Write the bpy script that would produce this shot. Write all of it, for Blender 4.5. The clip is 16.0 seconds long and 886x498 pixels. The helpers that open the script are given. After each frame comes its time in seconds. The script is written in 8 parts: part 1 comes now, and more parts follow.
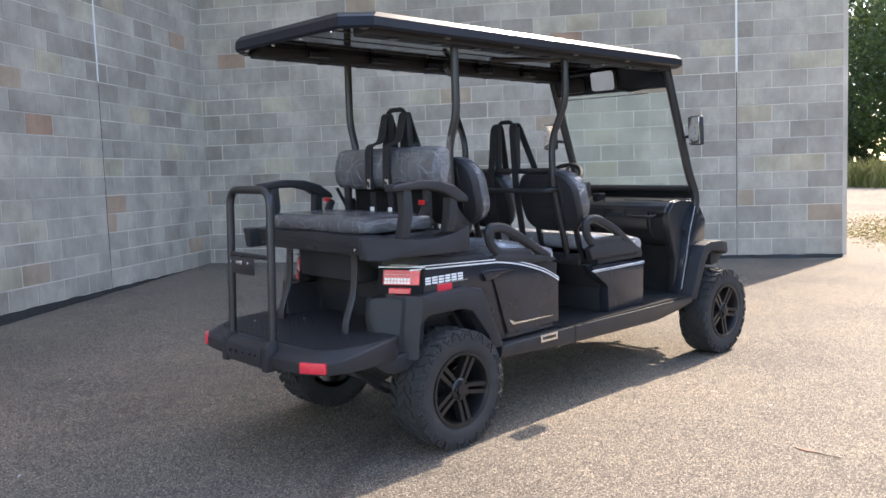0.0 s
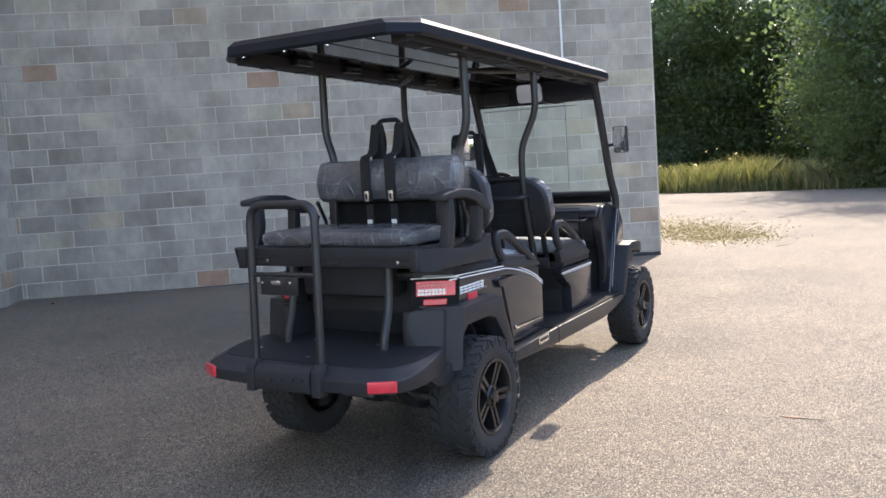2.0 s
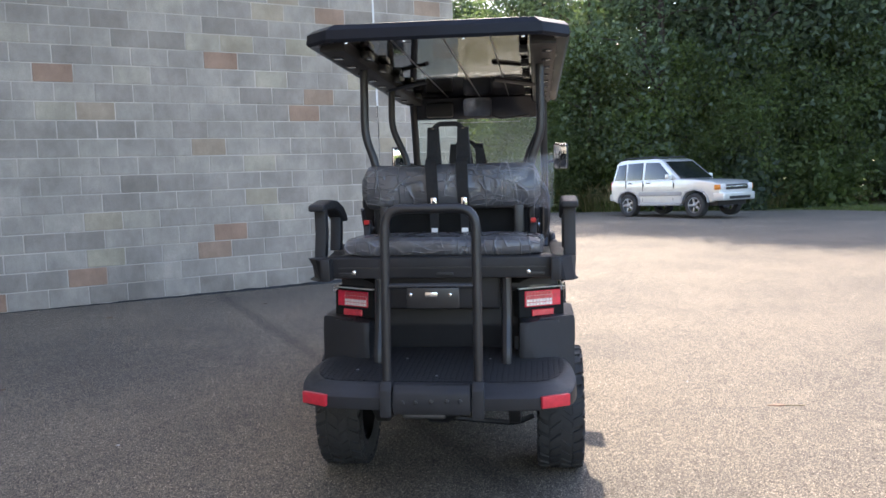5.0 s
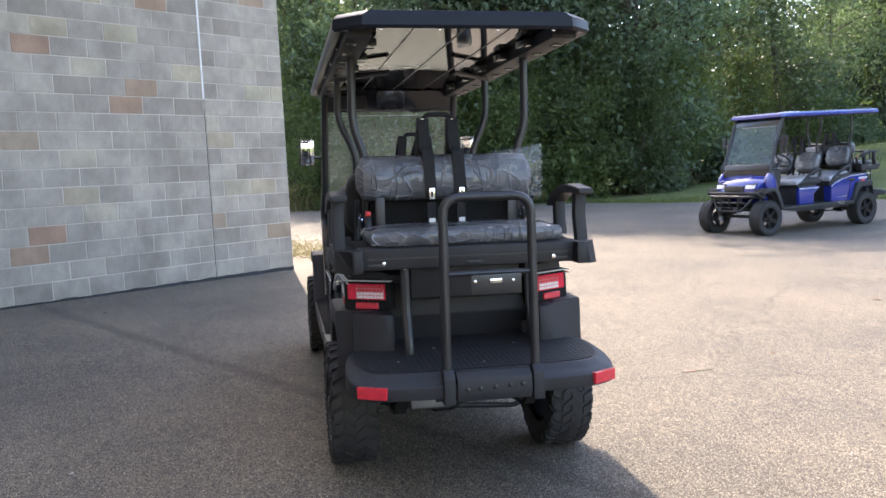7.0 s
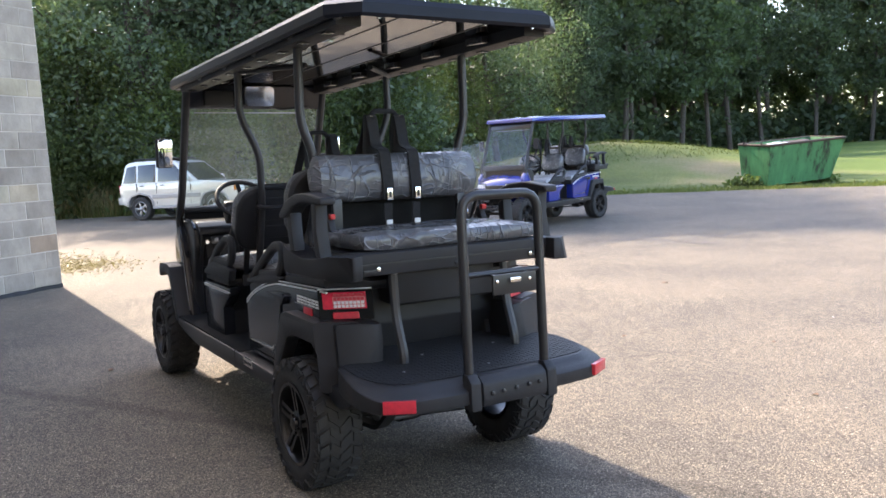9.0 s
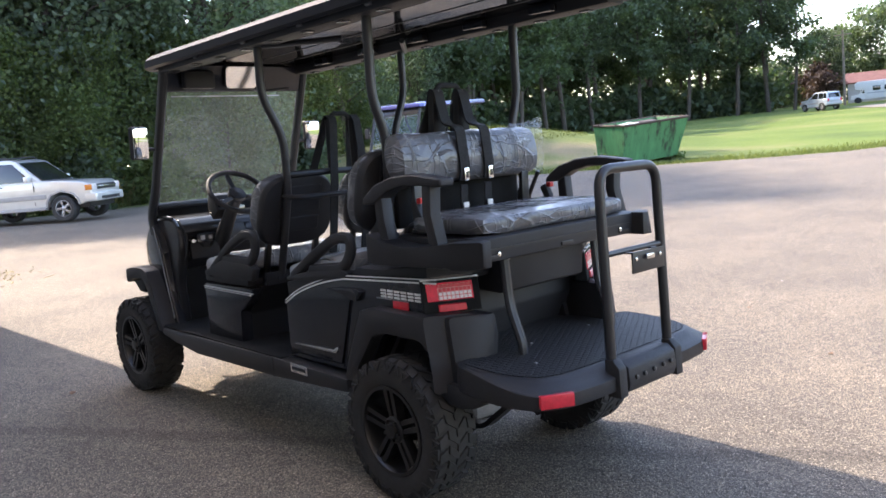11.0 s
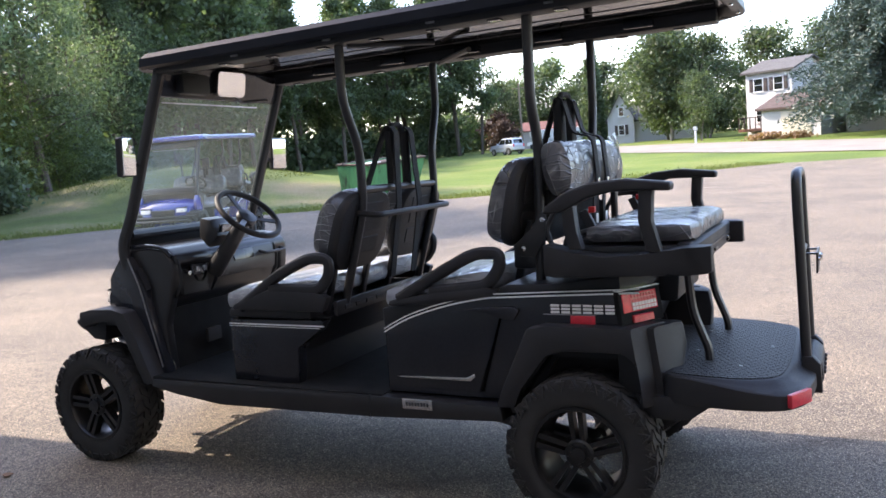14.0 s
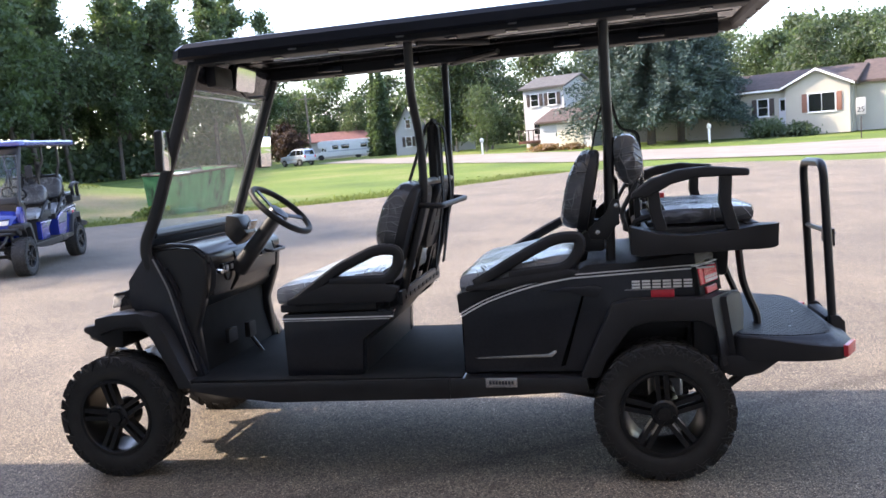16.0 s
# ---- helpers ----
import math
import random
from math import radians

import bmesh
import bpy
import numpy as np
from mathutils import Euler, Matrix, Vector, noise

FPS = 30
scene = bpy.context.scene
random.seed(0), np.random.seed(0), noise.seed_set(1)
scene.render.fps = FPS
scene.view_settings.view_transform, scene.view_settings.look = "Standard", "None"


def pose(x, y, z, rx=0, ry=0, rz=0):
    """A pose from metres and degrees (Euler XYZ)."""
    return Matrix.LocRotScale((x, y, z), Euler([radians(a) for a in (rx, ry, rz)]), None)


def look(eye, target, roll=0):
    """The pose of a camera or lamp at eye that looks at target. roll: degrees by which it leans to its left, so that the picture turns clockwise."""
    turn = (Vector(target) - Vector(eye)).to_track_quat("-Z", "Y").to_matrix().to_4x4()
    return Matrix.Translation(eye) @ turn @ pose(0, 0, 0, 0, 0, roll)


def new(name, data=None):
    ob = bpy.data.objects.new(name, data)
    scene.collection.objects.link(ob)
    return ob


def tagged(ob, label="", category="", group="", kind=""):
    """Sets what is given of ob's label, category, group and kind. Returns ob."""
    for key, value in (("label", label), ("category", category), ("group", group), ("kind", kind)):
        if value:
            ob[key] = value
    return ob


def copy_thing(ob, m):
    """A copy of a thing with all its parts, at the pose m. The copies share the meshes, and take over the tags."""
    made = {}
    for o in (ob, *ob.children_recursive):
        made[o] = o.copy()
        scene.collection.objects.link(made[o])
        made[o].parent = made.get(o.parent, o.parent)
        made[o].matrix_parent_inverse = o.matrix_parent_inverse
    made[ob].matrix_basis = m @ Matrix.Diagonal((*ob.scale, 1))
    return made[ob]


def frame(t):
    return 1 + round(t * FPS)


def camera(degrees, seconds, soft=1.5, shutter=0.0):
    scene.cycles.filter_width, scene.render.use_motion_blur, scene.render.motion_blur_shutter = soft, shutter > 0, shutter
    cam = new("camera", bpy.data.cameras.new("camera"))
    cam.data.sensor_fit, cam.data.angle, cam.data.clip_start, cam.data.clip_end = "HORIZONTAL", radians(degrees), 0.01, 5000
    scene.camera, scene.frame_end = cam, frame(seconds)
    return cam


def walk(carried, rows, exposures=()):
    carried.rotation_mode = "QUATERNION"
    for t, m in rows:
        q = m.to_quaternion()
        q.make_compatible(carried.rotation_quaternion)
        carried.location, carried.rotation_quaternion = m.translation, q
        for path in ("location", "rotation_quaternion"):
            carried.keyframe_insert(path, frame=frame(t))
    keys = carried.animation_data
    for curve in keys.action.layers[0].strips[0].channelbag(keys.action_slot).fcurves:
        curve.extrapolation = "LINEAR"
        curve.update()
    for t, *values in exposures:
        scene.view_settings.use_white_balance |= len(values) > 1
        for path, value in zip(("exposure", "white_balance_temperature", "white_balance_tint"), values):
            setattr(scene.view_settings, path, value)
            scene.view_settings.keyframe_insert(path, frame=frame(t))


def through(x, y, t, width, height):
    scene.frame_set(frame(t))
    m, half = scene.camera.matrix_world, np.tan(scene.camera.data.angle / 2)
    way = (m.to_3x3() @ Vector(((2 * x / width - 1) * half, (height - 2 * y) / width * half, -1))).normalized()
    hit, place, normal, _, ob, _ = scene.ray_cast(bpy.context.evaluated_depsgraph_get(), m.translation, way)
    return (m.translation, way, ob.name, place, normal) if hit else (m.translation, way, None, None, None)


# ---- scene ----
cam = camera(56.7, 16.0, soft=1.6)
# seconds, x, y, z, then the camera's turn in degrees
PATH = [
    (0, 0.0001, 0.0000, 1.2051, 84.993, 1.991, -41.200),
    (0.5, -0.2494, 0.2117, 1.2210, 84.289, 3.333, -45.957),
    (1, -0.4297, 0.4581, 1.2103, 84.227, 3.320, -49.932),
    (1.5, -0.6328, 0.7253, 1.2082, 85.028, 3.147, -54.220),
    (2, -0.8080, 0.9853, 1.2257, 85.378, 3.722, -58.656),
    (2.5, -0.9371, 1.2728, 1.2386, 85.807, 3.342, -61.828),
    (3, -1.0844, 1.5723, 1.2361, 86.009, 2.663, -66.066),
    (3.5, -1.1794, 1.8678, 1.2462, 85.979, 3.036, -70.750),
    (4, -1.2361, 2.2015, 1.2490, 85.993, 2.254, -73.620),
    (6.5, -1.3462, 3.7704, 1.2700, 84.868, 3.433, -95.665),
    (7, -1.3239, 4.0559, 1.2685, 84.814, 2.827, -99.495),
    (7.5, -1.2671, 4.3624, 1.2857, 83.954, 2.885, -105.815),
    (8, -1.1259, 4.6073, 1.2907, 83.690, 3.324, -110.403),
    (8.5, -0.9840, 4.8447, 1.2910, 84.144, 3.173, -114.973),
    (9, -0.8232, 5.0892, 1.3106, 83.942, 3.361, -119.624),
    (9.5, -0.6211, 5.2593, 1.3122, 83.407, 3.331, -121.989),
    (12, 0.4631, 6.1290, 1.3452, 82.575, 5.557, -138.634),
    (12.5, 0.7376, 6.2680, 1.3418, 83.105, 4.806, -141.924),
    (13, 0.9950, 6.4644, 1.3407, 83.417, 4.728, -144.893),
    (13.5, 1.2581, 6.6299, 1.3539, 83.303, 5.365, -149.242),
    (14, 1.5253, 6.7452, 1.3555, 83.430, 4.810, -152.464),
    (14.5, 1.7875, 6.9234, 1.3554, 83.093, 4.919, -156.506),
    (15, 2.0385, 7.0820, 1.3596, 82.917, 5.190, -160.800),
    (15.5, 2.3110, 7.1970, 1.3708, 83.225, 4.740, -164.025),
    (16, 2.6090, 7.3370, 1.3792, 82.957, 4.810, -167.770),
]
EXPOSURES = [(0.0, 2.42, 6850, 16), (0.6, 2.30, 6750, 16), (2.0, 2.20, 6700, 16), (3.6, 2.22, 6700, 16), (6.5, 2.50, 6850, 16), (9.5, 2.54, 6900, 16), (12.0, 2.60, 6700, 19), (16.0, 2.51, 6700, 19)]
walk(cam, [(t, pose(x, y, z, rx, ry, rz)) for t, x, y, z, rx, ry, rz in PATH], EXPOSURES)

# ---------------------------------------------------------------- light
SUN_UP, SUN_AZ = 41.1, 4.2      # degrees above the horizon, degrees from +x towards +y
world = bpy.data.worlds.new("sky")
scene.world = world
world.use_nodes = True
wn = world.node_tree.nodes
wl = world.node_tree.links
sky = wn.new("ShaderNodeTexSky")
sky.sky_type = "NISHITA"
sky.sun_disc = False
sky.sun_elevation = radians(SUN_UP)
sky.sun_rotation = radians(90 - SUN_AZ)
sky.dust_density = 1.3
sky.air_density = 1.0
sky.ozone_density = 1.0
wn["Background"].inputs["Strength"].default_value = 0.15
wl.new(sky.outputs["Color"], wn["Background"].inputs["Color"])
sun_data = bpy.data.lights.new("sun", "SUN")
sun_data.energy = 2.05
sun_data.angle = radians(0.55)
sun_data.color = (1.0, 0.91, 0.76)
sun = new("sun", sun_data)
to_sun = Vector((math.cos(radians(SUN_UP)) * math.cos(radians(SUN_AZ)), math.cos(radians(SUN_UP)) * math.sin(radians(SUN_AZ)), math.sin(radians(SUN_UP))))
sun.matrix_world = look(to_sun * 60, (0, 0, 0))

# ---------------------------------------------------------------- materials


def node_material(name):
    m = bpy.data.materials.new(name)
    m.use_nodes = True
    nt = m.node_tree
    return m, nt.nodes, nt.links, nt.nodes["Principled BSDF"]


def surface(name, color, rough=0.5, metal=0.0, var=0.15, scale=6.0, bump=0.0, bump_scale=80.0, coat=0.0, spec=0.5, rough_var=0.0, piece=0.0, hue=None, detail=6.0):
    """A plain surface with variation at two scales, fine relief and, for pieces, a shade of each one's own."""
    m, n, l, b = node_material(name)
    tc = n.new("ShaderNodeTexCoord")
    big = n.new("ShaderNodeTexNoise")
    big.inputs["Scale"].default_value = scale
    big.inputs["Detail"].default_value = detail
    l.new(tc.outputs["Object"], big.inputs["Vector"])
    fine = n.new("ShaderNodeTexNoise")
    fine.inputs["Scale"].default_value = bump_scale
    fine.inputs["Detail"].default_value = 4
    l.new(tc.outputs["Object"], fine.inputs["Vector"])
    add = n.new("ShaderNodeMath")
    add.operation = "MULTIPLY_ADD"
    add.inputs[1].default_value = 0.35
    l.new(fine.outputs["Fac"], add.inputs[0])
    l.new(big.outputs["Fac"], add.inputs[2])
    ramp = n.new("ShaderNodeValToRGB")
    ramp.color_ramp.elements[0].position = 0.42
    ramp.color_ramp.elements[1].position = 0.92
    other = hue or color
    ramp.color_ramp.elements[0].color = (*[max(0, c * (1 - var)) for c in color], 1)
    ramp.color_ramp.elements[1].color = (*[min(1, c * (1 + var)) for c in other], 1)
    l.new(add.outputs[0], ramp.inputs["Fac"])
    out = ramp.outputs["Color"]
    if piece:
        info = n.new("ShaderNodeObjectInfo")
        hsv = n.new("ShaderNodeHueSaturation")
        mr = n.new("ShaderNodeMapRange")
        mr.inputs["To Min"].default_value = 1 - piece
        mr.inputs["To Max"].default_value = 1 + piece
        l.new(info.outputs["Random"], mr.inputs["Value"])
        l.new(mr.outputs[0], hsv.inputs["Value"])
        l.new(out, hsv.inputs["Color"])
        out = hsv.outputs["Color"]
    l.new(out, b.inputs["Base Color"])
    b.inputs["Roughness"].default_value = rough
    if rough_var:
        rr = n.new("ShaderNodeMapRange")
        rr.inputs["To Min"].default_value = max(0.02, rough - rough_var)
        rr.inputs["To Max"].default_value = min(1, rough + rough_var)
        l.new(big.outputs["Fac"], rr.inputs["Value"])
        l.new(rr.outputs[0], b.inputs["Roughness"])
    b.inputs["Metallic"].default_value = metal
    b.inputs["Coat Weight"].default_value = coat
    b.inputs["Coat Roughness"].default_value = 0.06
    b.inputs["Specular IOR Level"].default_value = spec
    if bump:
        bp = n.new("ShaderNodeBump")
        bp.inputs["Strength"].default_value = bump
        bp.inputs["Distance"].default_value = 0.004
        l.new(fine.outputs["Fac"], bp.inputs["Height"])
        l.new(bp.outputs[0], b.inputs["Normal"])
    return m


SEAM = ((7.16, 6.44), (3.96, 4.28))


def asphalt_material():
    """Worn asphalt: pale stones in a dark binder, stains, tyre rubs and hairline cracks."""
    m, n, l, b = node_material("asphalt")
    tc = n.new("ShaderNodeTexCoord")
    stones = n.new("ShaderNodeTexVoronoi")
    stones.inputs["Scale"].default_value = 180
    l.new(tc.outputs["Object"], stones.inputs["Vector"])
    stone2 = n.new("ShaderNodeTexVoronoi")
    stone2.inputs["Scale"].default_value = 60
    l.new(tc.outputs["Object"], stone2.inputs["Vector"])
    r1 = n.new("ShaderNodeValToRGB")
    e = r1.color_ramp.elements
    e[0].position, e[0].color = 0.0, (0.072, 0.061, 0.048, 1)
    e[1].position, e[1].color = 1.0, (0.39, 0.335, 0.255, 1)
    r1.color_ramp.elements.new(0.86).color = (0.232, 0.193, 0.147, 1)
    mid = r1.color_ramp.elements.new(0.5)
    mid.color = (0.157, 0.130, 0.098, 1)
    sep = n.new("ShaderNodeSeparateColor")
    l.new(stones.outputs["Color"], sep.inputs[0])
    l.new(sep.outputs[0], r1.inputs["Fac"])
    big = n.new("ShaderNodeTexNoise")
    big.inputs["Scale"].default_value = 0.55
    big.inputs["Detail"].default_value = 8
    big.inputs["Roughness"].default_value = 0.62
    l.new(tc.outputs["Object"], big.inputs["Vector"])
    mott = n.new("ShaderNodeTexNoise")
    mott.inputs["Scale"].default_value = 13
    mott.inputs["Detail"].default_value = 5
    mott.inputs["Roughness"].default_value = 0.7
    l.new(tc.outputs["Object"], mott.inputs["Vector"])
    mo = n.new("ShaderNodeMath")
    mo.operation = "MULTIPLY_ADD"
    mo.inputs[1].default_value, mo.inputs[2].default_value = 0.55, -0.275
    l.new(mott.outputs["Fac"], mo.inputs[0])
    both = n.new("ShaderNodeMath")
    both.operation = "ADD"
    l.new(big.outputs["Fac"], both.inputs[0])
    l.new(mo.outputs[0], both.inputs[1])
    r2 = n.new("ShaderNodeValToRGB")
    r2.color_ramp.elements[0].position, r2.color_ramp.elements[0].color = 0.36, (0.76, 0.76, 0.77, 1)
    r2.color_ramp.elements[1].position, r2.color_ramp.elements[1].color = 0.66, (1.16, 1.13, 1.08, 1)
    l.new(both.outputs[0], r2.inputs["Fac"])
    gaps = n.new("ShaderNodeMapRange")
    gaps.inputs["From Min"].default_value, gaps.inputs["From Max"].default_value = 0.30, 0.62
    gaps.inputs["To Min"].default_value, gaps.inputs["To Max"].default_value = 1.46, 0.56
    l.new(stones.outputs["Distance"], gaps.inputs["Value"])
    pits = n.new("ShaderNodeTexNoise")
    pits.inputs["Scale"].default_value = 75
    pits.inputs["Detail"].default_value = 3
    l.new(tc.outputs["Object"], pits.inputs["Vector"])
    pit = n.new("ShaderNodeMapRange")
    pit.inputs["From Min"].default_value, pit.inputs["From Max"].default_value = 0.36, 0.52
    pit.inputs["To Min"].default_value, pit.inputs["To Max"].default_value = 0.55, 1.12
    l.new(pits.outputs["Fac"], pit.inputs["Value"])
    worn = n.new("ShaderNodeMath")
    worn.operation = "MULTIPLY"
    l.new(gaps.outputs[0], worn.inputs[0])
    l.new(pit.outputs[0], worn.inputs[1])
    binder = n.new("ShaderNodeMix")
    binder.data_type, binder.blend_type = "RGBA", "MULTIPLY"
    binder.inputs[0].default_value = 1
    l.new(r1.outputs["Color"], binder.inputs[6])
    l.new(worn.outputs[0], binder.inputs[7])
    mul = n.new("ShaderNodeMix")
    mul.data_type, mul.blend_type = "RGBA", "MULTIPLY"
    mul.inputs[0].default_value = 1
    l.new(binder.outputs[2], mul.inputs[6])
    l.new(r2.outputs["Color"], mul.inputs[7])
    # hairline cracks
    warp = n.new("ShaderNodeTexNoise")
    warp.inputs["Scale"].default_value = 1.6
    warp.inputs["Detail"].default_value = 5
    l.new(tc.outputs["Object"], warp.inputs["Vector"])
    mixv = n.new("ShaderNodeMix")
    mixv.data_type = "VECTOR"
    mixv.inputs[0].default_value = 0.25
    l.new(tc.outputs["Object"], mixv.inputs[4])
    l.new(warp.outputs["Color"], mixv.inputs[5])
    crack = n.new("ShaderNodeTexVoronoi")
    crack.feature = "DISTANCE_TO_EDGE"
    crack.inputs["Scale"].default_value = 0.32
    l.new(mixv.outputs[1], crack.inputs["Vector"])
    cr = n.new("ShaderNodeMapRange")
    cr.inputs["From Min"].default_value, cr.inputs["From Max"].default_value = 0.0, 0.0035
    cr.inputs["To Min"].default_value, cr.inputs["To Max"].default_value = 0.45, 1.0
    l.new(crack.outputs["Distance"], cr.inputs["Value"])
    mul2 = n.new("ShaderNodeMix")
    mul2.data_type, mul2.blend_type = "RGBA", "MULTIPLY"
    mul2.inputs[0].default_value = 0.4
    l.new(mul.outputs[2], mul2.inputs[6])
    l.new(cr.outputs[0], mul2.inputs[7])
    # an old seam that runs out from the building, dark and blurred
    dot = n.new("ShaderNodeVectorMath")
    dot.operation = "DOT_PRODUCT"
    seam_n = Vector((SEAM[0][1] - SEAM[1][1], SEAM[1][0] - SEAM[0][0], 0)).normalized()
    dot.inputs[1].default_value = seam_n
    wv = n.new("ShaderNodeMix")
    wv.data_type = "VECTOR"
    wv.inputs[0].default_value = 0.10
    l.new(tc.outputs["Object"], wv.inputs[4])
    l.new(warp.outputs["Color"], wv.inputs[5])
    l.new(wv.outputs[1], dot.inputs[0])
    off = n.new("ShaderNodeMath")
    off.operation = "SUBTRACT"
    l.new(dot.outputs["Value"], off.inputs[0])
    off.inputs[1].default_value = 0.9 * (seam_n.x * SEAM[0][0] + seam_n.y * SEAM[0][1]) + 0.05 * (seam_n.x + seam_n.y)
    ab = n.new("ShaderNodeMath")
    ab.operation = "ABSOLUTE"
    l.new(off.outputs[0], ab.inputs[0])
    sm = n.new("ShaderNodeMapRange")
    sm.interpolation_type = "SMOOTHSTEP"
    sm.inputs["From Min"].default_value, sm.inputs["From Max"].default_value = 0.015, 0.09
    sm.inputs["To Min"].default_value, sm.inputs["To Max"].default_value = 0.68, 1.0
    l.new(ab.outputs[0], sm.inputs["Value"])
    mul3 = n.new("ShaderNodeMix")
    mul3.data_type, mul3.blend_type = "RGBA", "MULTIPLY"
    mul3.inputs[0].default_value = 0.9
    l.new(mul2.outputs[2], mul3.inputs[6])
    l.new(sm.outputs[0], mul3.inputs[7])
    l.new(mul3.outputs[2], b.inputs["Base Color"])
    b.inputs["Roughness"].default_value = 0.82
    b.inputs["Specular IOR Level"].default_value = 0.4
    hgt = n.new("ShaderNodeMath")
    hgt.operation = "ADD"
    l.new(stones.outputs["Distance"], hgt.inputs[0])
    l.new(stone2.outputs["Distance"], hgt.inputs[1])
    bp = n.new("ShaderNodeBump")
    bp.inputs["Strength"].default_value = 0.6
    bp.inputs["Distance"].default_value = 0.004
    bp.invert = True
    l.new(hgt.outputs[0], bp.inputs["Height"])
    l.new(bp.outputs[0], b.inputs["Normal"])
    return m


def block_material(name, per_island):
    """Grey concrete block; a few in a hundred are ochre or reddish, some darker with damp."""
    m, n, l, b = node_material(name)
    tc = n.new("ShaderNodeTexCoord")
    rnd = n.new("ShaderNodeNewGeometry").outputs["Random Per Island"] if per_island else n.new("ShaderNodeObjectInfo").outputs["Random"]
    ramp = n.new("ShaderNodeValToRGB")
    ramp.color_ramp.interpolation = "LINEAR"
    e = ramp.color_ramp.elements
    e[0].position, e[0].color = 0.0, (0.295, 0.259, 0.214, 1)
    e[1].position, e[1].color = 1.0, (0.383, 0.242, 0.169, 1)
    for p, c in ((0.08, (0.342, 0.301, 0.252)), (0.3, (0.385, 0.343, 0.288)), (0.6, (0.406, 0.362, 0.303)), (0.86, (0.440, 0.393, 0.325)), (0.935, (0.446, 0.395, 0.290)), (0.97, (0.399, 0.308, 0.225))):
        ramp.color_ramp.elements.new(p).color = (*c, 1)
    l.new(rnd, ramp.inputs["Fac"])
    stain = n.new("ShaderNodeTexNoise")
    stain.inputs["Scale"].default_value = 2.2
    stain.inputs["Detail"].default_value = 9
    geo = n.new("ShaderNodeNewGeometry")
    l.new(geo.outputs["Position"], stain.inputs["Vector"])
    sr = n.new("ShaderNodeMapRange")
    sr.inputs["From Min"].default_value, sr.inputs["From Max"].default_value = 0.3, 0.7
    sr.inputs["To Min"].default_value, sr.inputs["To Max"].default_value = 0.72, 1.16
    l.new(stain.outputs["Fac"], sr.inputs["Value"])
    grit = n.new("ShaderNodeTexNoise")
    grit.inputs["Scale"].default_value = 160
    grit.inputs["Detail"].default_value = 3
    l.new(geo.outputs["Position"], grit.inputs["Vector"])
    gr = n.new("ShaderNodeMapRange")
    gr.inputs["From Min"].default_value, gr.inputs["From Max"].default_value = 0.3, 0.7
    gr.inputs["To Min"].default_value, gr.inputs["To Max"].default_value = 0.86, 1.1
    l.new(grit.outputs["Fac"], gr.inputs["Value"])
    streak = n.new("ShaderNodeMapping")
    streak.inputs["Scale"].default_value = (1.0, 1.0, 0.55)
    l.new(geo.outputs["Position"], streak.inputs["Vector"])
    drip = n.new("ShaderNodeTexNoise")
    drip.inputs["Scale"].default_value = 13
    drip.inputs["Detail"].default_value = 6
    drip.inputs["Roughness"].default_value = 0.65
    l.new(streak.outputs[0], drip.inputs["Vector"])
    dr = n.new("ShaderNodeMapRange")
    dr.inputs["From Min"].default_value, dr.inputs["From Max"].default_value = 0.32, 0.68
    dr.inputs["To Min"].default_value, dr.inputs["To Max"].default_value = 0.90, 1.09
    l.new(drip.outputs["Fac"], dr.inputs["Value"])
    m0 = n.new("ShaderNodeMath")
    m0.operation = "MULTIPLY"
    l.new(sr.outputs[0], m0.inputs[0])
    l.new(dr.outputs[0], m0.inputs[1])
    mm = n.new("ShaderNodeMath")
    mm.operation = "MULTIPLY"
    l.new(m0.outputs[0], mm.inputs[0])
    l.new(gr.outputs[0], mm.inputs[1])
    mul = n.new("ShaderNodeMix")
    mul.data_type, mul.blend_type = "RGBA", "MULTIPLY"
    mul.inputs[0].default_value = 1
    l.new(ramp.outputs["Color"], mul.inputs[6])
    l.new(mm.outputs[0], mul.inputs[7])
    l.new(mul.outputs[2], b.inputs["Base Color"])
    b.inputs["Roughness"].default_value = 0.9
    b.inputs["Specular IOR Level"].default_value = 0.25
    bp = n.new("ShaderNodeBump")
    bp.inputs["Strength"].default_value = 0.5
    bp.inputs["Distance"].default_value = 0.003
    l.new(grit.outputs["Fac"], bp.inputs["Height"])
    l.new(bp.outputs[0], b.inputs["Normal"])
    return m


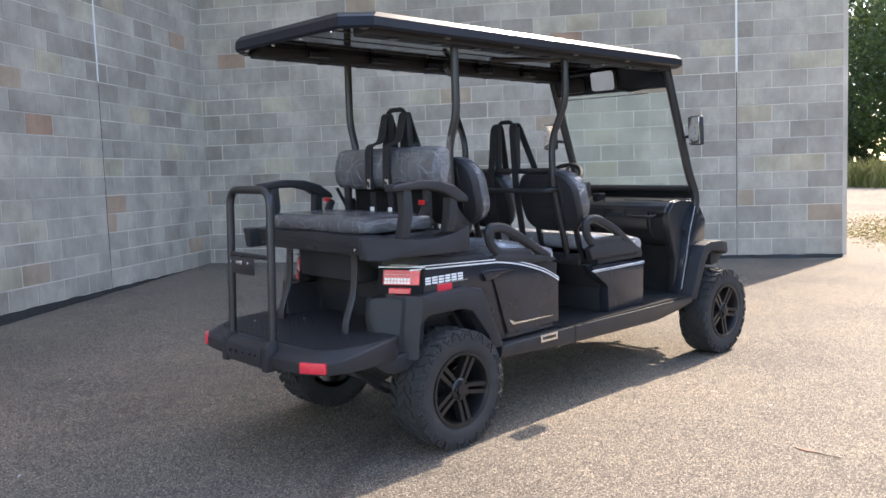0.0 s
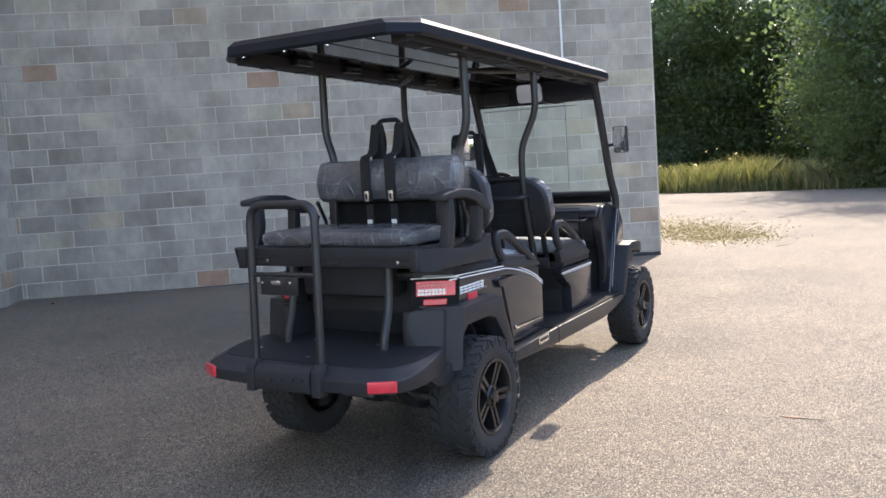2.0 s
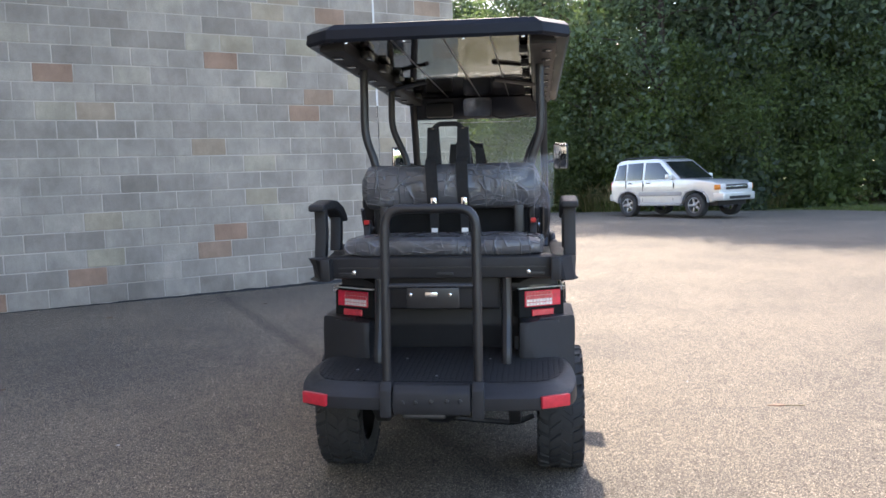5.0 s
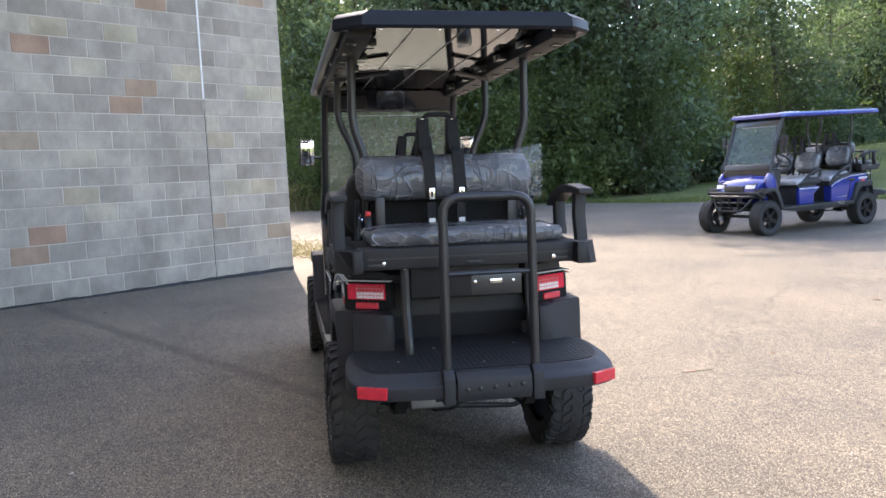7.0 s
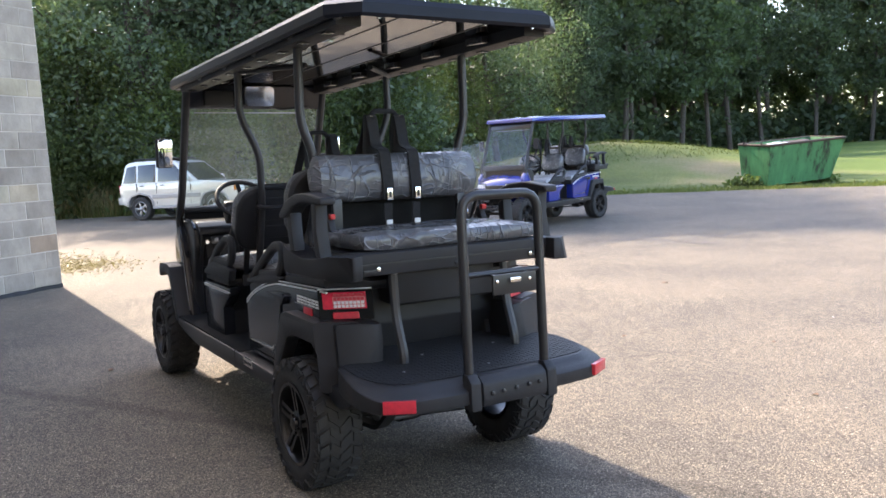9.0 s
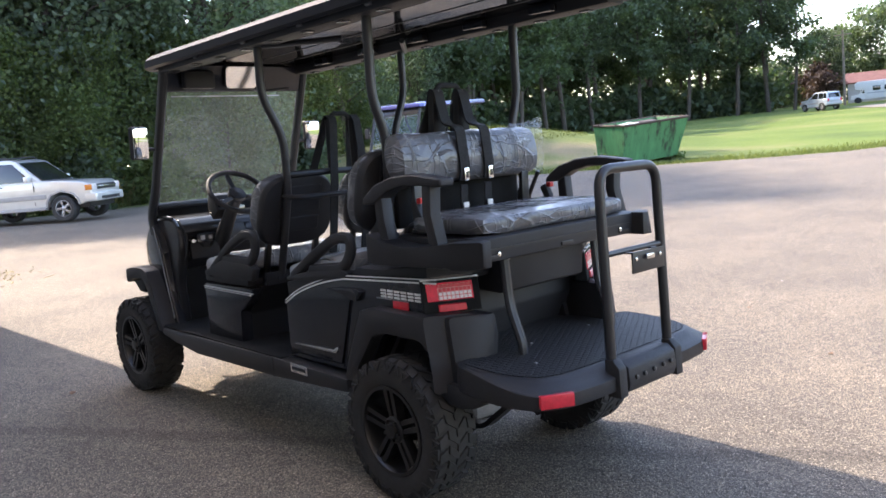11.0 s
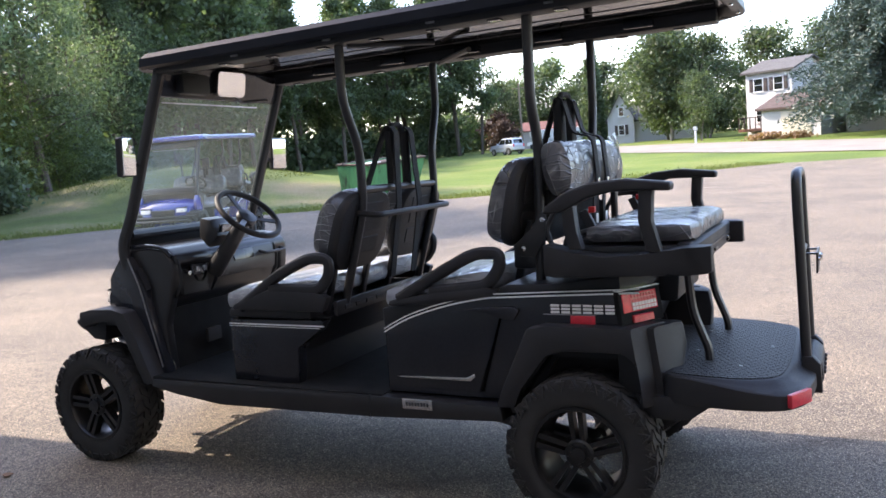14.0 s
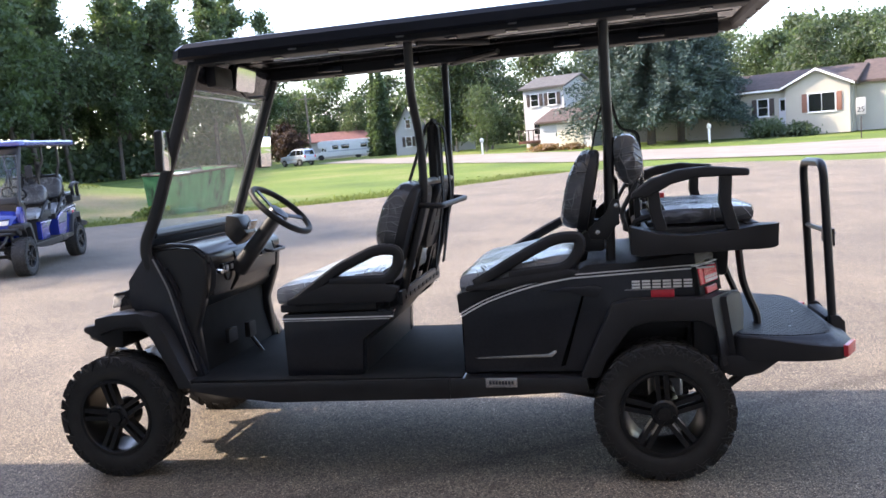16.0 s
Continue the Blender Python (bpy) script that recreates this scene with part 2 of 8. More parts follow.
def leaf_material(name, dark, light, through=0.45, island=True):
    m, n, l, b = node_material(name)
    n.remove(b)
    rnd = n.new("ShaderNodeNewGeometry")
    ramp = n.new("ShaderNodeValToRGB")
    ramp.color_ramp.elements[0].color = (*dark, 1)
    ramp.color_ramp.elements[1].color = (*light, 1)
    l.new(rnd.outputs["Random Per Island"], ramp.inputs["Fac"])
    info = n.new("ShaderNodeObjectInfo")
    hsv = n.new("ShaderNodeHueSaturation")
    mr = n.new("ShaderNodeMapRange")
    mr.inputs["To Min"].default_value, mr.inputs["To Max"].default_value = 0.72, 1.25
    l.new(info.outputs["Random"], mr.inputs["Value"])
    l.new(mr.outputs[0], hsv.inputs["Value"])
    l.new(ramp.outputs["Color"], hsv.inputs["Color"])
    dif = n.new("ShaderNodeBsdfPrincipled")
    dif.inputs["Roughness"].default_value = 0.5
    dif.inputs["Specular IOR Level"].default_value = 0.35
    l.new(hsv.outputs["Color"], dif.inputs["Base Color"])
    tra = n.new("ShaderNodeBsdfTranslucent")
    yel = n.new("ShaderNodeMix")
    yel.data_type, yel.blend_type = "RGBA", "MULTIPLY"
    yel.inputs[0].default_value = 1
    yel.inputs[7].default_value = (1.5, 1.6, 0.75, 1)
    l.new(hsv.outputs["Color"], yel.inputs[6])
    l.new(yel.outputs[2], tra.inputs["Color"])
    mix = n.new("ShaderNodeMixShader")
    mix.inputs[0].default_value = through
    l.new(dif.outputs[0], mix.inputs[1])
    l.new(tra.outputs[0], mix.inputs[2])
    l.new(mix.outputs[0], n["Material Output"].inputs["Surface"])
    return m


def pane_material(name, haze, tint, haze_color=(0.7, 0.72, 0.68)):
    """Clear sheet with a film of dust: mostly see-through, a little milky, glossy at a slant."""
    m, n, l, b = node_material(name)
    n.remove(b)
    tr = n.new("ShaderNodeBsdfTransparent")
    tr.inputs["Color"].default_value = (*tint, 1)
    df = n.new("ShaderNodeBsdfTranslucent")
    df.inputs["Color"].default_value = (*haze_color, 1)
    d2 = n.new("ShaderNodeBsdfDiffuse")
    d2.inputs["Color"].default_value = (*haze_color, 1)
    dm = n.new("ShaderNodeMixShader")
    dm.inputs[0].default_value = 0.4
    l.new(df.outputs[0], dm.inputs[1])
    l.new(d2.outputs[0], dm.inputs[2])
    tc = n.new("ShaderNodeTexCoord")
    nz = n.new("ShaderNodeTexNoise")
    nz.inputs["Scale"].default_value = 5
    nz.inputs["Detail"].default_value = 3
    l.new(tc.outputs["Object"], nz.inputs["Vector"])
    mr = n.new("ShaderNodeMapRange")
    mr.inputs["From Min"].default_value, mr.inputs["From Max"].default_value = 0.3, 0.75
    mr.inputs["To Min"].default_value, mr.inputs["To Max"].default_value = haze * 0.85, haze * 1.2
    l.new(nz.outputs["Fac"], mr.inputs["Value"])
    mx = n.new("ShaderNodeMixShader")
    l.new(mr.outputs[0], mx.inputs[0])
    l.new(tr.outputs[0], mx.inputs[1])
    l.new(dm.outputs[0], mx.inputs[2])
    gl = n.new("ShaderNodeBsdfGlossy")
    gl.inputs["Roughness"].default_value = 0.03
    lw = n.new("ShaderNodeLayerWeight")
    pw = n.new("ShaderNodeMath")
    pw.operation = "POWER"
    pw.inputs[1].default_value = 4.0
    l.new(lw.outputs["Facing"], pw.inputs[0])
    fr = n.new("ShaderNodeMath")
    fr.operation = "MULTIPLY_ADD"
    fr.inputs[1].default_value, fr.inputs[2].default_value = 0.5, 0.025
    l.new(pw.outputs[0], fr.inputs[0])
    m2 = n.new("ShaderNodeMixShader")
    l.new(fr.outputs[0], m2.inputs[0])
    l.new(mx.outputs[0], m2.inputs[1])
    l.new(gl.outputs[0], m2.inputs[2])
    l.new(m2.outputs[0], n["Material Output"].inputs["Surface"])
    return m


def wrap_material(name, base):
    """Dark vinyl under loose clear plastic wrap; many fine creases, their glints painted lighter."""
    m, n, l, b = node_material(name)
    tc = n.new("ShaderNodeTexCoord")

    bend = n.new("ShaderNodeTexNoise")
    bend.inputs["Scale"].default_value = 7.0
    bend.inputs["Detail"].default_value = 1
    l.new(tc.outputs["Object"], bend.inputs["Vector"])
    warped = n.new("ShaderNodeMix")
    warped.data_type = "VECTOR"
    warped.inputs[0].default_value = 0.05
    l.new(tc.outputs["Object"], warped.inputs[4])
    l.new(bend.outputs["Color"], warped.inputs[5])

    def creases(turn, stretch, scale, sharp, lo, hi, seed):
        """Straight broken lines: the edges of long cells, kept only in patches."""
        mp = n.new("ShaderNodeMapping")
        mp.inputs["Scale"].default_value = stretch
        mp.inputs["Rotation"].default_value = turn
        mp.inputs["Location"].default_value = (seed, seed * 0.7, -seed)
        l.new(warped.outputs[1], mp.inputs["Vector"])
        vo = n.new("ShaderNodeTexVoronoi")
        vo.feature = "DISTANCE_TO_EDGE"
        vo.inputs["Scale"].default_value = scale
        l.new(mp.outputs[0], vo.inputs["Vector"])
        mr = n.new("ShaderNodeMapRange")
        mr.inputs["From Min"].default_value, mr.inputs["From Max"].default_value = 0.0, sharp
        mr.inputs["To Min"].default_value, mr.inputs["To Max"].default_value = 1.0, 0.0
        l.new(vo.outputs["Distance"], mr.inputs["Value"])
        nz = n.new("ShaderNodeTexNoise")
        nz.inputs["Scale"].default_value = scale * 0.8
        nz.inputs["Detail"].default_value = 2
        l.new(mp.outputs[0], nz.inputs["Vector"])
        keep = n.new("ShaderNodeMapRange")
        keep.inputs["From Min"].default_value, keep.inputs["From Max"].default_value = lo, hi
        l.new(nz.outputs["Fac"], keep.inputs["Value"])
        mu = n.new("ShaderNodeMath")
        mu.operation = "MULTIPLY"
        l.new(mr.outputs[0], mu.inputs[0])
        l.new(keep.outputs[0], mu.inputs[1])
        return mu.outputs[0]

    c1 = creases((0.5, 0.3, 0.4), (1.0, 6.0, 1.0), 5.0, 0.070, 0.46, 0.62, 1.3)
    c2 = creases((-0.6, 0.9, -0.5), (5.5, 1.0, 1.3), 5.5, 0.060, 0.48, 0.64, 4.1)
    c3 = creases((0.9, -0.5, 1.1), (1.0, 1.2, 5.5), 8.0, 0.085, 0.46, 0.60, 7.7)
    patch_ = n.new("ShaderNodeTexNoise")
    patch_.inputs["Scale"].default_value = 6.5
    patch_.inputs["Detail"].default_value = 3
    l.new(tc.outputs["Object"], patch_.inputs["Vector"])
    loose = n.new("ShaderNodeMapRange")
    loose.inputs["From Min"].default_value, loose.inputs["From Max"].default_value = 0.35, 0.65
    loose.inputs["To Min"].default_value, loose.inputs["To Max"].default_value = 0.35, 1.0
    l.new(patch_.outputs["Fac"], loose.inputs["Value"])
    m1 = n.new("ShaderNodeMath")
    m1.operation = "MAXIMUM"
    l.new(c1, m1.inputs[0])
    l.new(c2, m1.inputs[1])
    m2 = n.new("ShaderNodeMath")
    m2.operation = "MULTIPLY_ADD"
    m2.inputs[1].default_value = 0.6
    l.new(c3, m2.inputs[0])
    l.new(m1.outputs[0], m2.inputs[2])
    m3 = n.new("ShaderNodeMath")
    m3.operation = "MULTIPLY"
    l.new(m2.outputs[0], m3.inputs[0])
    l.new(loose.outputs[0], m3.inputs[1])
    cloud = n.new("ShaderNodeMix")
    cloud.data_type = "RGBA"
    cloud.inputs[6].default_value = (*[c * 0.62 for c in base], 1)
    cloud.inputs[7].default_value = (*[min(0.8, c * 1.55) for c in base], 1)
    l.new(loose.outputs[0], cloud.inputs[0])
    # glints of light along the creases, mixed into the base colour
    crease_glint = n.new("ShaderNodeMath")
    crease_glint.operation = "MULTIPLY"
    crease_glint.inputs[1].default_value = 0.50
    l.new(m3.outputs[0], crease_glint.inputs[0])
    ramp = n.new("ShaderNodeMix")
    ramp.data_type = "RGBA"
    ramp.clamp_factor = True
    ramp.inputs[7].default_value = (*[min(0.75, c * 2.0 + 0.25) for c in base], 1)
    l.new(crease_glint.outputs[0], ramp.inputs[0])
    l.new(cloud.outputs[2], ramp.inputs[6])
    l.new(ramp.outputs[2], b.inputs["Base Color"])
    b.inputs["Roughness"].default_value = 0.5
    b.inputs["Specular IOR Level"].default_value = 0.4
    b.inputs["Coat Weight"].default_value = 0.8
    b.inputs["Coat Roughness"].default_value = 0.14
    bp = n.new("ShaderNodeBump")
    bp.inputs["Strength"].default_value = 1.0
    bp.inputs["Distance"].default_value = 0.0055
    swell = n.new("ShaderNodeMath")
    swell.operation = "MULTIPLY_ADD"
    swell.inputs[1].default_value = 3.4
    l.new(patch_.outputs["Fac"], swell.inputs[0])
    l.new(m2.outputs[0], swell.inputs[2])
    l.new(swell.outputs[0], bp.inputs["Height"])
    l.new(bp.outputs[0], b.inputs["Normal"])
    l.new(bp.outputs[0], b.inputs["Coat Normal"])
    return m


def tread_material():
    """Black plastic deck with a raised hexagon tread."""
    m, n, l, b = node_material("deck_tread")
    tc = n.new("ShaderNodeTexCoord")
    sep = n.new("ShaderNodeSeparateXYZ")
    l.new(tc.outputs["Object"], sep.inputs[0])

    def calc(op, a, c=None, d=None):
        m_ = n.new("ShaderNodeMath")
        m_.operation = op
        for i, q in enumerate((a, c, d)):
            if q is None:
                continue
            if isinstance(q, float):
                m_.inputs[i].default_value = q
            else:
                l.new(q, m_.inputs[i])
        return m_.outputs[0]

    def hexagon(shift):
        """Distance from the centre of the cell, measured across its three pairs of sides."""
        u = calc("ADD", calc("MULTIPLY", sep.outputs[0], 38.0), shift * 0.5)
        w = calc("ADD", calc("MULTIPLY", sep.outputs[1], 38.0), shift * 0.866)
        gx = calc("ABSOLUTE", calc("SUBTRACT", calc("FLOORED_MODULO", u, 1.0), 0.5))
        gy = calc("ABSOLUTE", calc("SUBTRACT", calc("FLOORED_MODULO", w, 1.732), 0.866))
        return calc("MAXIMUM", gx, calc("ADD", calc("MULTIPLY", gx, 0.5), calc("MULTIPLY", gy, 0.866)))

    cell = calc("MINIMUM", hexagon(0.0), hexagon(1.0))
    mr = n.new("ShaderNodeMapRange")
    mr.inputs["From Min"].default_value, mr.inputs["From Max"].default_value = 0.48, 0.36
    l.new(cell, mr.inputs["Value"])
    b.inputs["Base Color"].default_value = (0.022, 0.022, 0.025, 1)
    b.inputs["Roughness"].default_value = 0.55
    b.inputs["Specular IOR Level"].default_value = 0.3
    bp = n.new("ShaderNodeBump")
    bp.inputs["Strength"].default_value = 1.0
    bp.inputs["Distance"].default_value = 0.008
    l.new(mr.outputs[0], bp.inputs["Height"])
    l.new(bp.outputs[0], b.inputs["Normal"])
    return m


def siding_material(name, color, step=0.12):
    m, n, l, b = node_material(name)
    geo = n.new("ShaderNodeNewGeometry")
    sp = n.new("ShaderNodeSeparateXYZ")
    l.new(geo.outputs["Position"], sp.inputs[0])
    md = n.new("ShaderNodeMath")
    md.operation = "FRACT"
    dv = n.new("ShaderNodeMath")
    dv.operation = "DIVIDE"
    dv.inputs[1].default_value = step
    l.new(sp.outputs[2], dv.inputs[0])
    l.new(dv.outputs[0], md.inputs[0])
    nz = n.new("ShaderNodeTexNoise")
    nz.inputs["Scale"].default_value = 0.8
    nz.inputs["Detail"].default_value = 6
    l.new(geo.outputs["Position"], nz.inputs["Vector"])
    ramp = n.new("ShaderNodeValToRGB")
    ramp.color_ramp.elements[0].color = (*[c * 0.86 for c in color], 1)
    ramp.color_ramp.elements[1].color = (*[min(1, c * 1.06) for c in color], 1)
    l.new(nz.outputs["Fac"], ramp.inputs["Fac"])
    l.new(ramp.outputs["Color"], b.inputs["Base Color"])
    b.inputs["Roughness"].default_value = 0.55
    bp = n.new("ShaderNodeBump")
    bp.inputs["Strength"].default_value = 1.0
    bp.inputs["Distance"].default_value = 0.02
    bp.invert = True
    l.new(md.outputs[0], bp.inputs["Height"])
    l.new(bp.outputs[0], b.inputs["Normal"])
    return m


M_ASPHALT = asphalt_material()
M_BLOCK, M_BLOCK_REST = block_material("concrete_block", False), block_material("concrete_block_far", True)
M_MORTAR = surface("mortar", (0.515, 0.460, 0.388), 0.95, var=0.3, scale=1.6, bump=0.5, bump_scale=120)
M_CAULK = surface("caulk", (0.74, 0.73, 0.70), 0.6, var=0.1)
M_TAR = surface("tar", (0.02, 0.02, 0.02), 0.7, var=0.4, scale=9, bump=0.6)
M_PLASTIC = surface("black_plastic", (0.026, 0.026, 0.0285), 0.5, var=0.25, scale=5, bump=0.18, bump_scale=500, rough_var=0.08, spec=0.30)
M_DASH = surface("moulded_dash", (0.020, 0.020, 0.022), 0.28, var=0.2, scale=6, bump=0.08, bump_scale=300, spec=0.5)
M_TRIM = surface("satin_black_steel", (0.020, 0.020, 0.022), 0.36, var=0.25, scale=9, bump=0.05, bump_scale=300)
M_GLOSS = surface("black_paint", (0.019, 0.0205, 0.026), 0.12, var=0.3, scale=3, coat=0.1, spec=0.45)
M_ROOF = surface("black_roof_plastic", (0.014, 0.016, 0.022), 0.30, var=0.2, scale=3, bump=0.05, bump_scale=14, coat=0.0, spec=0.12)
M_UNDER = surface("glossy_roof_lining", (0.009, 0.009, 0.010), 0.035, var=0.2, scale=3, bump=0.5, bump_scale=3.4, coat=0.0, spec=0.24)
M_SHEET = pane_material("clear_sheet", 0.0, (0.96, 0.98, 0.965))
M_FILM = pane_material("loose_clear_film", 0.17, (0.95, 0.95, 0.95), (0.75, 0.76, 0.78))
M_RUBBER = surface("tyre_rubber", (0.025, 0.0245, 0.0245), 0.75, var=0.35, scale=11, bump=0.3, bump_scale=160)
M_RIM = surface("matt_black_alloy", (0.014, 0.014, 0.015), 0.32, metal=0.2, var=0.2, scale=12)
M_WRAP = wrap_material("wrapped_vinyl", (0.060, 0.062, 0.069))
# lighter copy for the front benches, with the sky's reflection painted into its colour
M_WRAP_SKYLIT = wrap_material("skylit_wrapped_vinyl", (0.24, 0.25, 0.275))
M_VINYL = surface("black_vinyl", (0.013, 0.013, 0.014), 0.6, spec=0.35, var=0.2, scale=14, bump=0.25, bump_scale=220)
M_WEB = surface("black_webbing", (0.014, 0.014, 0.015), 0.85, var=0.3, scale=60, bump=0.5, bump_scale=400)
M_TREAD = tread_material()
M_RED = surface("red_reflector", (0.66, 0.030, 0.050), 0.28, var=0.15, scale=50, bump=0.2, bump_scale=260, coat=0.4)
M_MAT = surface("black_floor_mat", (0.014, 0.014, 0.014), 0.85, var=0.3, scale=9, bump=0.25, bump_scale=200, spec=0.15)
M_LENS = surface("red_lamp_lens", (0.72, 0.016, 0.050), 0.22, var=0.25, scale=30, coat=0.3)
M_PINK = surface("pale_lamp_cells", (0.74, 0.20, 0.21), 0.25, var=0.35, scale=90, coat=0.2)
M_CELL = surface("pale_lamp_cell", (0.85, 0.76, 0.74), 0.2, var=0.2, scale=90, coat=0.4)
M_CLEAR = surface("clear_lamp_lens", (0.75, 0.72, 0.70), 0.12, var=0.25, scale=60, coat=1.0)
M_WHITE = surface("white_decal", (0.78, 0.78, 0.77), 0.4, var=0.06)
M_CHROME = surface("bright_metal", (0.72, 0.72, 0.72), 0.16, metal=1.0, var=0.1, scale=10)
M_STEEL = surface("dull_steel", (0.33, 0.33, 0.34), 0.42, metal=0.9, var=0.25, scale=12)
M_MIRROR_SOFT = surface("dusty_mirror_glass", (0.90, 0.89, 0.87), 0.07, metal=1.0, var=0.03, scale=30)
M_MIRROR = surface("mirror_glass", (0.85, 0.86, 0.86), 0.02, metal=1.0, var=0.01)
M_SHIELD = pane_material("windscreen_sheet", 0.10, (0.93, 0.98, 0.96), (0.20, 0.255, 0.26))
M_RED_BUTTON = surface("red_plastic", (0.55, 0.02, 0.018), 0.35, var=0.1)
M_TAG = surface("white_tag", (0.78, 0.78, 0.76), 0.7, var=0.08)
M_BLUE = surface("blue_paint", (0.017, 0.032, 0.24), 0.2, var=0.15, scale=3, coat=1.0)
M_DARK_GLASS = surface("dark_glass", (0.012, 0.014, 0.016), 0.05, var=0.2, coat=0.5, spec=0.8)

# ---------------------------------------------------------------- mesh helpers


def mesh_object(name, bm, mat, parent=None, smooth=True):
    me = bpy.data.meshes.new(name)
    bmesh.ops.recalc_face_normals(bm, faces=bm.faces)
    bm.to_mesh(me)
    bm.free()
    for m in (mat if isinstance(mat, (list, tuple)) else [mat]):
        me.materials.append(m)
    if smooth and len(me.polygons):
        me.polygons.foreach_set("use_smooth", [True] * len(me.polygons))
        me.set_sharp_from_angle(angle=radians(32))
    ob = new(name, me)
    if parent is not None:
        ob.parent = parent
    return ob


def part(name, bm, mat, parent, label="", smooth=True):
    ob = mesh_object(name, bm, mat, parent, smooth)
    return tagged(ob, label) if label else ob


def root(name, m, label, category, group=""):
    e = new(name)
    e.empty_display_size = 0.2
    e.matrix_world = m
    return tagged(e, label, category, group)


def bevel(bm, faces_or_none, width, seg=2, angle=25):
    if width <= 0:
        return
    edges = [e for e in bm.edges if len(e.link_faces) == 2 and e.calc_face_angle(0) > radians(angle)]
    bmesh.ops.bevel(bm, geom=edges, offset=width, segments=seg, profile=0.6, affect="EDGES", clamp_overlap=True)


def merge(dst, src):
    """Adds src to dst and frees src."""
    me = bpy.data.meshes.new("tmp")
    src.to_mesh(me)
    src.free()
    dst.from_mesh(me)
    bpy.data.meshes.remove(me)
    return dst


def box(x0, x1, y0, y1, z0, z1, r=0.0, seg=2):
    bm = bmesh.new()
    bmesh.ops.create_cube(bm, size=1, matrix=Matrix.Translation(((x0 + x1) / 2, (y0 + y1) / 2, (z0 + z1) / 2)) @ Matrix.Diagonal((abs(x1 - x0), abs(y1 - y0), abs(z1 - z0), 1)))
    bevel(bm, None, r, seg)
    return bm


def prism(poly, y0, y1, r=0.0, seg=2):
    """A side outline of (x, z), drawn out from y0 to y1."""
    bm = bmesh.new()
    a = [bm.verts.new((x, y0, z)) for x, z in poly]
    b = [bm.verts.new((x, y1, z)) for x, z in poly]
    n = len(poly)
    bm.faces.new(a)
    bm.faces.new(b[::-1])
    for i in range(n):
        j = (i + 1) % n
        bm.faces.new((a[j], a[i], b[i], b[j]))
    bmesh.ops.recalc_face_normals(bm, faces=bm.faces)
    bevel(bm, None, r, seg)
    return bm


def fillet(points, radius, seg=5, closed=False):
    pts = [Vector(p) for p in points]
    out, n = [], len(pts)
    for i, p in enumerate(pts):
        if not closed and i in (0, n - 1):
            out.append(p)
            continue
        a, b = pts[i - 1] - p, pts[(i + 1) % n] - p
        d = min(radius, a.length * 0.48, b.length * 0.48)
        p0, p1 = p + a.normalized() * d, p + b.normalized() * d
        for k in range(seg + 1):
            s = k / seg
            out.append((1 - s) ** 2 * p0 + 2 * s * (1 - s) * p + s * s * p1)
    return out


def tube(points, r, radius=0.06, sides=10, closed=False, flat=1.0, bm=None, taper=None):
    """A bent pipe through points, corners rounded; flat squeezes it across."""
    bm = bm or bmesh.new()
    pts = fillet(points, radius, closed=closed) if radius else [Vector(p) for p in points]
    rings, n = [], len(pts)
    up = None
    for i, p in enumerate(pts):
        t = (pts[(i + 1) % n] - pts[i - 1]) if closed or 0 < i < n - 1 else (pts[1] - pts[0] if i == 0 else pts[-1] - pts[-2])
        t.normalize()
        if up is None:
            up = Vector((0, 0, 1)) if abs(t.z) < 0.9 else Vector((1, 0, 0))
        side = t.cross(up)
        if side.length < 1e-4:
            side = t.cross(Vector((0.3, 1, 0.2)))
        side.normalize()
        up = side.cross(t).normalized()
        rr = r if taper is None else r + (taper - r) * i / max(1, n - 1)
        rings.append([bm.verts.new(p + rr * (math.cos(2 * math.pi * k / sides) * side * flat + math.sin(2 * math.pi * k / sides) * up)) for k in range(sides)])
    for i in range(n if closed else n - 1):
        a, b = rings[i], rings[(i + 1) % n]
        for k in range(sides):
            bm.faces.new((a[k], a[(k + 1) % sides], b[(k + 1) % sides], b[k]))
    if not closed:
        bm.faces.new(rings[0][::-1])
        bm.faces.new(rings[-1])
    return bm


def lathe(profile, sides=40, axis="y", bm=None):
    """A turned form: profile of (radius, along) about the given axis."""
    bm = bm or bmesh.new()
    rings = []
    for r, a in profile:
        ring = []
        for k in range(sides):
            c, s = math.cos(2 * math.pi * k / sides) * r, math.sin(2 * math.pi * k / sides) * r
            ring.append(bm.verts.new((c, a, s) if axis == "y" else ((c, s, a) if axis == "z" else (a, c, s))))
        rings.append(ring)
    for a, b in zip(rings, rings[1:]):
        for k in range(sides):
            bm.faces.new((a[k], a[(k + 1) % sides], b[(k + 1) % sides], b[k]))
    return bm


def pillow(x0, x1, y0, y1, z0, z1, r, nx=8, ny=12, puff=0.012, seed=0):
    """A cushion: rounded box with a swollen, slightly uneven face."""
    bm = box(x0, x1, y0, y1, z0, z1, 0)
    bmesh.ops.subdivide_edges(bm, edges=bm.edges, cuts=7, use_grid_fill=True)
    c = Vector(((x0 + x1) / 2, (y0 + y1) / 2, (z0 + z1) / 2))
    h = Vector((abs(x1 - x0) / 2, abs(y1 - y0) / 2, abs(z1 - z0) / 2))
    for v in bm.verts:
        d = v.co - c
        inner = Vector([max(-hh + r, min(hh - r, dd)) for dd, hh in zip(d, h)])
        e = d - inner
        if e.length > 1e-6:
            e = e.normalized() * r
        v.co = c + inner + e
        k = noise.noise(v.co * 6 + Vector((seed, seed, 0)))
        v.co += (v.co - c).normalized() * (puff * k)
    return bm


def sheared(bm, fn):
    for v in bm.verts:
        v.co = Vector(fn(v.co))
    return bm


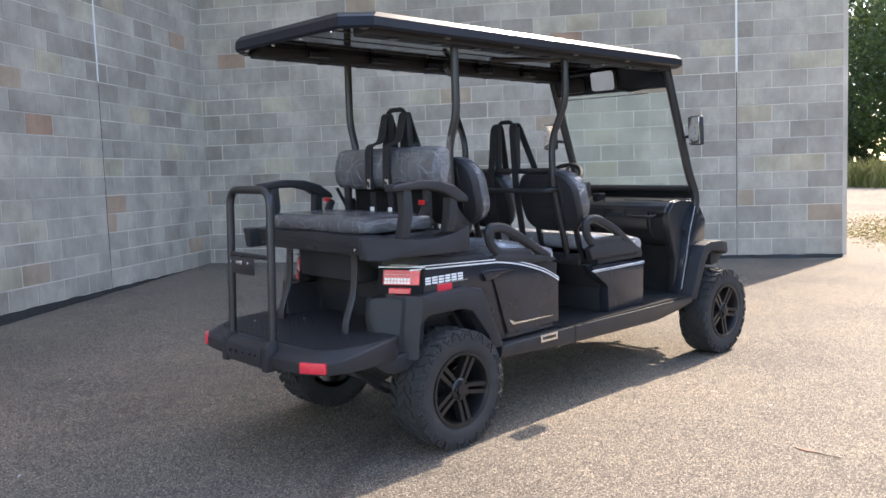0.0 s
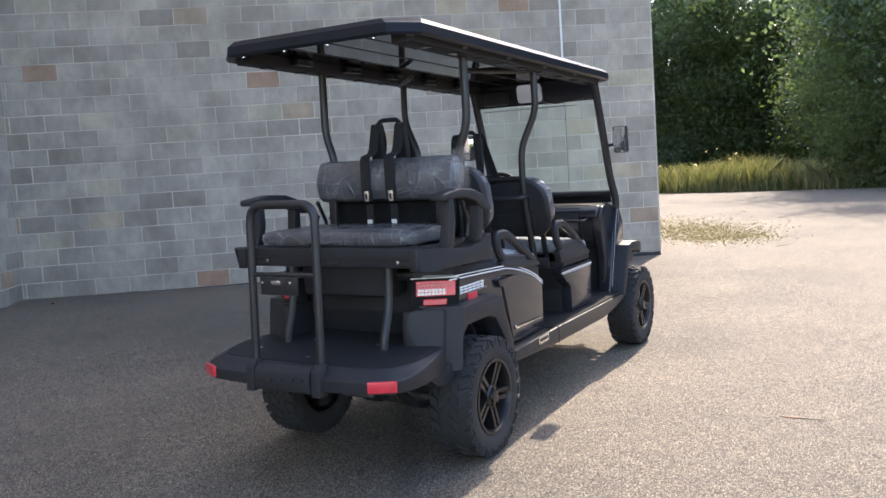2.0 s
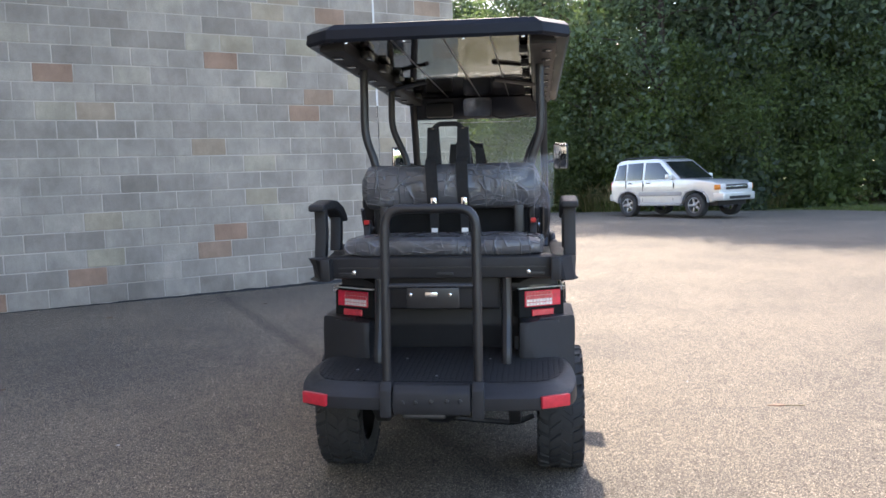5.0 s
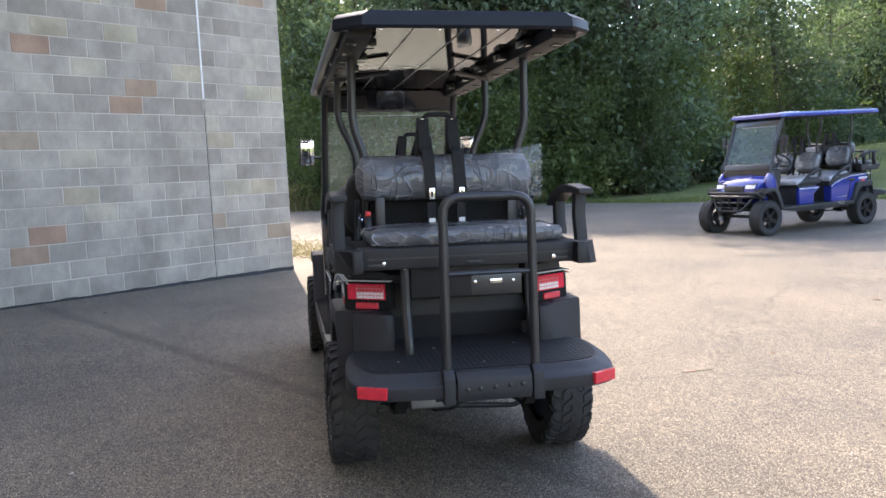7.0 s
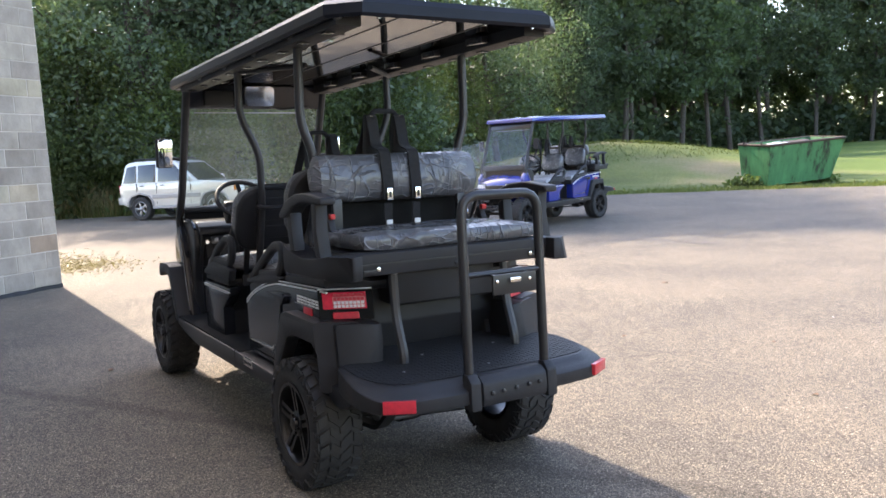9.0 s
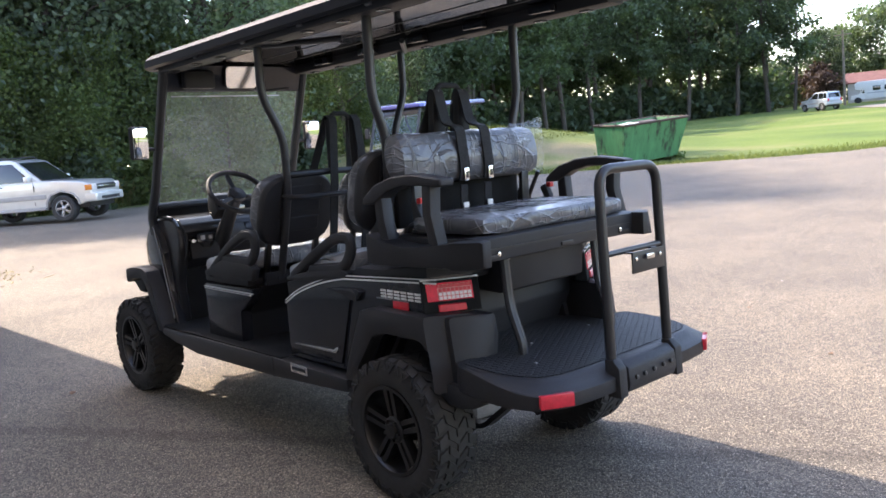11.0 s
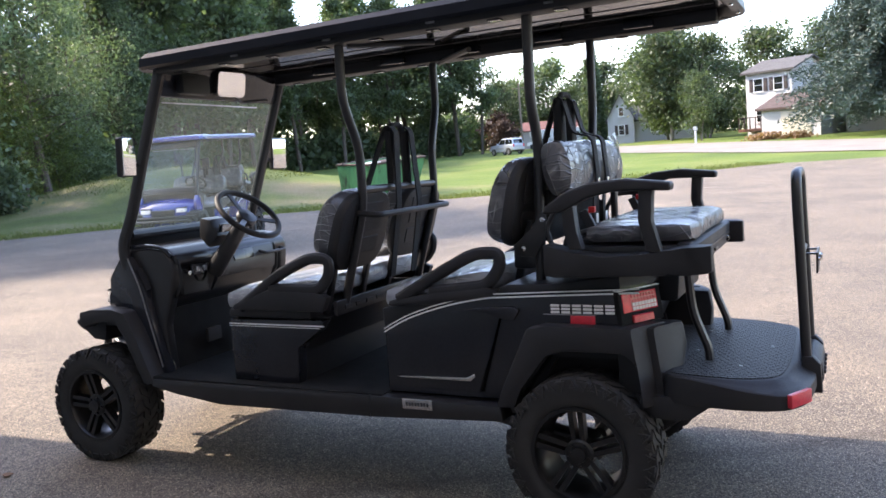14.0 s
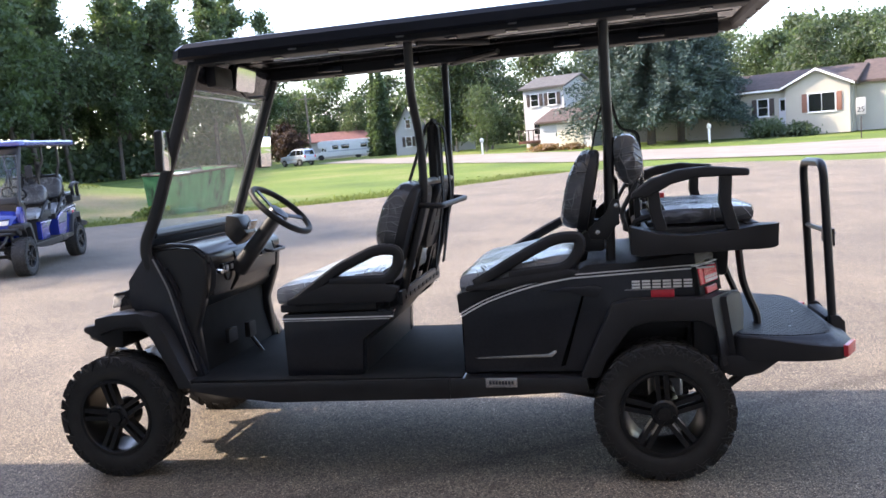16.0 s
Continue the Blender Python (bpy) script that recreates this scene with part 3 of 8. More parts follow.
# ---------------------------------------------------------------- ground


def height(x, y):
    """The lie of the land: a lot that falls away from the building, a verge, a road and rising yards."""
    xx = min(max(x, -12.0), 14.0)
    g = 0.0214 * min(max(y, -4.0), 14.0)
    r = 0.02 * min(max(0.0, -y - 26), 34) + 0.012 * min(max(0.0, -y - 60), 60)
    mound = 1.9 * math.exp(-((x - 33) ** 2 + (y + 24) ** 2) / 64)
    return -0.203 + 0.0146 * xx + g + r + mound + 0.003 * min(max(x - 14, 0.0), 40.0)


def sheet(name, mat, xs, ys, lift=0.0, inside=None):
    bm = bmesh.new()
    grid = {}
    for i, x in enumerate(xs):
        for j, y in enumerate(ys):
            grid[i, j] = bm.verts.new((x, y, height(x, y) + lift))
    for i in range(len(xs) - 1):
        for j in range(len(ys) - 1):
            bm.faces.new((grid[i, j], grid[i + 1, j], grid[i + 1, j + 1], grid[i, j + 1]))
    return tagged(mesh_object(name, bm, mat), kind="structure")


def steps(*runs):
    out = []
    for a, b, d in runs:
        n = max(1, round((b - a) / d))
        out += [a + (b - a) * k / n for k in range(n)]
    return out + [runs[-1][1]]


def grass_material():
    m, n, l, b = node_material("grass_ground")
    tc = n.new("ShaderNodeTexCoord")
    a = n.new("ShaderNodeTexNoise")
    a.inputs["Scale"].default_value = 0.16
    a.inputs["Detail"].default_value = 8
    l.new(tc.outputs["Object"], a.inputs["Vector"])
    f = n.new("ShaderNodeTexNoise")
    f.inputs["Scale"].default_value = 9
    f.inputs["Detail"].default_value = 6
    l.new(tc.outputs["Object"], f.inputs["Vector"])
    s = n.new("ShaderNodeMath")
    s.operation = "MULTIPLY_ADD"
    s.inputs[1].default_value = 0.4
    l.new(f.outputs["Fac"], s.inputs[0])
    l.new(a.outputs["Fac"], s.inputs[2])
    ramp = n.new("ShaderNodeValToRGB")
    e = ramp.color_ramp.elements
    e[0].position, e[0].color = 0.50, (0.066, 0.082, 0.030, 1)
    e[1].position, e[1].color = 0.88, (0.235, 0.19, 0.105, 1)
    ramp.color_ramp.elements.new(0.68).color = (0.110, 0.136, 0.040, 1)
    l.new(s.outputs[0], ramp.inputs["Fac"])
    lawn = n.new("ShaderNodeValToRGB")
    e = lawn.color_ramp.elements
    e[0].position, e[0].color = 0.48, (0.062, 0.100, 0.024, 1)
    e[1].position, e[1].color = 0.92, (0.170, 0.178, 0.060, 1)
    lawn.color_ramp.elements.new(0.70).color = (0.110, 0.155, 0.030, 1)
    l.new(s.outputs[0], lawn.inputs["Fac"])
    # mown lawn beyond the rough mound
    place = n.new("ShaderNodeVectorMath")
    place.operation = "DOT_PRODUCT"
    place.inputs[1].default_value = (0.50, 0.866, 0)
    l.new(tc.outputs["Object"], place.inputs[0])
    wide = n.new("ShaderNodeMath")
    wide.operation = "MULTIPLY_ADD"
    wide.inputs[1].default_value = 9.0
    l.new(a.outputs["Fac"], wide.inputs[0])
    l.new(place.outputs["Value"], wide.inputs[2])
    mown = n.new("ShaderNodeMapRange")
    mown.inputs["From Min"].default_value, mown.inputs["From Max"].default_value = -9.0, -3.0
    mown.inputs["To Min"].default_value, mown.inputs["To Max"].default_value = 1.0, 0.0
    l.new(wide.outputs[0], mown.inputs["Value"])
    turf = n.new("ShaderNodeMix")
    turf.data_type = "RGBA"
    l.new(mown.outputs[0], turf.inputs[0])
    l.new(ramp.outputs["Color"], turf.inputs[6])
    l.new(lawn.outputs["Color"], turf.inputs[7])
    l.new(turf.outputs[2], b.inputs["Base Color"])
    b.inputs["Roughness"].default_value = 0.9
    b.inputs["Specular IOR Level"].default_value = 0.2
    bp = n.new("ShaderNodeBump")
    bp.inputs["Strength"].default_value = 1
    bp.inputs["Distance"].default_value = 0.06
    l.new(f.outputs["Fac"], bp.inputs["Height"])
    l.new(bp.outputs[0], b.inputs["Normal"])
    return m


M_GRASS = grass_material()
M_ROAD = surface("road_asphalt", (0.205, 0.180, 0.152), 0.85, var=0.18, scale=0.6, bump=0.4, bump_scale=40)
# one sheet of grassy land out to the horizon; the paving lies on it
sheet("ground", M_GRASS, steps((-900, -60, 140), (-60, 60, 3), (60, 100, 8), (100, 900, 160)), steps((-900, -120, 130), (-120, -60, 6), (-60, 24, 3), (24, 60, 9), (60, 900, 140)))

# the lot's edge, from the trees round to the road
LOT = [(-14, 22), (29.5, 22), (30.4, 12), (29.6, 6), (29.4, 1.0), (28.2, -5.0), (24.0, -7.6), (21.2, -10.2), (18.7, -12.6), (16.0, -14.7), (13.0, -16.8), (10.6, -19.0), (9.2, -22.8), (7.4, -26.6), (4.8, -29.0), (0.5, -29.6), (-2.0, -29.0), (-6.4, -25.6), (-14, -21.0)]


def patch(name, outline, mat, lift, cell=1.2):
    """A flat-lying piece of paving that follows the land."""
    bm = bmesh.new()
    f = bm.faces.new([bm.verts.new((x, y, 0)) for x, y in outline])
    bmesh.ops.triangulate(bm, faces=[f])
    for axis, lo, hi in (((1, 0, 0), -60, 130), ((0, 1, 0), -130, 30)):
        for k in range(int((hi - lo) / cell)):
            co = Vector(axis) * (lo + k * cell)
            bmesh.ops.bisect_plane(bm, geom=bm.verts[:] + bm.edges[:] + bm.faces[:], plane_co=co, plane_no=axis)
    for v in bm.verts:
        v.co.z = height(v.co.x, v.co.y) + lift
    up = [g for g in bm.faces if g.normal.z < 0]
    bmesh.ops.reverse_faces(bm, faces=up)
    me = bpy.data.meshes.new(name)
    bm.to_mesh(me)
    bm.free()
    me.materials.append(mat)
    me.polygons.foreach_set("use_smooth", [True] * len(me.polygons))
    return tagged(new(name, me), kind="structure")


ragged = []
for i, (x, y) in enumerate(LOT):
    ragged.append((x, y))
    if 1 <= i < len(LOT) - 2:
        x2, y2 = LOT[i + 1]
        for k in (1, 2, 3):
            s = k / 4
            ragged.append((x + (x2 - x) * s + random.uniform(-0.14, 0.14), y + (y2 - y) * s + random.uniform(-0.14, 0.14)))
patch("pavement", ragged, M_ASPHALT, 0.03)
patch("road", [(-40, -22), (-6.3, -29.9), (-2.0, -32.4), (5.9, -37.6), (14.9, -47.0), (20.5, -54), (33, -72), (30.0, -76), (18.0, -62.5), (12.0, -56.8), (0.7, -46.2), (-5.3, -42.6), (-11.6, -41.5), (-40, -36)], M_ROAD, 0.04, 2.0)

# ---------------------------------------------------------------- building of concrete blocks
CORNER, INNER = Vector((10.15, 4.29, 0)), Vector((5.02, 10.67, 0))
BASE_Z, COURSE, UNIT, COURSES = 0.115, 0.2032, 0.4064, 50
ALONG = (INNER - CORNER).normalized()                 # from the free corner to the inner corner
OUT = Vector((-ALONG.y, ALONG.x, 0))                  # towards the lot
if OUT.x > 0:
    OUT = -OUT
LONG = (INNER - CORNER).length
LEFT_LONG = 11.2


def block_mesh(width, name):
    bm = box(0.006, width - 0.006, -0.05, 0.0, 0.0055, COURSE - 0.0055, 0.003, 1)
    me = bpy.data.meshes.new(name)
    bm.to_mesh(me)
    bm.free()
    return me


def block_layout(length, joint, skip=0.0):
    """(start, width, course) of each block in running bond, with a straight joint at the given distance."""
    for c in range(COURSES):
        for lo, hi in ((skip, joint - 0.006), (joint + 0.006, length)):
            x = lo - (UNIT / 2 if c % 2 else 0)
            while x < hi - 0.02:
                a, b = max(x, lo), min(x + UNIT, hi)
                if b - a > 0.04:
                    yield a, b - a, c
                x += UNIT


BLOCKS = {}


def lay_blocks(wall, origin, along, out, length, joint, near, count):
    """Blocks on a wall: those that near() names first as pieces, the rest joined."""
    m = Matrix((Vector((*along, 0)), Vector((*out, 0)), Vector((0, 0, 1, 0)), Vector((0, 0, 0, 1)))).transposed()
    m.translation = origin
    laid = sorted(block_layout(length, joint), key=near)
    rest = bmesh.new()
    for k, (a, w, c) in enumerate(laid):
        jut = random.uniform(-0.0015, 0.0025)
        place = Matrix.Translation((a, jut, BASE_Z + c * COURSE))
        if k < count:
            key = round(w, 3)
            if key not in BLOCKS:
                BLOCKS[key] = block_mesh(w, "block")
                BLOCKS[key].materials.append(M_BLOCK)
            ob = new("block", BLOCKS[key])
            ob.parent = wall
            ob.matrix_basis = m @ place
        else:
            vs = [rest.verts.new(m @ place @ Vector((x, y, z))) for x in (0.006, w - 0.006) for y in (-0.05, 0.0) for z in (0.0055, COURSE - 0.0055)]
            for f in ((2, 3, 7, 6), (0, 1, 3, 2), (4, 6, 7, 5), (1, 5, 7, 3), (0, 2, 6, 4)):
                rest.faces.new([vs[i] for i in f])
    ob = mesh_object("blockwork", rest, M_BLOCK_REST, wall, False)
    tagged(ob, kind="stuff")


def wall_core(name, a, b, depth, z1):
    """The wall behind the blocks: mortar, with thickness."""
    d = (b - a).normalized()
    o = Vector((-d.y, d.x, 0))
    if o.dot(OUT) > 0.5 or (abs(o.dot(OUT)) < 0.5 and o.dot(ALONG) < 0):
        o = -o
    bm = bmesh.new()
    a2, b2 = a + o * 0.003, b + o * 0.003
    ring = [a2, b2, b2 + o * depth, a2 + o * depth]
    lo = [bm.verts.new((p.x, p.y, -0.3)) for p in ring]
    hi = [bm.verts.new((p.x, p.y, z1)) for p in ring]
    bm.faces.new(lo)
    bm.faces.new(hi[::-1])
    for i in range(4):
        bm.faces.new((lo[i], lo[(i + 1) % 4], hi[(i + 1) % 4], hi[i]))
    return tagged(mesh_object(name, bm, M_MORTAR, None, False), "grey concrete block wall with pale mortar joints", kind="structure")


TOP_Z = BASE_Z + COURSES * COURSE
wall_1 = wall_core("wall_1", CORNER, INNER, 0.24, TOP_Z)
LEFT_END = INNER + OUT * LEFT_LONG
wall_2 = wall_core("wall_2", INNER - OUT * 0.24, LEFT_END, 0.24, TOP_Z)
# plain walls and roof that close the building behind
far_a, far_b = CORNER - OUT * 14, INNER + ALONG * 12 - OUT * 14
for name, a, b in (("wall_3", CORNER - OUT * 0.26, far_a), ("wall_4", far_a, far_b), ("wall_5", far_b, LEFT_END + ALONG * 12), ("wall_6", LEFT_END + ALONG * 12, LEFT_END + ALONG * 0.3)):
    d = (b - a).normalized()
    o = Vector((-d.y, d.x, 0)) * 0.12
    bm = bmesh.new()
    ring = [a - o, b - o, b + o, a + o]
    lo = [bm.verts.new((p.x, p.y, -0.3)) for p in ring]
    hi = [bm.verts.new((p.x, p.y, TOP_Z)) for p in ring]
    bm.faces.new(lo)
    bm.faces.new(hi[::-1])
    for i in range(4):
        bm.faces.new((lo[i], lo[(i + 1) % 4], hi[(i + 1) % 4], hi[i]))
    tagged(mesh_object(name, bm, M_MORTAR, None, False), kind="structure")
bm = bmesh.new()
ring = [CORNER, INNER, LEFT_END, LEFT_END + ALONG * 12, far_b, far_a]
lo = [bm.verts.new((p.x, p.y, TOP_Z + 0.01)) for p in ring]
hi = [bm.verts.new((p.x, p.y, TOP_Z + 0.25)) for p in ring]
bm.faces.new(lo)
bm.faces.new(hi[::-1])
for i in range(6):
    bm.faces.new((lo[i], lo[(i + 1) % 6], hi[(i + 1) % 6], hi[i]))
tagged(mesh_object("ceiling", bm, M_TAR, None, False), "flat tarred building roof", kind="structure")

# control joints: dark below, fresh white sealant above
JOINT_1, JOINT_2 = 1.222, 2.42


def joint_strip(name, origin, along, out, at, z0, z1, mat, w, proud):
    bm = box(-w / 2, w / 2, -0.02, proud, z0, z1, 0.002, 1)
    ob = mesh_object(name, bm, mat)
    m = Matrix((Vector((*along, 0)), Vector((*out, 0)), Vector((0, 0, 1, 0)), Vector((0, 0, 0, 1)))).transposed()
    m.translation = origin + along * at
    ob.matrix_world = m
    return tagged(ob, kind="structure")


LEFT_OUT = -ALONG
for o, a, u, j in ((CORNER, ALONG, OUT, JOINT_1), (INNER, OUT, LEFT_OUT, JOINT_2)):
    joint_strip("trim", o, a, u, j, BASE_Z, 2.355, M_TAR, 0.009, 0.0005)
    joint_strip("trim", o, a, u, j, 2.355, TOP_Z, M_CAULK, 0.026, 0.003)
# tar line where the walls meet the paving
for o, a, u, n_ in ((CORNER, ALONG, OUT, LONG), (INNER, OUT, LEFT_OUT, LEFT_LONG)):
    bm = bmesh.new()
    rows = []
    for k in range(160):
        s = n_ * k / 159
        p = o + a * s
        wob = max(0.004, 0.012 + 0.030 * noise.noise(Vector((s * 2.3, 0, 4))) + 0.012 * noise.noise(Vector((s * 9, 3, 4))))
        q = p + u * wob
        rows.append((bm.verts.new((p.x, p.y, BASE_Z + 0.002 + 0.012 * noise.noise(Vector((s * 5, 2, 4))))), bm.verts.new((q.x, q.y, height(q.x, q.y) + 0.028)), bm.verts.new((q.x, q.y, -0.2)), bm.verts.new((p.x, p.y, -0.2))))
    for r0, r1 in zip(rows, rows[1:]):
        for i in range(3):
            bm.faces.new((r0[i], r0[i + 1], r1[i + 1], r1[i]))
    tagged(mesh_object("trim", bm, M_TAR), kind="structure")

# ---------------------------------------------------------------- golf carts
# Cart coordinates: x ahead, y to its left, z up from the ground under the rear axle.
BASE_X, WHEEL_R, TYRE_W = 2.42, 0.302, 0.235


def tyre_mesh():
    """All-terrain tyre: rounded carcass, lugs in two staggered rows and on the shoulders."""
    w = TYRE_W / 2
    prof = [(0.182, -w * 0.86), (0.20, -w * 0.98), (0.235, -w * 1.02), (0.276, -w * 0.96), (0.291, -w * 0.76), (0.2945, -w * 0.3), (0.2945, w * 0.3), (0.291, w * 0.76), (0.276, w * 0.96), (0.235, w * 1.02), (0.20, w * 0.98), (0.182, w * 0.86)]
    bm = lathe(prof, 48)
    lugs = bmesh.new()

    def lug(ang, y0, y1, skew, r0, r1, wide, taper=0.86):
        vs = []
        for rr in (r0, r1):
            for yy, da in ((y0, -skew), (y1, skew)):
                for side in (-1, 1):
                    a = ang + da + side * wide * (1 if rr == r0 else taper)
                    vs.append(lugs.verts.new((math.cos(a) * rr, yy, math.sin(a) * rr)))
        for f in ((0, 1, 3, 2), (4, 6, 7, 5), (0, 4, 5, 1), (2, 3, 7, 6), (0, 2, 6, 4), (1, 5, 7, 3)):
            lugs.faces.new([vs[i] for i in f])

    n = 30
    for k in range(n):
        a = 2 * math.pi * k / n
        lug(a, -w * 0.46, w * 0.04, 0.070, 0.288, WHEEL_R, 0.062)
        lug(a + math.pi / n, -w * 0.04, w * 0.46, -0.070, 0.288, WHEEL_R, 0.062)
        for s in (-1, 1):
            # shoulder blocks at the tread's edge
            turn = a + (math.pi / n if s > 0 else 0)
            lug(turn, s * w * 0.54, s * w * 0.92, 0.03, 0.280, WHEEL_R - 0.002, 0.078)
    # open triangles raised on the shoulders, base outwards and point outwards in turn
    m_ = 40
    for k in range(m_):
        a = 2 * math.pi * k / m_
        for s in (-1, 1):
            def at(da, r_, up):
                lean = (WHEEL_R - r_) / 0.05
                return lugs.verts.new((math.cos(a + da) * r_, s * (w * (0.93 + 0.085 * min(1.0, lean)) + up), math.sin(a + da) * r_))
            tip, foot = (0.252, 0.294) if k % 2 else (0.296, 0.262)
            half = 0.074
            mid = (tip + 2 * foot) / 3
            corners = [(-half, foot), (half, foot), (0.0, tip)]
            inner = [(da * 0.42, mid + (r_ - mid) * 0.42) for da, r_ in corners]
            low = [at(da * 1.1, r_, -0.004) for da, r_ in corners]
            top = [at(da, r_, 0.0065) for da, r_ in corners]
            rim_ = [at(da, r_, 0.0065) for da, r_ in inner]
            pit = [at(da, r_, 0.0) for da, r_ in inner]
            for q in range(3):
                u = (q + 1) % 3
                lugs.faces.new((low[q], low[u], top[u], top[q]))
                lugs.faces.new((top[q], top[u], rim_[u], rim_[q]))
                lugs.faces.new((rim_[q], rim_[u], pit[u], pit[q]))
            lugs.faces.new(pit)
    bmesh.ops.recalc_face_normals(lugs, faces=lugs.faces)
    return bm, lugs


def rim_mesh():
    """Ten narrow spokes in five pairs, deep barrel, stepped lip; the outside faces +y."""
    o = TYRE_W / 2
    bm = lathe([(0.183, -o * 0.8), (0.183, o * 0.86), (0.190, o * 0.92), (0.190, o * 0.99), (0.176, o * 0.99), (0.168, o * 0.84), (0.160, -o * 0.2), (0.158, -o * 0.78)], 40)
    for k in range(5):
        a = 2 * math.pi * k / 5
        d, q = Vector((math.cos(a), math.sin(a))), Vector((-math.sin(a), math.cos(a)))
        for s in (-1, 1):
            # two narrow bars side by side, dished towards the hub
            vs = []
            for y in (o * 0.40, o * 0.80):
                for r_, yy in ((0.040, -0.004), (0.174, 0.012)):
                    for e_ in (0.009, 0.031):
                        c = d * r_ + q * s * e_ * (0.85 if r_ < 0.1 else 1.0)
                        vs.append(bm.verts.new((c.x, y + yy, c.y)))
            for f in ((0, 1, 3, 2), (4, 6, 7, 5), (0, 4, 5, 1), (2, 3, 7, 6), (0, 2, 6, 4), (1, 5, 7, 3)):
                bm.faces.new([vs[i] for i in f])
    lathe([(0.058, o * 0.2), (0.058, o * 0.80), (0.050, o * 0.86), (0.034, o * 0.87), (0.030, o * 1.0), (0.0001, o * 1.02)], 24, bm=bm)
    for k in range(5):
        a = 2 * math.pi * (k + 0.5) / 5
        bb = bmesh.new()
        bmesh.ops.create_cone(bb, cap_ends=True, segments=6, radius1=0.008, radius2=0.007, depth=0.02, matrix=Matrix.Translation((math.cos(a) * 0.042, o * 0.88, math.sin(a) * 0.042)) @ Matrix.Rotation(math.pi / 2, 4, "X"))
        merge(bm, bb)
    return bm


def brake_mesh():
    return lathe([(0.0001, -0.03), (0.075, -0.03), (0.072, -0.01), (0.060, 0.03), (0.0001, 0.03)], 28)


def curve_line(points, n=24):
    """Points along a smooth line through the given (x, z)."""
    pts = [Vector(p) for p in points]
    out = []
    for i in range(len(pts) - 1):
        p0, p1, p2, p3 = pts[max(0, i - 1)], pts[i], pts[i + 1], pts[min(len(pts) - 1, i + 2)]
        k = max(2, n // (len(pts) - 1))
        for j in range(k):
            t = j / k
            out.append(0.5 * (2 * p1 + (p2 - p0) * t + (2 * p0 - 5 * p1 + 4 * p2 - p3) * t * t + (3 * p1 - p0 - 3 * p2 + p3) * t ** 3))
    return out + [pts[-1]]


def band(line, y, half, proud):
    """A thin raised stripe along a side line of (x, z), on the face at y."""
    bm = bmesh.new()
    s = 1 if y > 0 else -1
    rows = []
    for i, p in enumerate(line):
        t = (line[min(i + 1, len(line) - 1)] - line[max(i - 1, 0)]).normalized()
        n = Vector((-t.y, t.x)) * half
        rows.append([bm.verts.new((p.x + n.x, y - s * 0.004, p.y + n.y)), bm.verts.new((p.x + n.x, y + s * proud, p.y + n.y)), bm.verts.new((p.x - n.x, y + s * proud, p.y - n.y)), bm.verts.new((p.x - n.x, y - s * 0.004, p.y - n.y))])
    for a, b in zip(rows, rows[1:]):
        for i in range(4):
            j = (i + 1) % 4
            bm.faces.new((a[i], a[j], b[j], b[i]))
    bm.faces.new(rows[0])
    bm.faces.new(rows[-1][::-1])
    return bm


def strip_arch(outer, inner, y0, y1, r=0.012):
    """A flare: the ring between two open side outlines, drawn out from y0 to y1."""
    return prism(list(outer) + list(reversed(inner)), y0, y1, r, 2)


def belt(points, width, thick, across=(0, 1, 0)):
    bm = bmesh.new()
    a = Vector(across)
    pts = fillet(points, 0.03, 4)
    rows = []
    for i, p in enumerate(pts):
        t = (pts[min(i + 1, len(pts) - 1)] - pts[max(i - 1, 0)]).normalized()
        n = t.cross(a).normalized() * thick / 2
        w = a * width / 2
        rows.append([bm.verts.new(p + w + n), bm.verts.new(p - w + n), bm.verts.new(p - w - n), bm.verts.new(p + w - n)])
    for u, v in zip(rows, rows[1:]):
        for i in range(4):
            j = (i + 1) % 4
            bm.faces.new((u[i], u[j], v[j], v[i]))
    bm.faces.new(rows[0])
    bm.faces.new(rows[-1][::-1])
    return bm


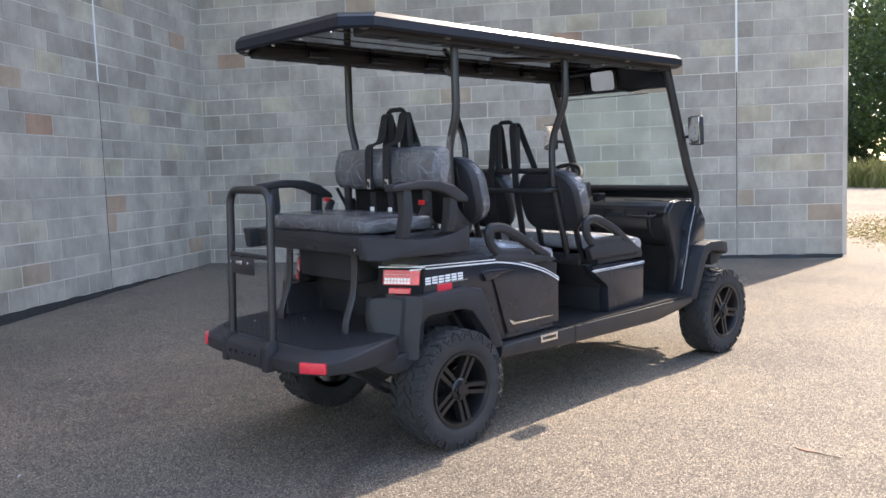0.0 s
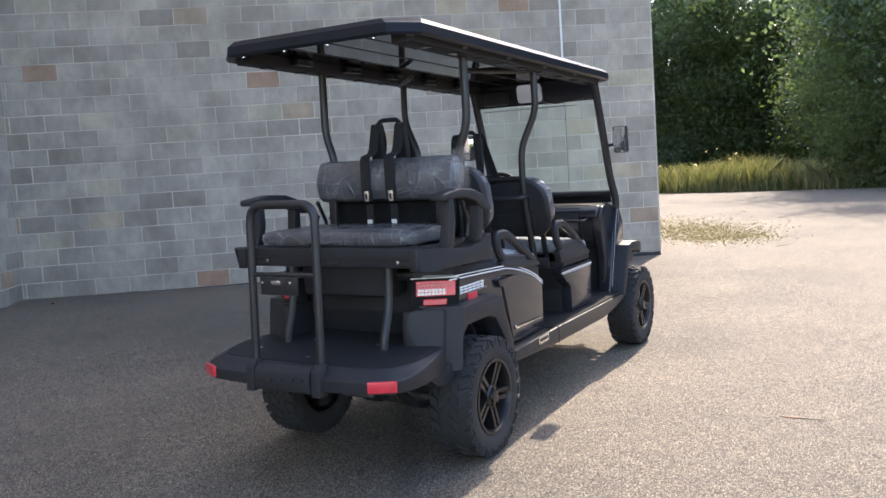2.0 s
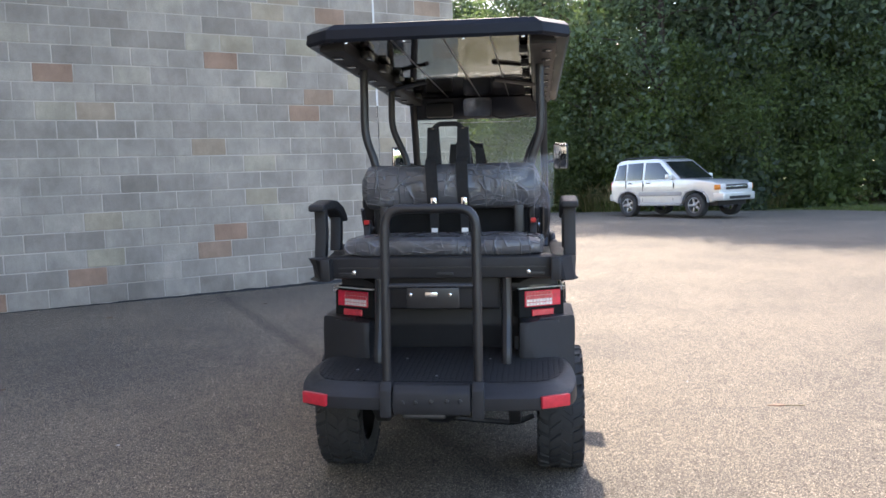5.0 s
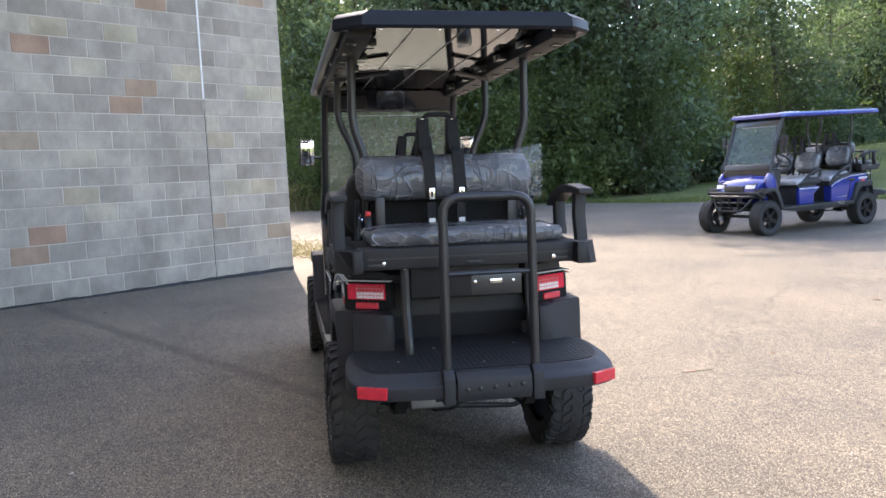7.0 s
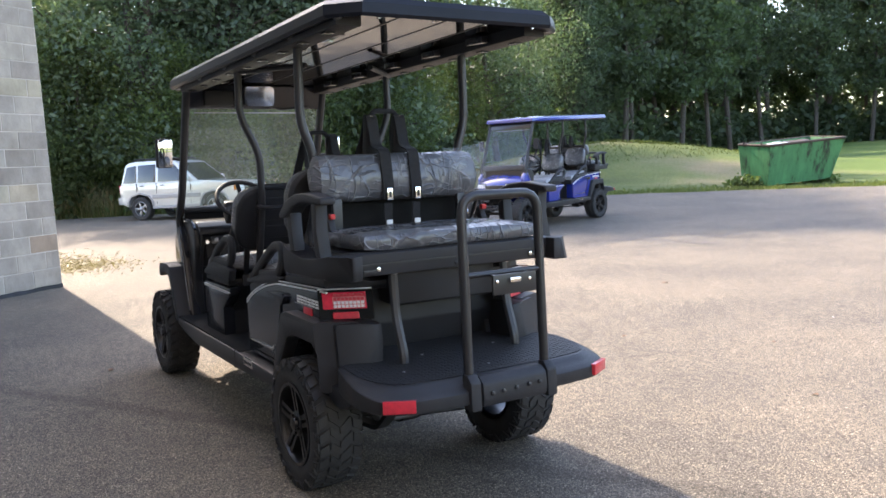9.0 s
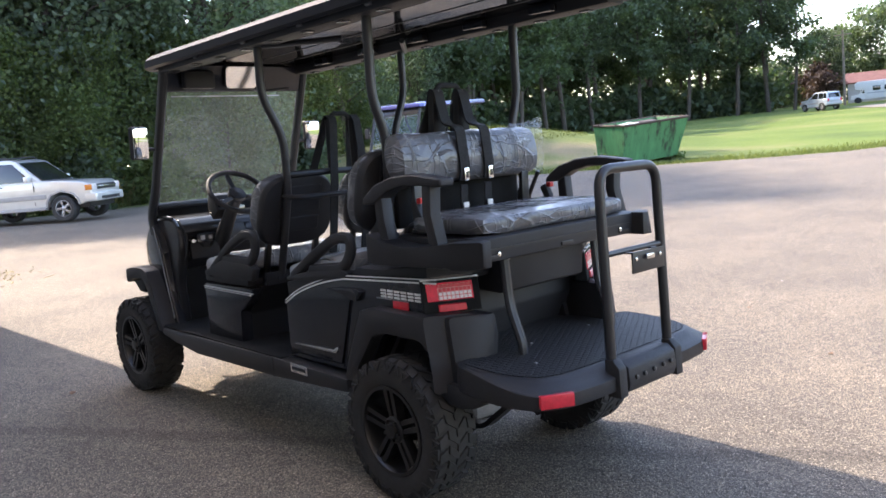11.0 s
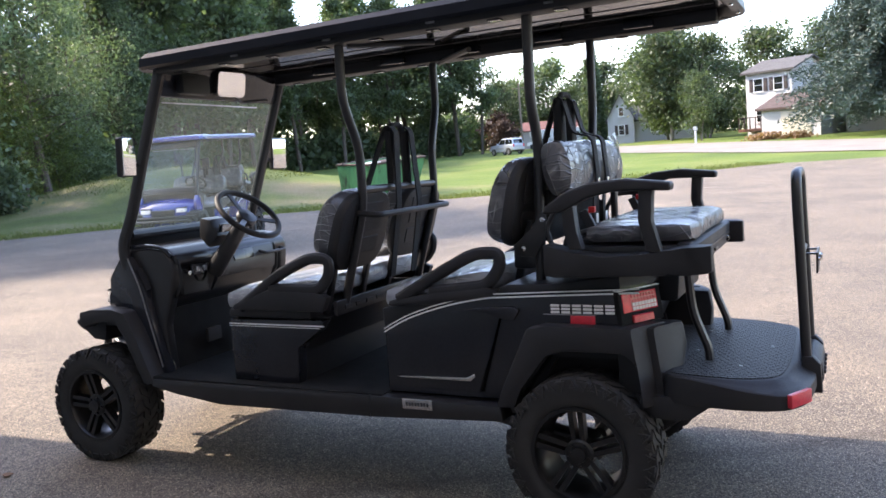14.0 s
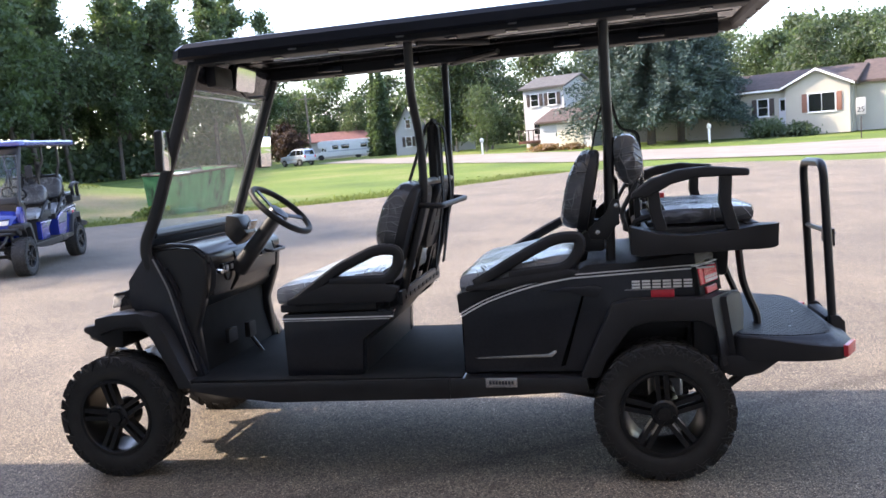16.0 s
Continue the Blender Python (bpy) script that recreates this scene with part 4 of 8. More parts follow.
def seat_back(low, top, z0, z1, cush, thick, y0, y1, parent):
    """One bucket backrest: moulded shell whose rear face runs from low to top (x at z0 and z1); a wrapped cushion, puffed out by thick, from height cush upwards."""
    w, ym = abs(y1 - y0) / 2, (y0 + y1) / 2
    slope = (top - low) / (z1 - z0)
    ahead = Vector((1, 0, -slope)).normalized()
    up_ = Vector((slope, 0, 1)).normalized()
    foot = Vector((low, 0, z0))
    full = (z1 - z0) / up_.z

    def shell(name, s0, s1, layers, mat, label=""):
        """Rings of a rounded outline between two heights, at growing depth."""
        bm = bmesh.new()
        rings = []
        mid, half = (s0 + s1) / 2, (s1 - s0) / 2
        for d, k in layers:
            ring = []
            for j in range(32):
                a = 2 * math.pi * (j + 0.5) / 32
                c, s = math.cos(a), math.sin(a)
                u = math.copysign(abs(c) ** 0.5, c) * w * (1 - 0.13 * max(0, s) - 0.05 * max(0, -s))
                v = math.copysign(abs(s) ** 0.5, s) * half
                k2 = 1 - (1 - k) * min(1, half / w) if abs(u) < w * 0.5 else k
                p = foot + up_ * (mid + v * k) + ahead * (d * (1.0 - 0.28 * max(0, v / half) ** 2))
                ring.append(bm.verts.new((p.x, ym + u * k2, p.z)))
            rings.append(ring)
        for a, b in zip(rings, rings[1:]):
            for i in range(32):
                j = (i + 1) % 32
                bm.faces.new((a[i], a[j], b[j], b[i]))
        bm.faces.new(rings[0][::-1])
        bm.faces.new(rings[-1])
        bmesh.ops.recalc_face_normals(bm, faces=bm.faces)
        return part(name, bm, mat, parent, label)

    sh = shell("backrest_shell", 0.0, full, [(0.0, 0.86), (0.004, 0.94), (0.016, 0.985), (0.032, 1.0), (0.046, 0.985)], M_PLASTIC)
    inset = bmesh.new()
    for a, b in ((0.22, 0.42), (0.5, 0.86)):
        merge(inset, sheared(box(-0.004, 0.004, -w * 0.55, w * 0.55, full * a, full * b, 0.003, 1), lambda p: tuple(foot + up_ * p.z + ahead * p.x + Vector((0, ym + p.y, 0)))))
    part("shell_recess", inset, M_PLASTIC, sh)
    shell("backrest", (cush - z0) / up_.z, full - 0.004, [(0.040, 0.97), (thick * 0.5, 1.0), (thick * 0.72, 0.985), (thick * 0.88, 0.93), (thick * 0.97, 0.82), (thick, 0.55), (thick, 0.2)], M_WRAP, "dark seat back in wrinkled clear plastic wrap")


def bolster(outline, y0, y1, seed):
    """A stuffed roll: a rounded side outline of (x, z) drawn from y0 to y1, with rounded, uneven ends."""
    pts = fillet([(x, 0, z) for x, z in outline], 0.045, 5, closed=True)
    cx, cz = sum(p.x for p in pts) / len(pts), sum(p.z for p in pts) / len(pts)
    bm = bmesh.new()
    n = 26
    rings = []
    for k in range(n + 1):
        t = -1 + 2 * k / n
        e = max(0.0, (abs(t) - 0.86) / 0.14)
        f = 0.42 + 0.58 * math.sqrt(max(0.0, 1 - e * e))
        y = (y0 + y1) / 2 + (y1 - y0) / 2 * (t - math.copysign(0.012, t) * e)
        ring = []
        for p in pts:
            g = f * (1 + 0.06 * noise.noise(Vector((y * 6, p.x * 9 + seed, p.z * 9))))
            ring.append(bm.verts.new((cx + (p.x - cx) * g, y, cz + (p.z - cz) * g)))
        rings.append(ring)
    for a, b in zip(rings, rings[1:]):
        for i in range(len(pts)):
            j = (i + 1) % len(pts)
            bm.faces.new((a[i], a[j], b[j], b[i]))
    bm.faces.new(rings[0][::-1])
    bm.faces.new(rings[-1])
    bmesh.ops.recalc_face_normals(bm, faces=bm.faces)
    return bm


def plate_yz(w, h, r, x0, x1):
    """An upright plate with rounded corners, facing along x."""
    pts = []
    for cy, cz, a0 in ((w - r, h - r, 0), (r - w, h - r, 90), (r - w, r - h, 180), (w - r, r - h, 270)):
        for k in range(7):
            a = radians(a0 + 15 * k)
            pts.append((cy + r * math.cos(a), cz + r * math.sin(a)))
    bm = bmesh.new()
    a = [bm.verts.new((x0, y, z)) for y, z in pts]
    b = [bm.verts.new((x1, y, z)) for y, z in pts]
    bm.faces.new(a[::-1])
    bm.faces.new(b)
    for i in range(len(pts)):
        j = (i + 1) % len(pts)
        bm.faces.new((a[i], a[j], b[j], b[i]))
    bmesh.ops.recalc_face_normals(bm, faces=bm.faces)
    return bm


LAMP_OUT, LAMP_IN = Vector((-0.128, 0.510)), Vector((-0.226, 0.335))      # the slanted rear corner, in plan
LAMP_N = Vector((-0.873, 0.489))


def lamp_slab(t0, t1, z0, z1, o0, o1, s, r=0.0):
    """A slab on the slanted rear corner: from t0 to t1 along it, z0 to z1 up, o0 to o1 out."""
    bm = bmesh.new()
    vs = []
    for t in (t0, t1):
        for z in (z0, z1):
            for o in (o0, o1):
                c = LAMP_OUT.lerp(LAMP_IN, t) + LAMP_N * o
                vs.append(bm.verts.new((c.x + (z - 0.79) * 0.136, s * c.y, z)))
    for f in ((0, 1, 3, 2), (4, 6, 7, 5), (0, 4, 5, 1), (2, 3, 7, 6), (0, 2, 6, 4), (1, 5, 7, 3)):
        bm.faces.new([vs[i] for i in f])
    bmesh.ops.recalc_face_normals(bm, faces=bm.faces)
    bevel(bm, None, r, 1)
    return bm


def cut_corner(bm, s, out_by):
    """Takes the rear corner off bodywork along the slanted plane of the lamp."""
    c = LAMP_OUT + LAMP_N * out_by
    r = bmesh.ops.bisect_plane(bm, geom=bm.verts[:] + bm.edges[:] + bm.faces[:], plane_co=(c.x, s * c.y, 0.79), plane_no=(LAMP_N.x, s * LAMP_N.y, 0.118), clear_outer=True)
    edges = [e for e in r["geom_cut"] if isinstance(e, bmesh.types.BMEdge)]
    if edges:
        bmesh.ops.edgeloop_fill(bm, edges=edges)
    bmesh.ops.recalc_face_normals(bm, faces=bm.faces)
    return bm


def make_cart(name, m, paint, roof_paint, label, wheels_turn=0.0):
    cart = root(name, m, label, "golf cart")
    # --- wheels
    ty, ri, br = None, None, None
    for x, y0, fat in ((0, 0.502, 0.86), (BASE_X + 0.045, 0.512, 0.81)):
        for s in (1, -1):
            e = new("wheel")
            e.parent = cart
            turn = Matrix.Rotation(random.uniform(0, 6), 4, "Y")
            e.matrix_basis = Matrix.Translation((x, s * y0, WHEEL_R * 0.945 - 0.004)) @ (Matrix.Rotation(math.pi, 4, "Z") if s < 0 else Matrix.Identity(4)) @ turn @ Matrix.Diagonal((0.945, fat, 0.945, 1))
            e.empty_display_size = 0.1
            if ty is None:
                carcass, lugs = tyre_mesh()
                ty = part("tyre", carcass, M_RUBBER, e, "chunky black all-terrain tyre").data
                tread = part("tread", lugs, M_RUBBER, e)
                tagged(tread, kind="stuff")
                tr = tread.data
                ri = part("rim", rim_mesh(), M_RIM, e, "black alloy rim with paired spokes").data
                br = part("brake_drum", brake_mesh(), M_TRIM, e).data
            else:
                for nm, me in (("tyre", ty), ("tread", tr), ("rim", ri), ("brake_drum", br)):
                    o = new(nm, me)
                    o.parent = e
                    if nm == "tread":
                        tagged(o, kind="stuff")
    # --- chassis, axles, springs
    part("axle", tube([(0, -0.42, 0.30), (0, 0.42, 0.30)], 0.032, 0), M_TRIM, cart)
    part("sway_bar", tube([(0.02, 0.36, 0.262), (0.0, 0.16, 0.236), (0.0, -0.30, 0.202), (0.02, -0.38, 0.235)], 0.013, 0.05, 8), M_TRIM, cart)
    part("gear_casing", box(-0.075, 0.075, 0.02, 0.24, 0.232, 0.345, 0.03, 3), M_STEEL, cart, "dull metal axle casing")
    part("axle", tube([(BASE_X, -0.42, 0.29), (BASE_X, 0.42, 0.29)], 0.028, 0), M_TRIM, cart)
    part("differential", lathe([(0.0001, -0.09), (0.07, -0.09), (0.10, -0.04), (0.10, 0.05), (0.06, 0.09), (0.0001, 0.09)], 20), M_TRIM, cart).matrix_basis = Matrix.Translation((0.02, 0.06, 0.30))
    for s in (1, -1):
        part("leaf_spring", belt([(0.42, s * 0.30, 0.36), (0.2, s * 0.30, 0.27), (0, s * 0.30, 0.25), (-0.2, s * 0.30, 0.27), (-0.36, s * 0.30, 0.40)], 0.05, 0.02), M_TRIM, cart)
        part("frame_rail", box(-0.25, 2.5, s * 0.27 - 0.03, s * 0.27 + 0.03, 0.36, 0.43, 0.006), M_TRIM, cart)
        part("trailing_arm", tube([(0.52, s * 0.43, 0.372), (0.06, s * 0.40, 0.265)], 0.026, 0), M_TRIM, cart)
        part("control_arm", tube([(BASE_X, s * 0.42, 0.27), (BASE_X - 0.12, s * 0.2, 0.36)], 0.018, 0), M_TRIM, cart)
        part("shock", tube([(BASE_X - 0.03, s * 0.36, 0.29), (BASE_X - 0.05, s * 0.30, 0.62)], 0.026, 0), M_TRIM, cart)
    part("battery_box", box(0.2, 0.95, -0.26, 0.26, 0.30, 0.42, 0.015), M_TRIM, cart)
    # --- floor and rockers
    part("floor", box(0.87, 2.15, -0.565, 0.565, 0.41, 0.4415, 0.004), M_MAT, cart, "black rubber floor mat")
    for s in (1, -1):
        rk = prism([(0.33, 0.372), (0.90, 0.345), (1.72, 0.335), (1.98, 0.365), (2.14, 0.395), (2.13, 0.43), (0.90, 0.437), (0.34, 0.43)], s * 0.47, s * 0.575, 0.012)
        part("rocker_panel", rk, M_TRIM, cart)
        part("rocker_seam", box(0.925, 0.93, s * 0.50, s * 0.5775, 0.345, 0.438), M_TRIM, cart)
        bd = part("badge", box(0.632, 0.768, s * 0.574, s * 0.579, 0.395, 0.438, 0.003), M_CHROME, cart, "small bright metal maker's plate")
        for k in range(8):
            part("badge_bar", box(0.648 + k * 0.0135, 0.657 + k * 0.0135, s * 0.578, s * 0.5805, 0.409, 0.424), M_TRIM, bd)
    # --- rear body
    for s in (1, -1):
        body = prism([(0.868, 0.437), (0.868, 0.715), (0.75, 0.772), (0.58, 0.822), (0.42, 0.853), (0.30, 0.862), (-0.19, 0.885), (-0.215, 0.86), (-0.235, 0.745), (-0.20, 0.60), (-0.17, 0.64), (0.14, 0.645), (0.29, 0.437)], s * 0.36, s * 0.512, 0.016, 3)
        part("rear_side_panel", cut_corner(body, s, -0.004), paint, cart)
        flare = strip_arch([(0.365, 0.425), (0.335, 0.50), (0.225, 0.735), (0.15, 0.752), (-0.25, 0.748), (-0.318, 0.728), (-0.326, 0.62), (-0.300, 0.465)], [(0.285, 0.425), (0.255, 0.50), (0.15, 0.635), (0.08, 0.655), (-0.13, 0.655), (-0.18, 0.62), (-0.195, 0.53), (-0.190, 0.465)], s * 0.40, s * 0.568, 0.016)
        part("fender_flare", cut_corner(flare, s, 0.058), M_PLASTIC, cart)
        part("side_scoop", prism([(0.52, 0.792), (0.42, 0.806), (0.29, 0.812), (0.258, 0.80), (0.285, 0.757), (0.33, 0.762), (0.40, 0.785)], s * 0.50, s * 0.534, 0.009), M_GLOSS, cart)
        part("side_swage", prism([(0.345, 0.782), (0.33, 0.782), (0.425, 0.47), (0.45, 0.462), (0.80, 0.462), (0.80, 0.455), (0.44, 0.452)], s * 0.505, s * 0.5165, 0.003), paint, cart)
        part("chrome_blade", prism([(0.82, 0.512), (0.50, 0.522), (0.466, 0.540), (0.462, 0.528), (0.484, 0.508), (0.80, 0.507)], s * 0.508, s * 0.519, 0.003), M_CHROME, cart, "bright chrome side blade")
        line = curve_line([(0.868, 0.692), (0.748, 0.752), (0.577, 0.806), (0.412, 0.838), (0.297, 0.846), (-0.19, 0.868)], 40)
        part("pinstripe", band(line, s * 0.512, 0.0030, 0.0012), M_WHITE, cart, "thin white pinstripe")
        part("pinstripe", band([p + Vector((0, 0.0135)) for p in line], s * 0.512, 0.0022, 0.0012), M_WHITE, cart)
        # model lettering stands as plain white bars
        lt = new("lettering")
        lt.parent = cart
        for k in range(6):
            x0 = 0.140 - k * 0.0415
            for z0 in (0.788, 0.8005, 0.813):
                part("letter_bar", box(x0 - 0.034, x0, s * 0.511, s * 0.5143, z0, z0 + 0.0088, 0.001, 1), M_WHITE, lt)
        part("side_reflector", box(-0.030, 0.064, s * 0.510, s * 0.517, 0.745, 0.781, 0.003), M_RED, cart, "red rectangular reflector")
        part("side_trim_line", box(-0.03, 0.17, s * 0.511, s * 0.5135, 0.782, 0.7855), M_STEEL, cart)
        # rear corner below the lamp
        part("rear_corner", cut_corner(prism([(-0.300, 0.47), (-0.10, 0.47), (-0.10, 0.742), (-0.308, 0.742), (-0.322, 0.66)], s * 0.325, s * 0.498, 0.018), s, 0.080), M_PLASTIC, cart)
        # tail lamp, wrapped round the corner
        tl = part("tail_lamp", lamp_slab(-0.06, 1.06, 0.746, 0.8695, -0.05, 0.003, s, 0.003), M_MAT, cart, "rear lamp cluster with red and clear cells")
        part("lens", lamp_slab(0.03, 0.93, 0.791, 0.860, -0.01, 0.006, s, 0.002), M_LENS, tl, "red lamp lens")
        part("inner_lens", lamp_slab(0.24, 0.90, 0.795, 0.842, 0.0, 0.0075, s, 0.001), M_PINK, tl, "pale lamp lens")
        for r_ in range(4):
            for k in range(8):
                t = 0.26 + k * 0.080
                z = 0.797 + r_ * 0.0150
                part("lamp_cell", lamp_slab(t, t + 0.062, z, z + 0.0115, 0.0, 0.0095, s), M_CELL if r_ < 2 else M_RED, tl)
        part("pinstripe", lamp_slab(-0.05, 1.06, 0.8705, 0.8745, -0.02, 0.005, s), M_WHITE, cart)
        part("rear_reflector", lamp_slab(0.22, 0.76, 0.751, 0.779, -0.01, 0.012, s, 0.003), M_RED, cart, "red rear reflector")
        part("wheel_liner", prism([(0.33, 0.44), (0.26, 0.50), (0.15, 0.64), (-0.15, 0.64), (-0.19, 0.47), (-0.12, 0.47), (-0.12, 0.60), (0.12, 0.60), (0.22, 0.44)], s * 0.30, s * 0.42, 0), M_PLASTIC, cart)
    part("seat_base", prism([(0.86, 0.43), (0.86, 0.72), (0.58, 0.82), (0.30, 0.86), (-0.12, 0.88), (-0.14, 0.70), (-0.06, 0.52), (0.2, 0.43)], -0.37, 0.37, 0.01), M_PLASTIC, cart)
    top = prism([(0.66, 0.80), (0.40, 0.86), (0.32, 0.893), (0.15, 0.895), (-0.14, 0.93), (-0.215, 0.90), (-0.20, 0.86), (0.2, 0.84)], -0.49, 0.49, 0.02)
    part("top_deck", cut_corner(cut_corner(top, 1, -0.006), -1, -0.006), M_PLASTIC, cart)
    part("rear_tray", prism([(-0.10, 0.95), (-0.290, 0.95), (-0.278, 0.80), (-0.26, 0.79), (-0.10, 0.80)], -0.245, 0.245, 0.012), M_PLASTIC, cart)
    part("rear_well", prism([(0.02, 0.92), (-0.10, 0.92), (-0.085, 0.62), (-0.09, 0.56), (0.02, 0.54)], -0.325, 0.325, 0.01), M_TRIM, cart)
    # --- front seat pod
    for s in (1, -1):
        part("seat_pod_panel", prism([(1.682, 0.435), (1.685, 0.722), (1.168, 0.728), (1.20, 0.68), (1.315, 0.60), (1.325, 0.44)], s * 0.44, s * 0.508, 0.012), paint, cart)
        part("pinstripe", box(1.17, 1.686, s * 0.5075, s * 0.5095, 0.700, 0.706), M_WHITE, cart)
        part("pinstripe", box(1.19, 1.686, s * 0.5075, s * 0.5095, 0.692, 0.6945), M_WHITE, cart)
    part("seat_pod", prism([(1.67, 0.43), (1.68, 0.735), (1.17, 0.735), (1.32, 0.58), (1.33, 0.43)], -0.455, 0.455, 0.01), M_PLASTIC, cart)
    # --- cushions
    c1 = pillow(1.195, 1.735, -0.485, 0.485, 0.745, 0.855, 0.05, seed=1)
    part("seat_cushion", sheared(c1, lambda p: (p.x, p.y, p.z + (1.735 - p.x) * 0.12 if p.x < 1.70 else p.z)), M_WRAP_SKYLIT, cart, "bench cushion in loose plastic film, painted lighter for sky reflections")
    part("cushion_tray", box(1.25, 1.70, -0.49, 0.49, 0.728, 0.765, 0.01), M_PLASTIC, cart)
    part("cushion_tray", prism([(0.882, 0.70), (0.888, 0.785), (0.60, 0.830), (0.42, 0.86), (0.42, 0.80), (0.75, 0.735)], -0.485, 0.485, 0.008), M_PLASTIC, cart)
    c2 = pillow(0.37, 0.885, -0.485, 0.485, 0.765, 0.875, 0.05, seed=4)
    part("seat_cushion", sheared(c2, lambda p: (p.x, p.y, p.z + (0.885 - p.x) * 0.17)), M_WRAP_SKYLIT, cart, "bench cushion in loose plastic film, painted lighter for sky reflections")
    for s in (1, -1):
        seat_back(1.138, 1.027, 0.915, 1.265, 0.945, 0.15, s * 0.045, s * 0.475, cart)
        seat_back(0.315, 0.243, 1.015, 1.365, 1.02, 0.125, s * 0.045, s * 0.475, cart)
        for yb in (0.12, 0.40):
            part("backrest_bracket", prism([(1.215, 0.73), (1.24, 0.73), (1.13, 1.10), (1.105, 1.10)], s * yb - 0.014, s * yb + 0.014, 0.004), M_TRIM, cart)
        part("backrest_bracket", prism([(0.33, 0.86), (0.36, 0.86), (0.30, 1.12), (0.27, 1.12)], s * 0.30 - 0.014, s * 0.30 + 0.014, 0.004), M_TRIM, cart)
        part("hinge_block", box(0.24, 0.34, s * 0.30, s * 0.36, 0.93, 1.02, 0.02), M_TRIM, cart)
    # --- hip rails of the two front rows
    for s in (1, -1):
        y = s * 0.492
        for pts, plate in (
            ([(1.625, y, 0.775), (1.40, y, 0.925), (1.225, y, 1.000), (1.13, y, 0.992), (1.135, y, 0.92), (1.185, y, 0.86), (1.45, y, 0.862)], [(1.66, 0.765), (1.655, 0.79), (1.46, 0.858), (1.20, 0.850), (1.14, 0.83), (1.17, 0.765)]),
            ([(0.80, y, 0.825), (0.60, y, 0.938), (0.445, y, 1.014), (0.345, y, 1.012), (0.345, y, 0.955), (0.40, y, 0.885), (0.65, y, 0.86)], [(0.845, 0.80), (0.84, 0.82), (0.64, 0.858), (0.41, 0.882), (0.35, 0.87), (0.37, 0.845), (0.60, 0.81)]),
        ):
            bmr = tube(pts, 0.0255, 0.06, 10, flat=0.85)
            part("hip_rail", merge(bmr, prism(plate, y - 0.022, y + 0.022, 0.012)), M_PLASTIC, cart)
    # --- roof posts
    for s in (1, -1):
        part("roof_post", tube([(1.04, s * 0.435, 1.90), (1.04, s * 0.44, 1.655), (1.03, s * 0.345, 1.45), (1.03, s * 0.345, 1.20), (1.17, s * 0.345, 0.74)], 0.0195, 0.07, 12), M_TRIM, cart)
        part("roof_post", tube([(0.21, s * 0.425, 1.93), (0.21, s * 0.43, 1.57), (0.205, s * 0.375, 1.43), (0.22, s * 0.375, 0.88)], 0.0205, 0.07, 12), M_TRIM, cart)
        part("post_bolt", lathe([(0.0001, 0), (0.009, 0), (0.009, 0.008), (0.0001, 0.010)], 8), M_CHROME, cart).matrix_basis = Matrix.Translation((0.21, s * 0.395, 1.12)) @ (Matrix.Identity(4) if s > 0 else Matrix.Rotation(math.pi, 4, "Z"))
        part("post_bolt", lathe([(0.0001, 0), (0.009, 0), (0.009, 0.008), (0.0001, 0.010)], 8), M_CHROME, cart).matrix_basis = Matrix.Translation((0.21, s * 0.395, 1.04)) @ (Matrix.Identity(4) if s > 0 else Matrix.Rotation(math.pi, 4, "Z"))
        part("roof_brace", tube([(1.0, s * 0.435, 1.875), (0.72, s * 0.18, 1.885)], 0.014, 0, 8), M_TRIM, cart)
    for s in (1, -1):
        rp = part("recline_plate", prism([(0.30, 0.99), (0.315, 1.03), (0.235, 1.10), (0.20, 1.16), (0.175, 1.15), (0.18, 1.06), (0.23, 0.985)], s * 0.405, s * 0.414, 0.003), M_TRIM, cart)
        part("recline_arm", tube([(0.15, s * 0.43, 1.03), (0.17, s * 0.43, 1.10), (0.10, s * 0.43, 1.22)], 0.010, 0.03, 8), M_TRIM, cart)
        part("seat_stay", tube([(0.10, s * 0.36, 0.90), (0.12, s * 0.36, 1.05), (0.02, s * 0.36, 1.08)], 0.013, 0.03, 8), M_TRIM, cart)
        for x, z in ((0.188, 1.13), (0.27, 1.02)):
            part("plate_bolt", lathe([(0.0001, 0), (0.010, 0), (0.010, 0.008), (0.0001, 0.010)], 8), M_CHROME, rp).matrix_basis = Matrix.Translation((x, s * 0.414, z)) @ (Matrix.Identity(4) if s > 0 else Matrix.Rotation(math.pi, 4, "Z"))
    part("cross_bar", tube([(1.03, -0.345, 1.275), (1.03, 0.345, 1.275)], 0.0165, 0), M_TRIM, cart)
    part("grab_bar", tube([(1.06, -0.36, 1.175), (0.955, -0.36, 1.165), (0.955, 0.36, 1.165), (1.06, 0.36, 1.175)], 0.0135, 0.05), M_PLASTIC, cart)
    part("cross_bar", tube([(0.215, -0.375, 1.15), (0.215, 0.375, 1.15)], 0.0165, 0), M_TRIM, cart)
    part("cross_bar", tube([(0.215, -0.375, 1.40), (0.215, 0.375, 1.40)], 0.0165, 0), M_TRIM, cart)
    part("back_plate", box(1.14, 1.16, -0.44, 0.44, 0.735, 0.80, 0.006), M_TRIM, cart)
    for k in range(9):
        part("plate_slot", box(1.136, 1.142, -0.40 + k * 0.09, -0.34 + k * 0.09, 0.755, 0.775, 0.002, 1), M_PLASTIC, cart)
    # --- windscreen
    sl = lambda z: 2.305 - (z - 1.13) * 0.385
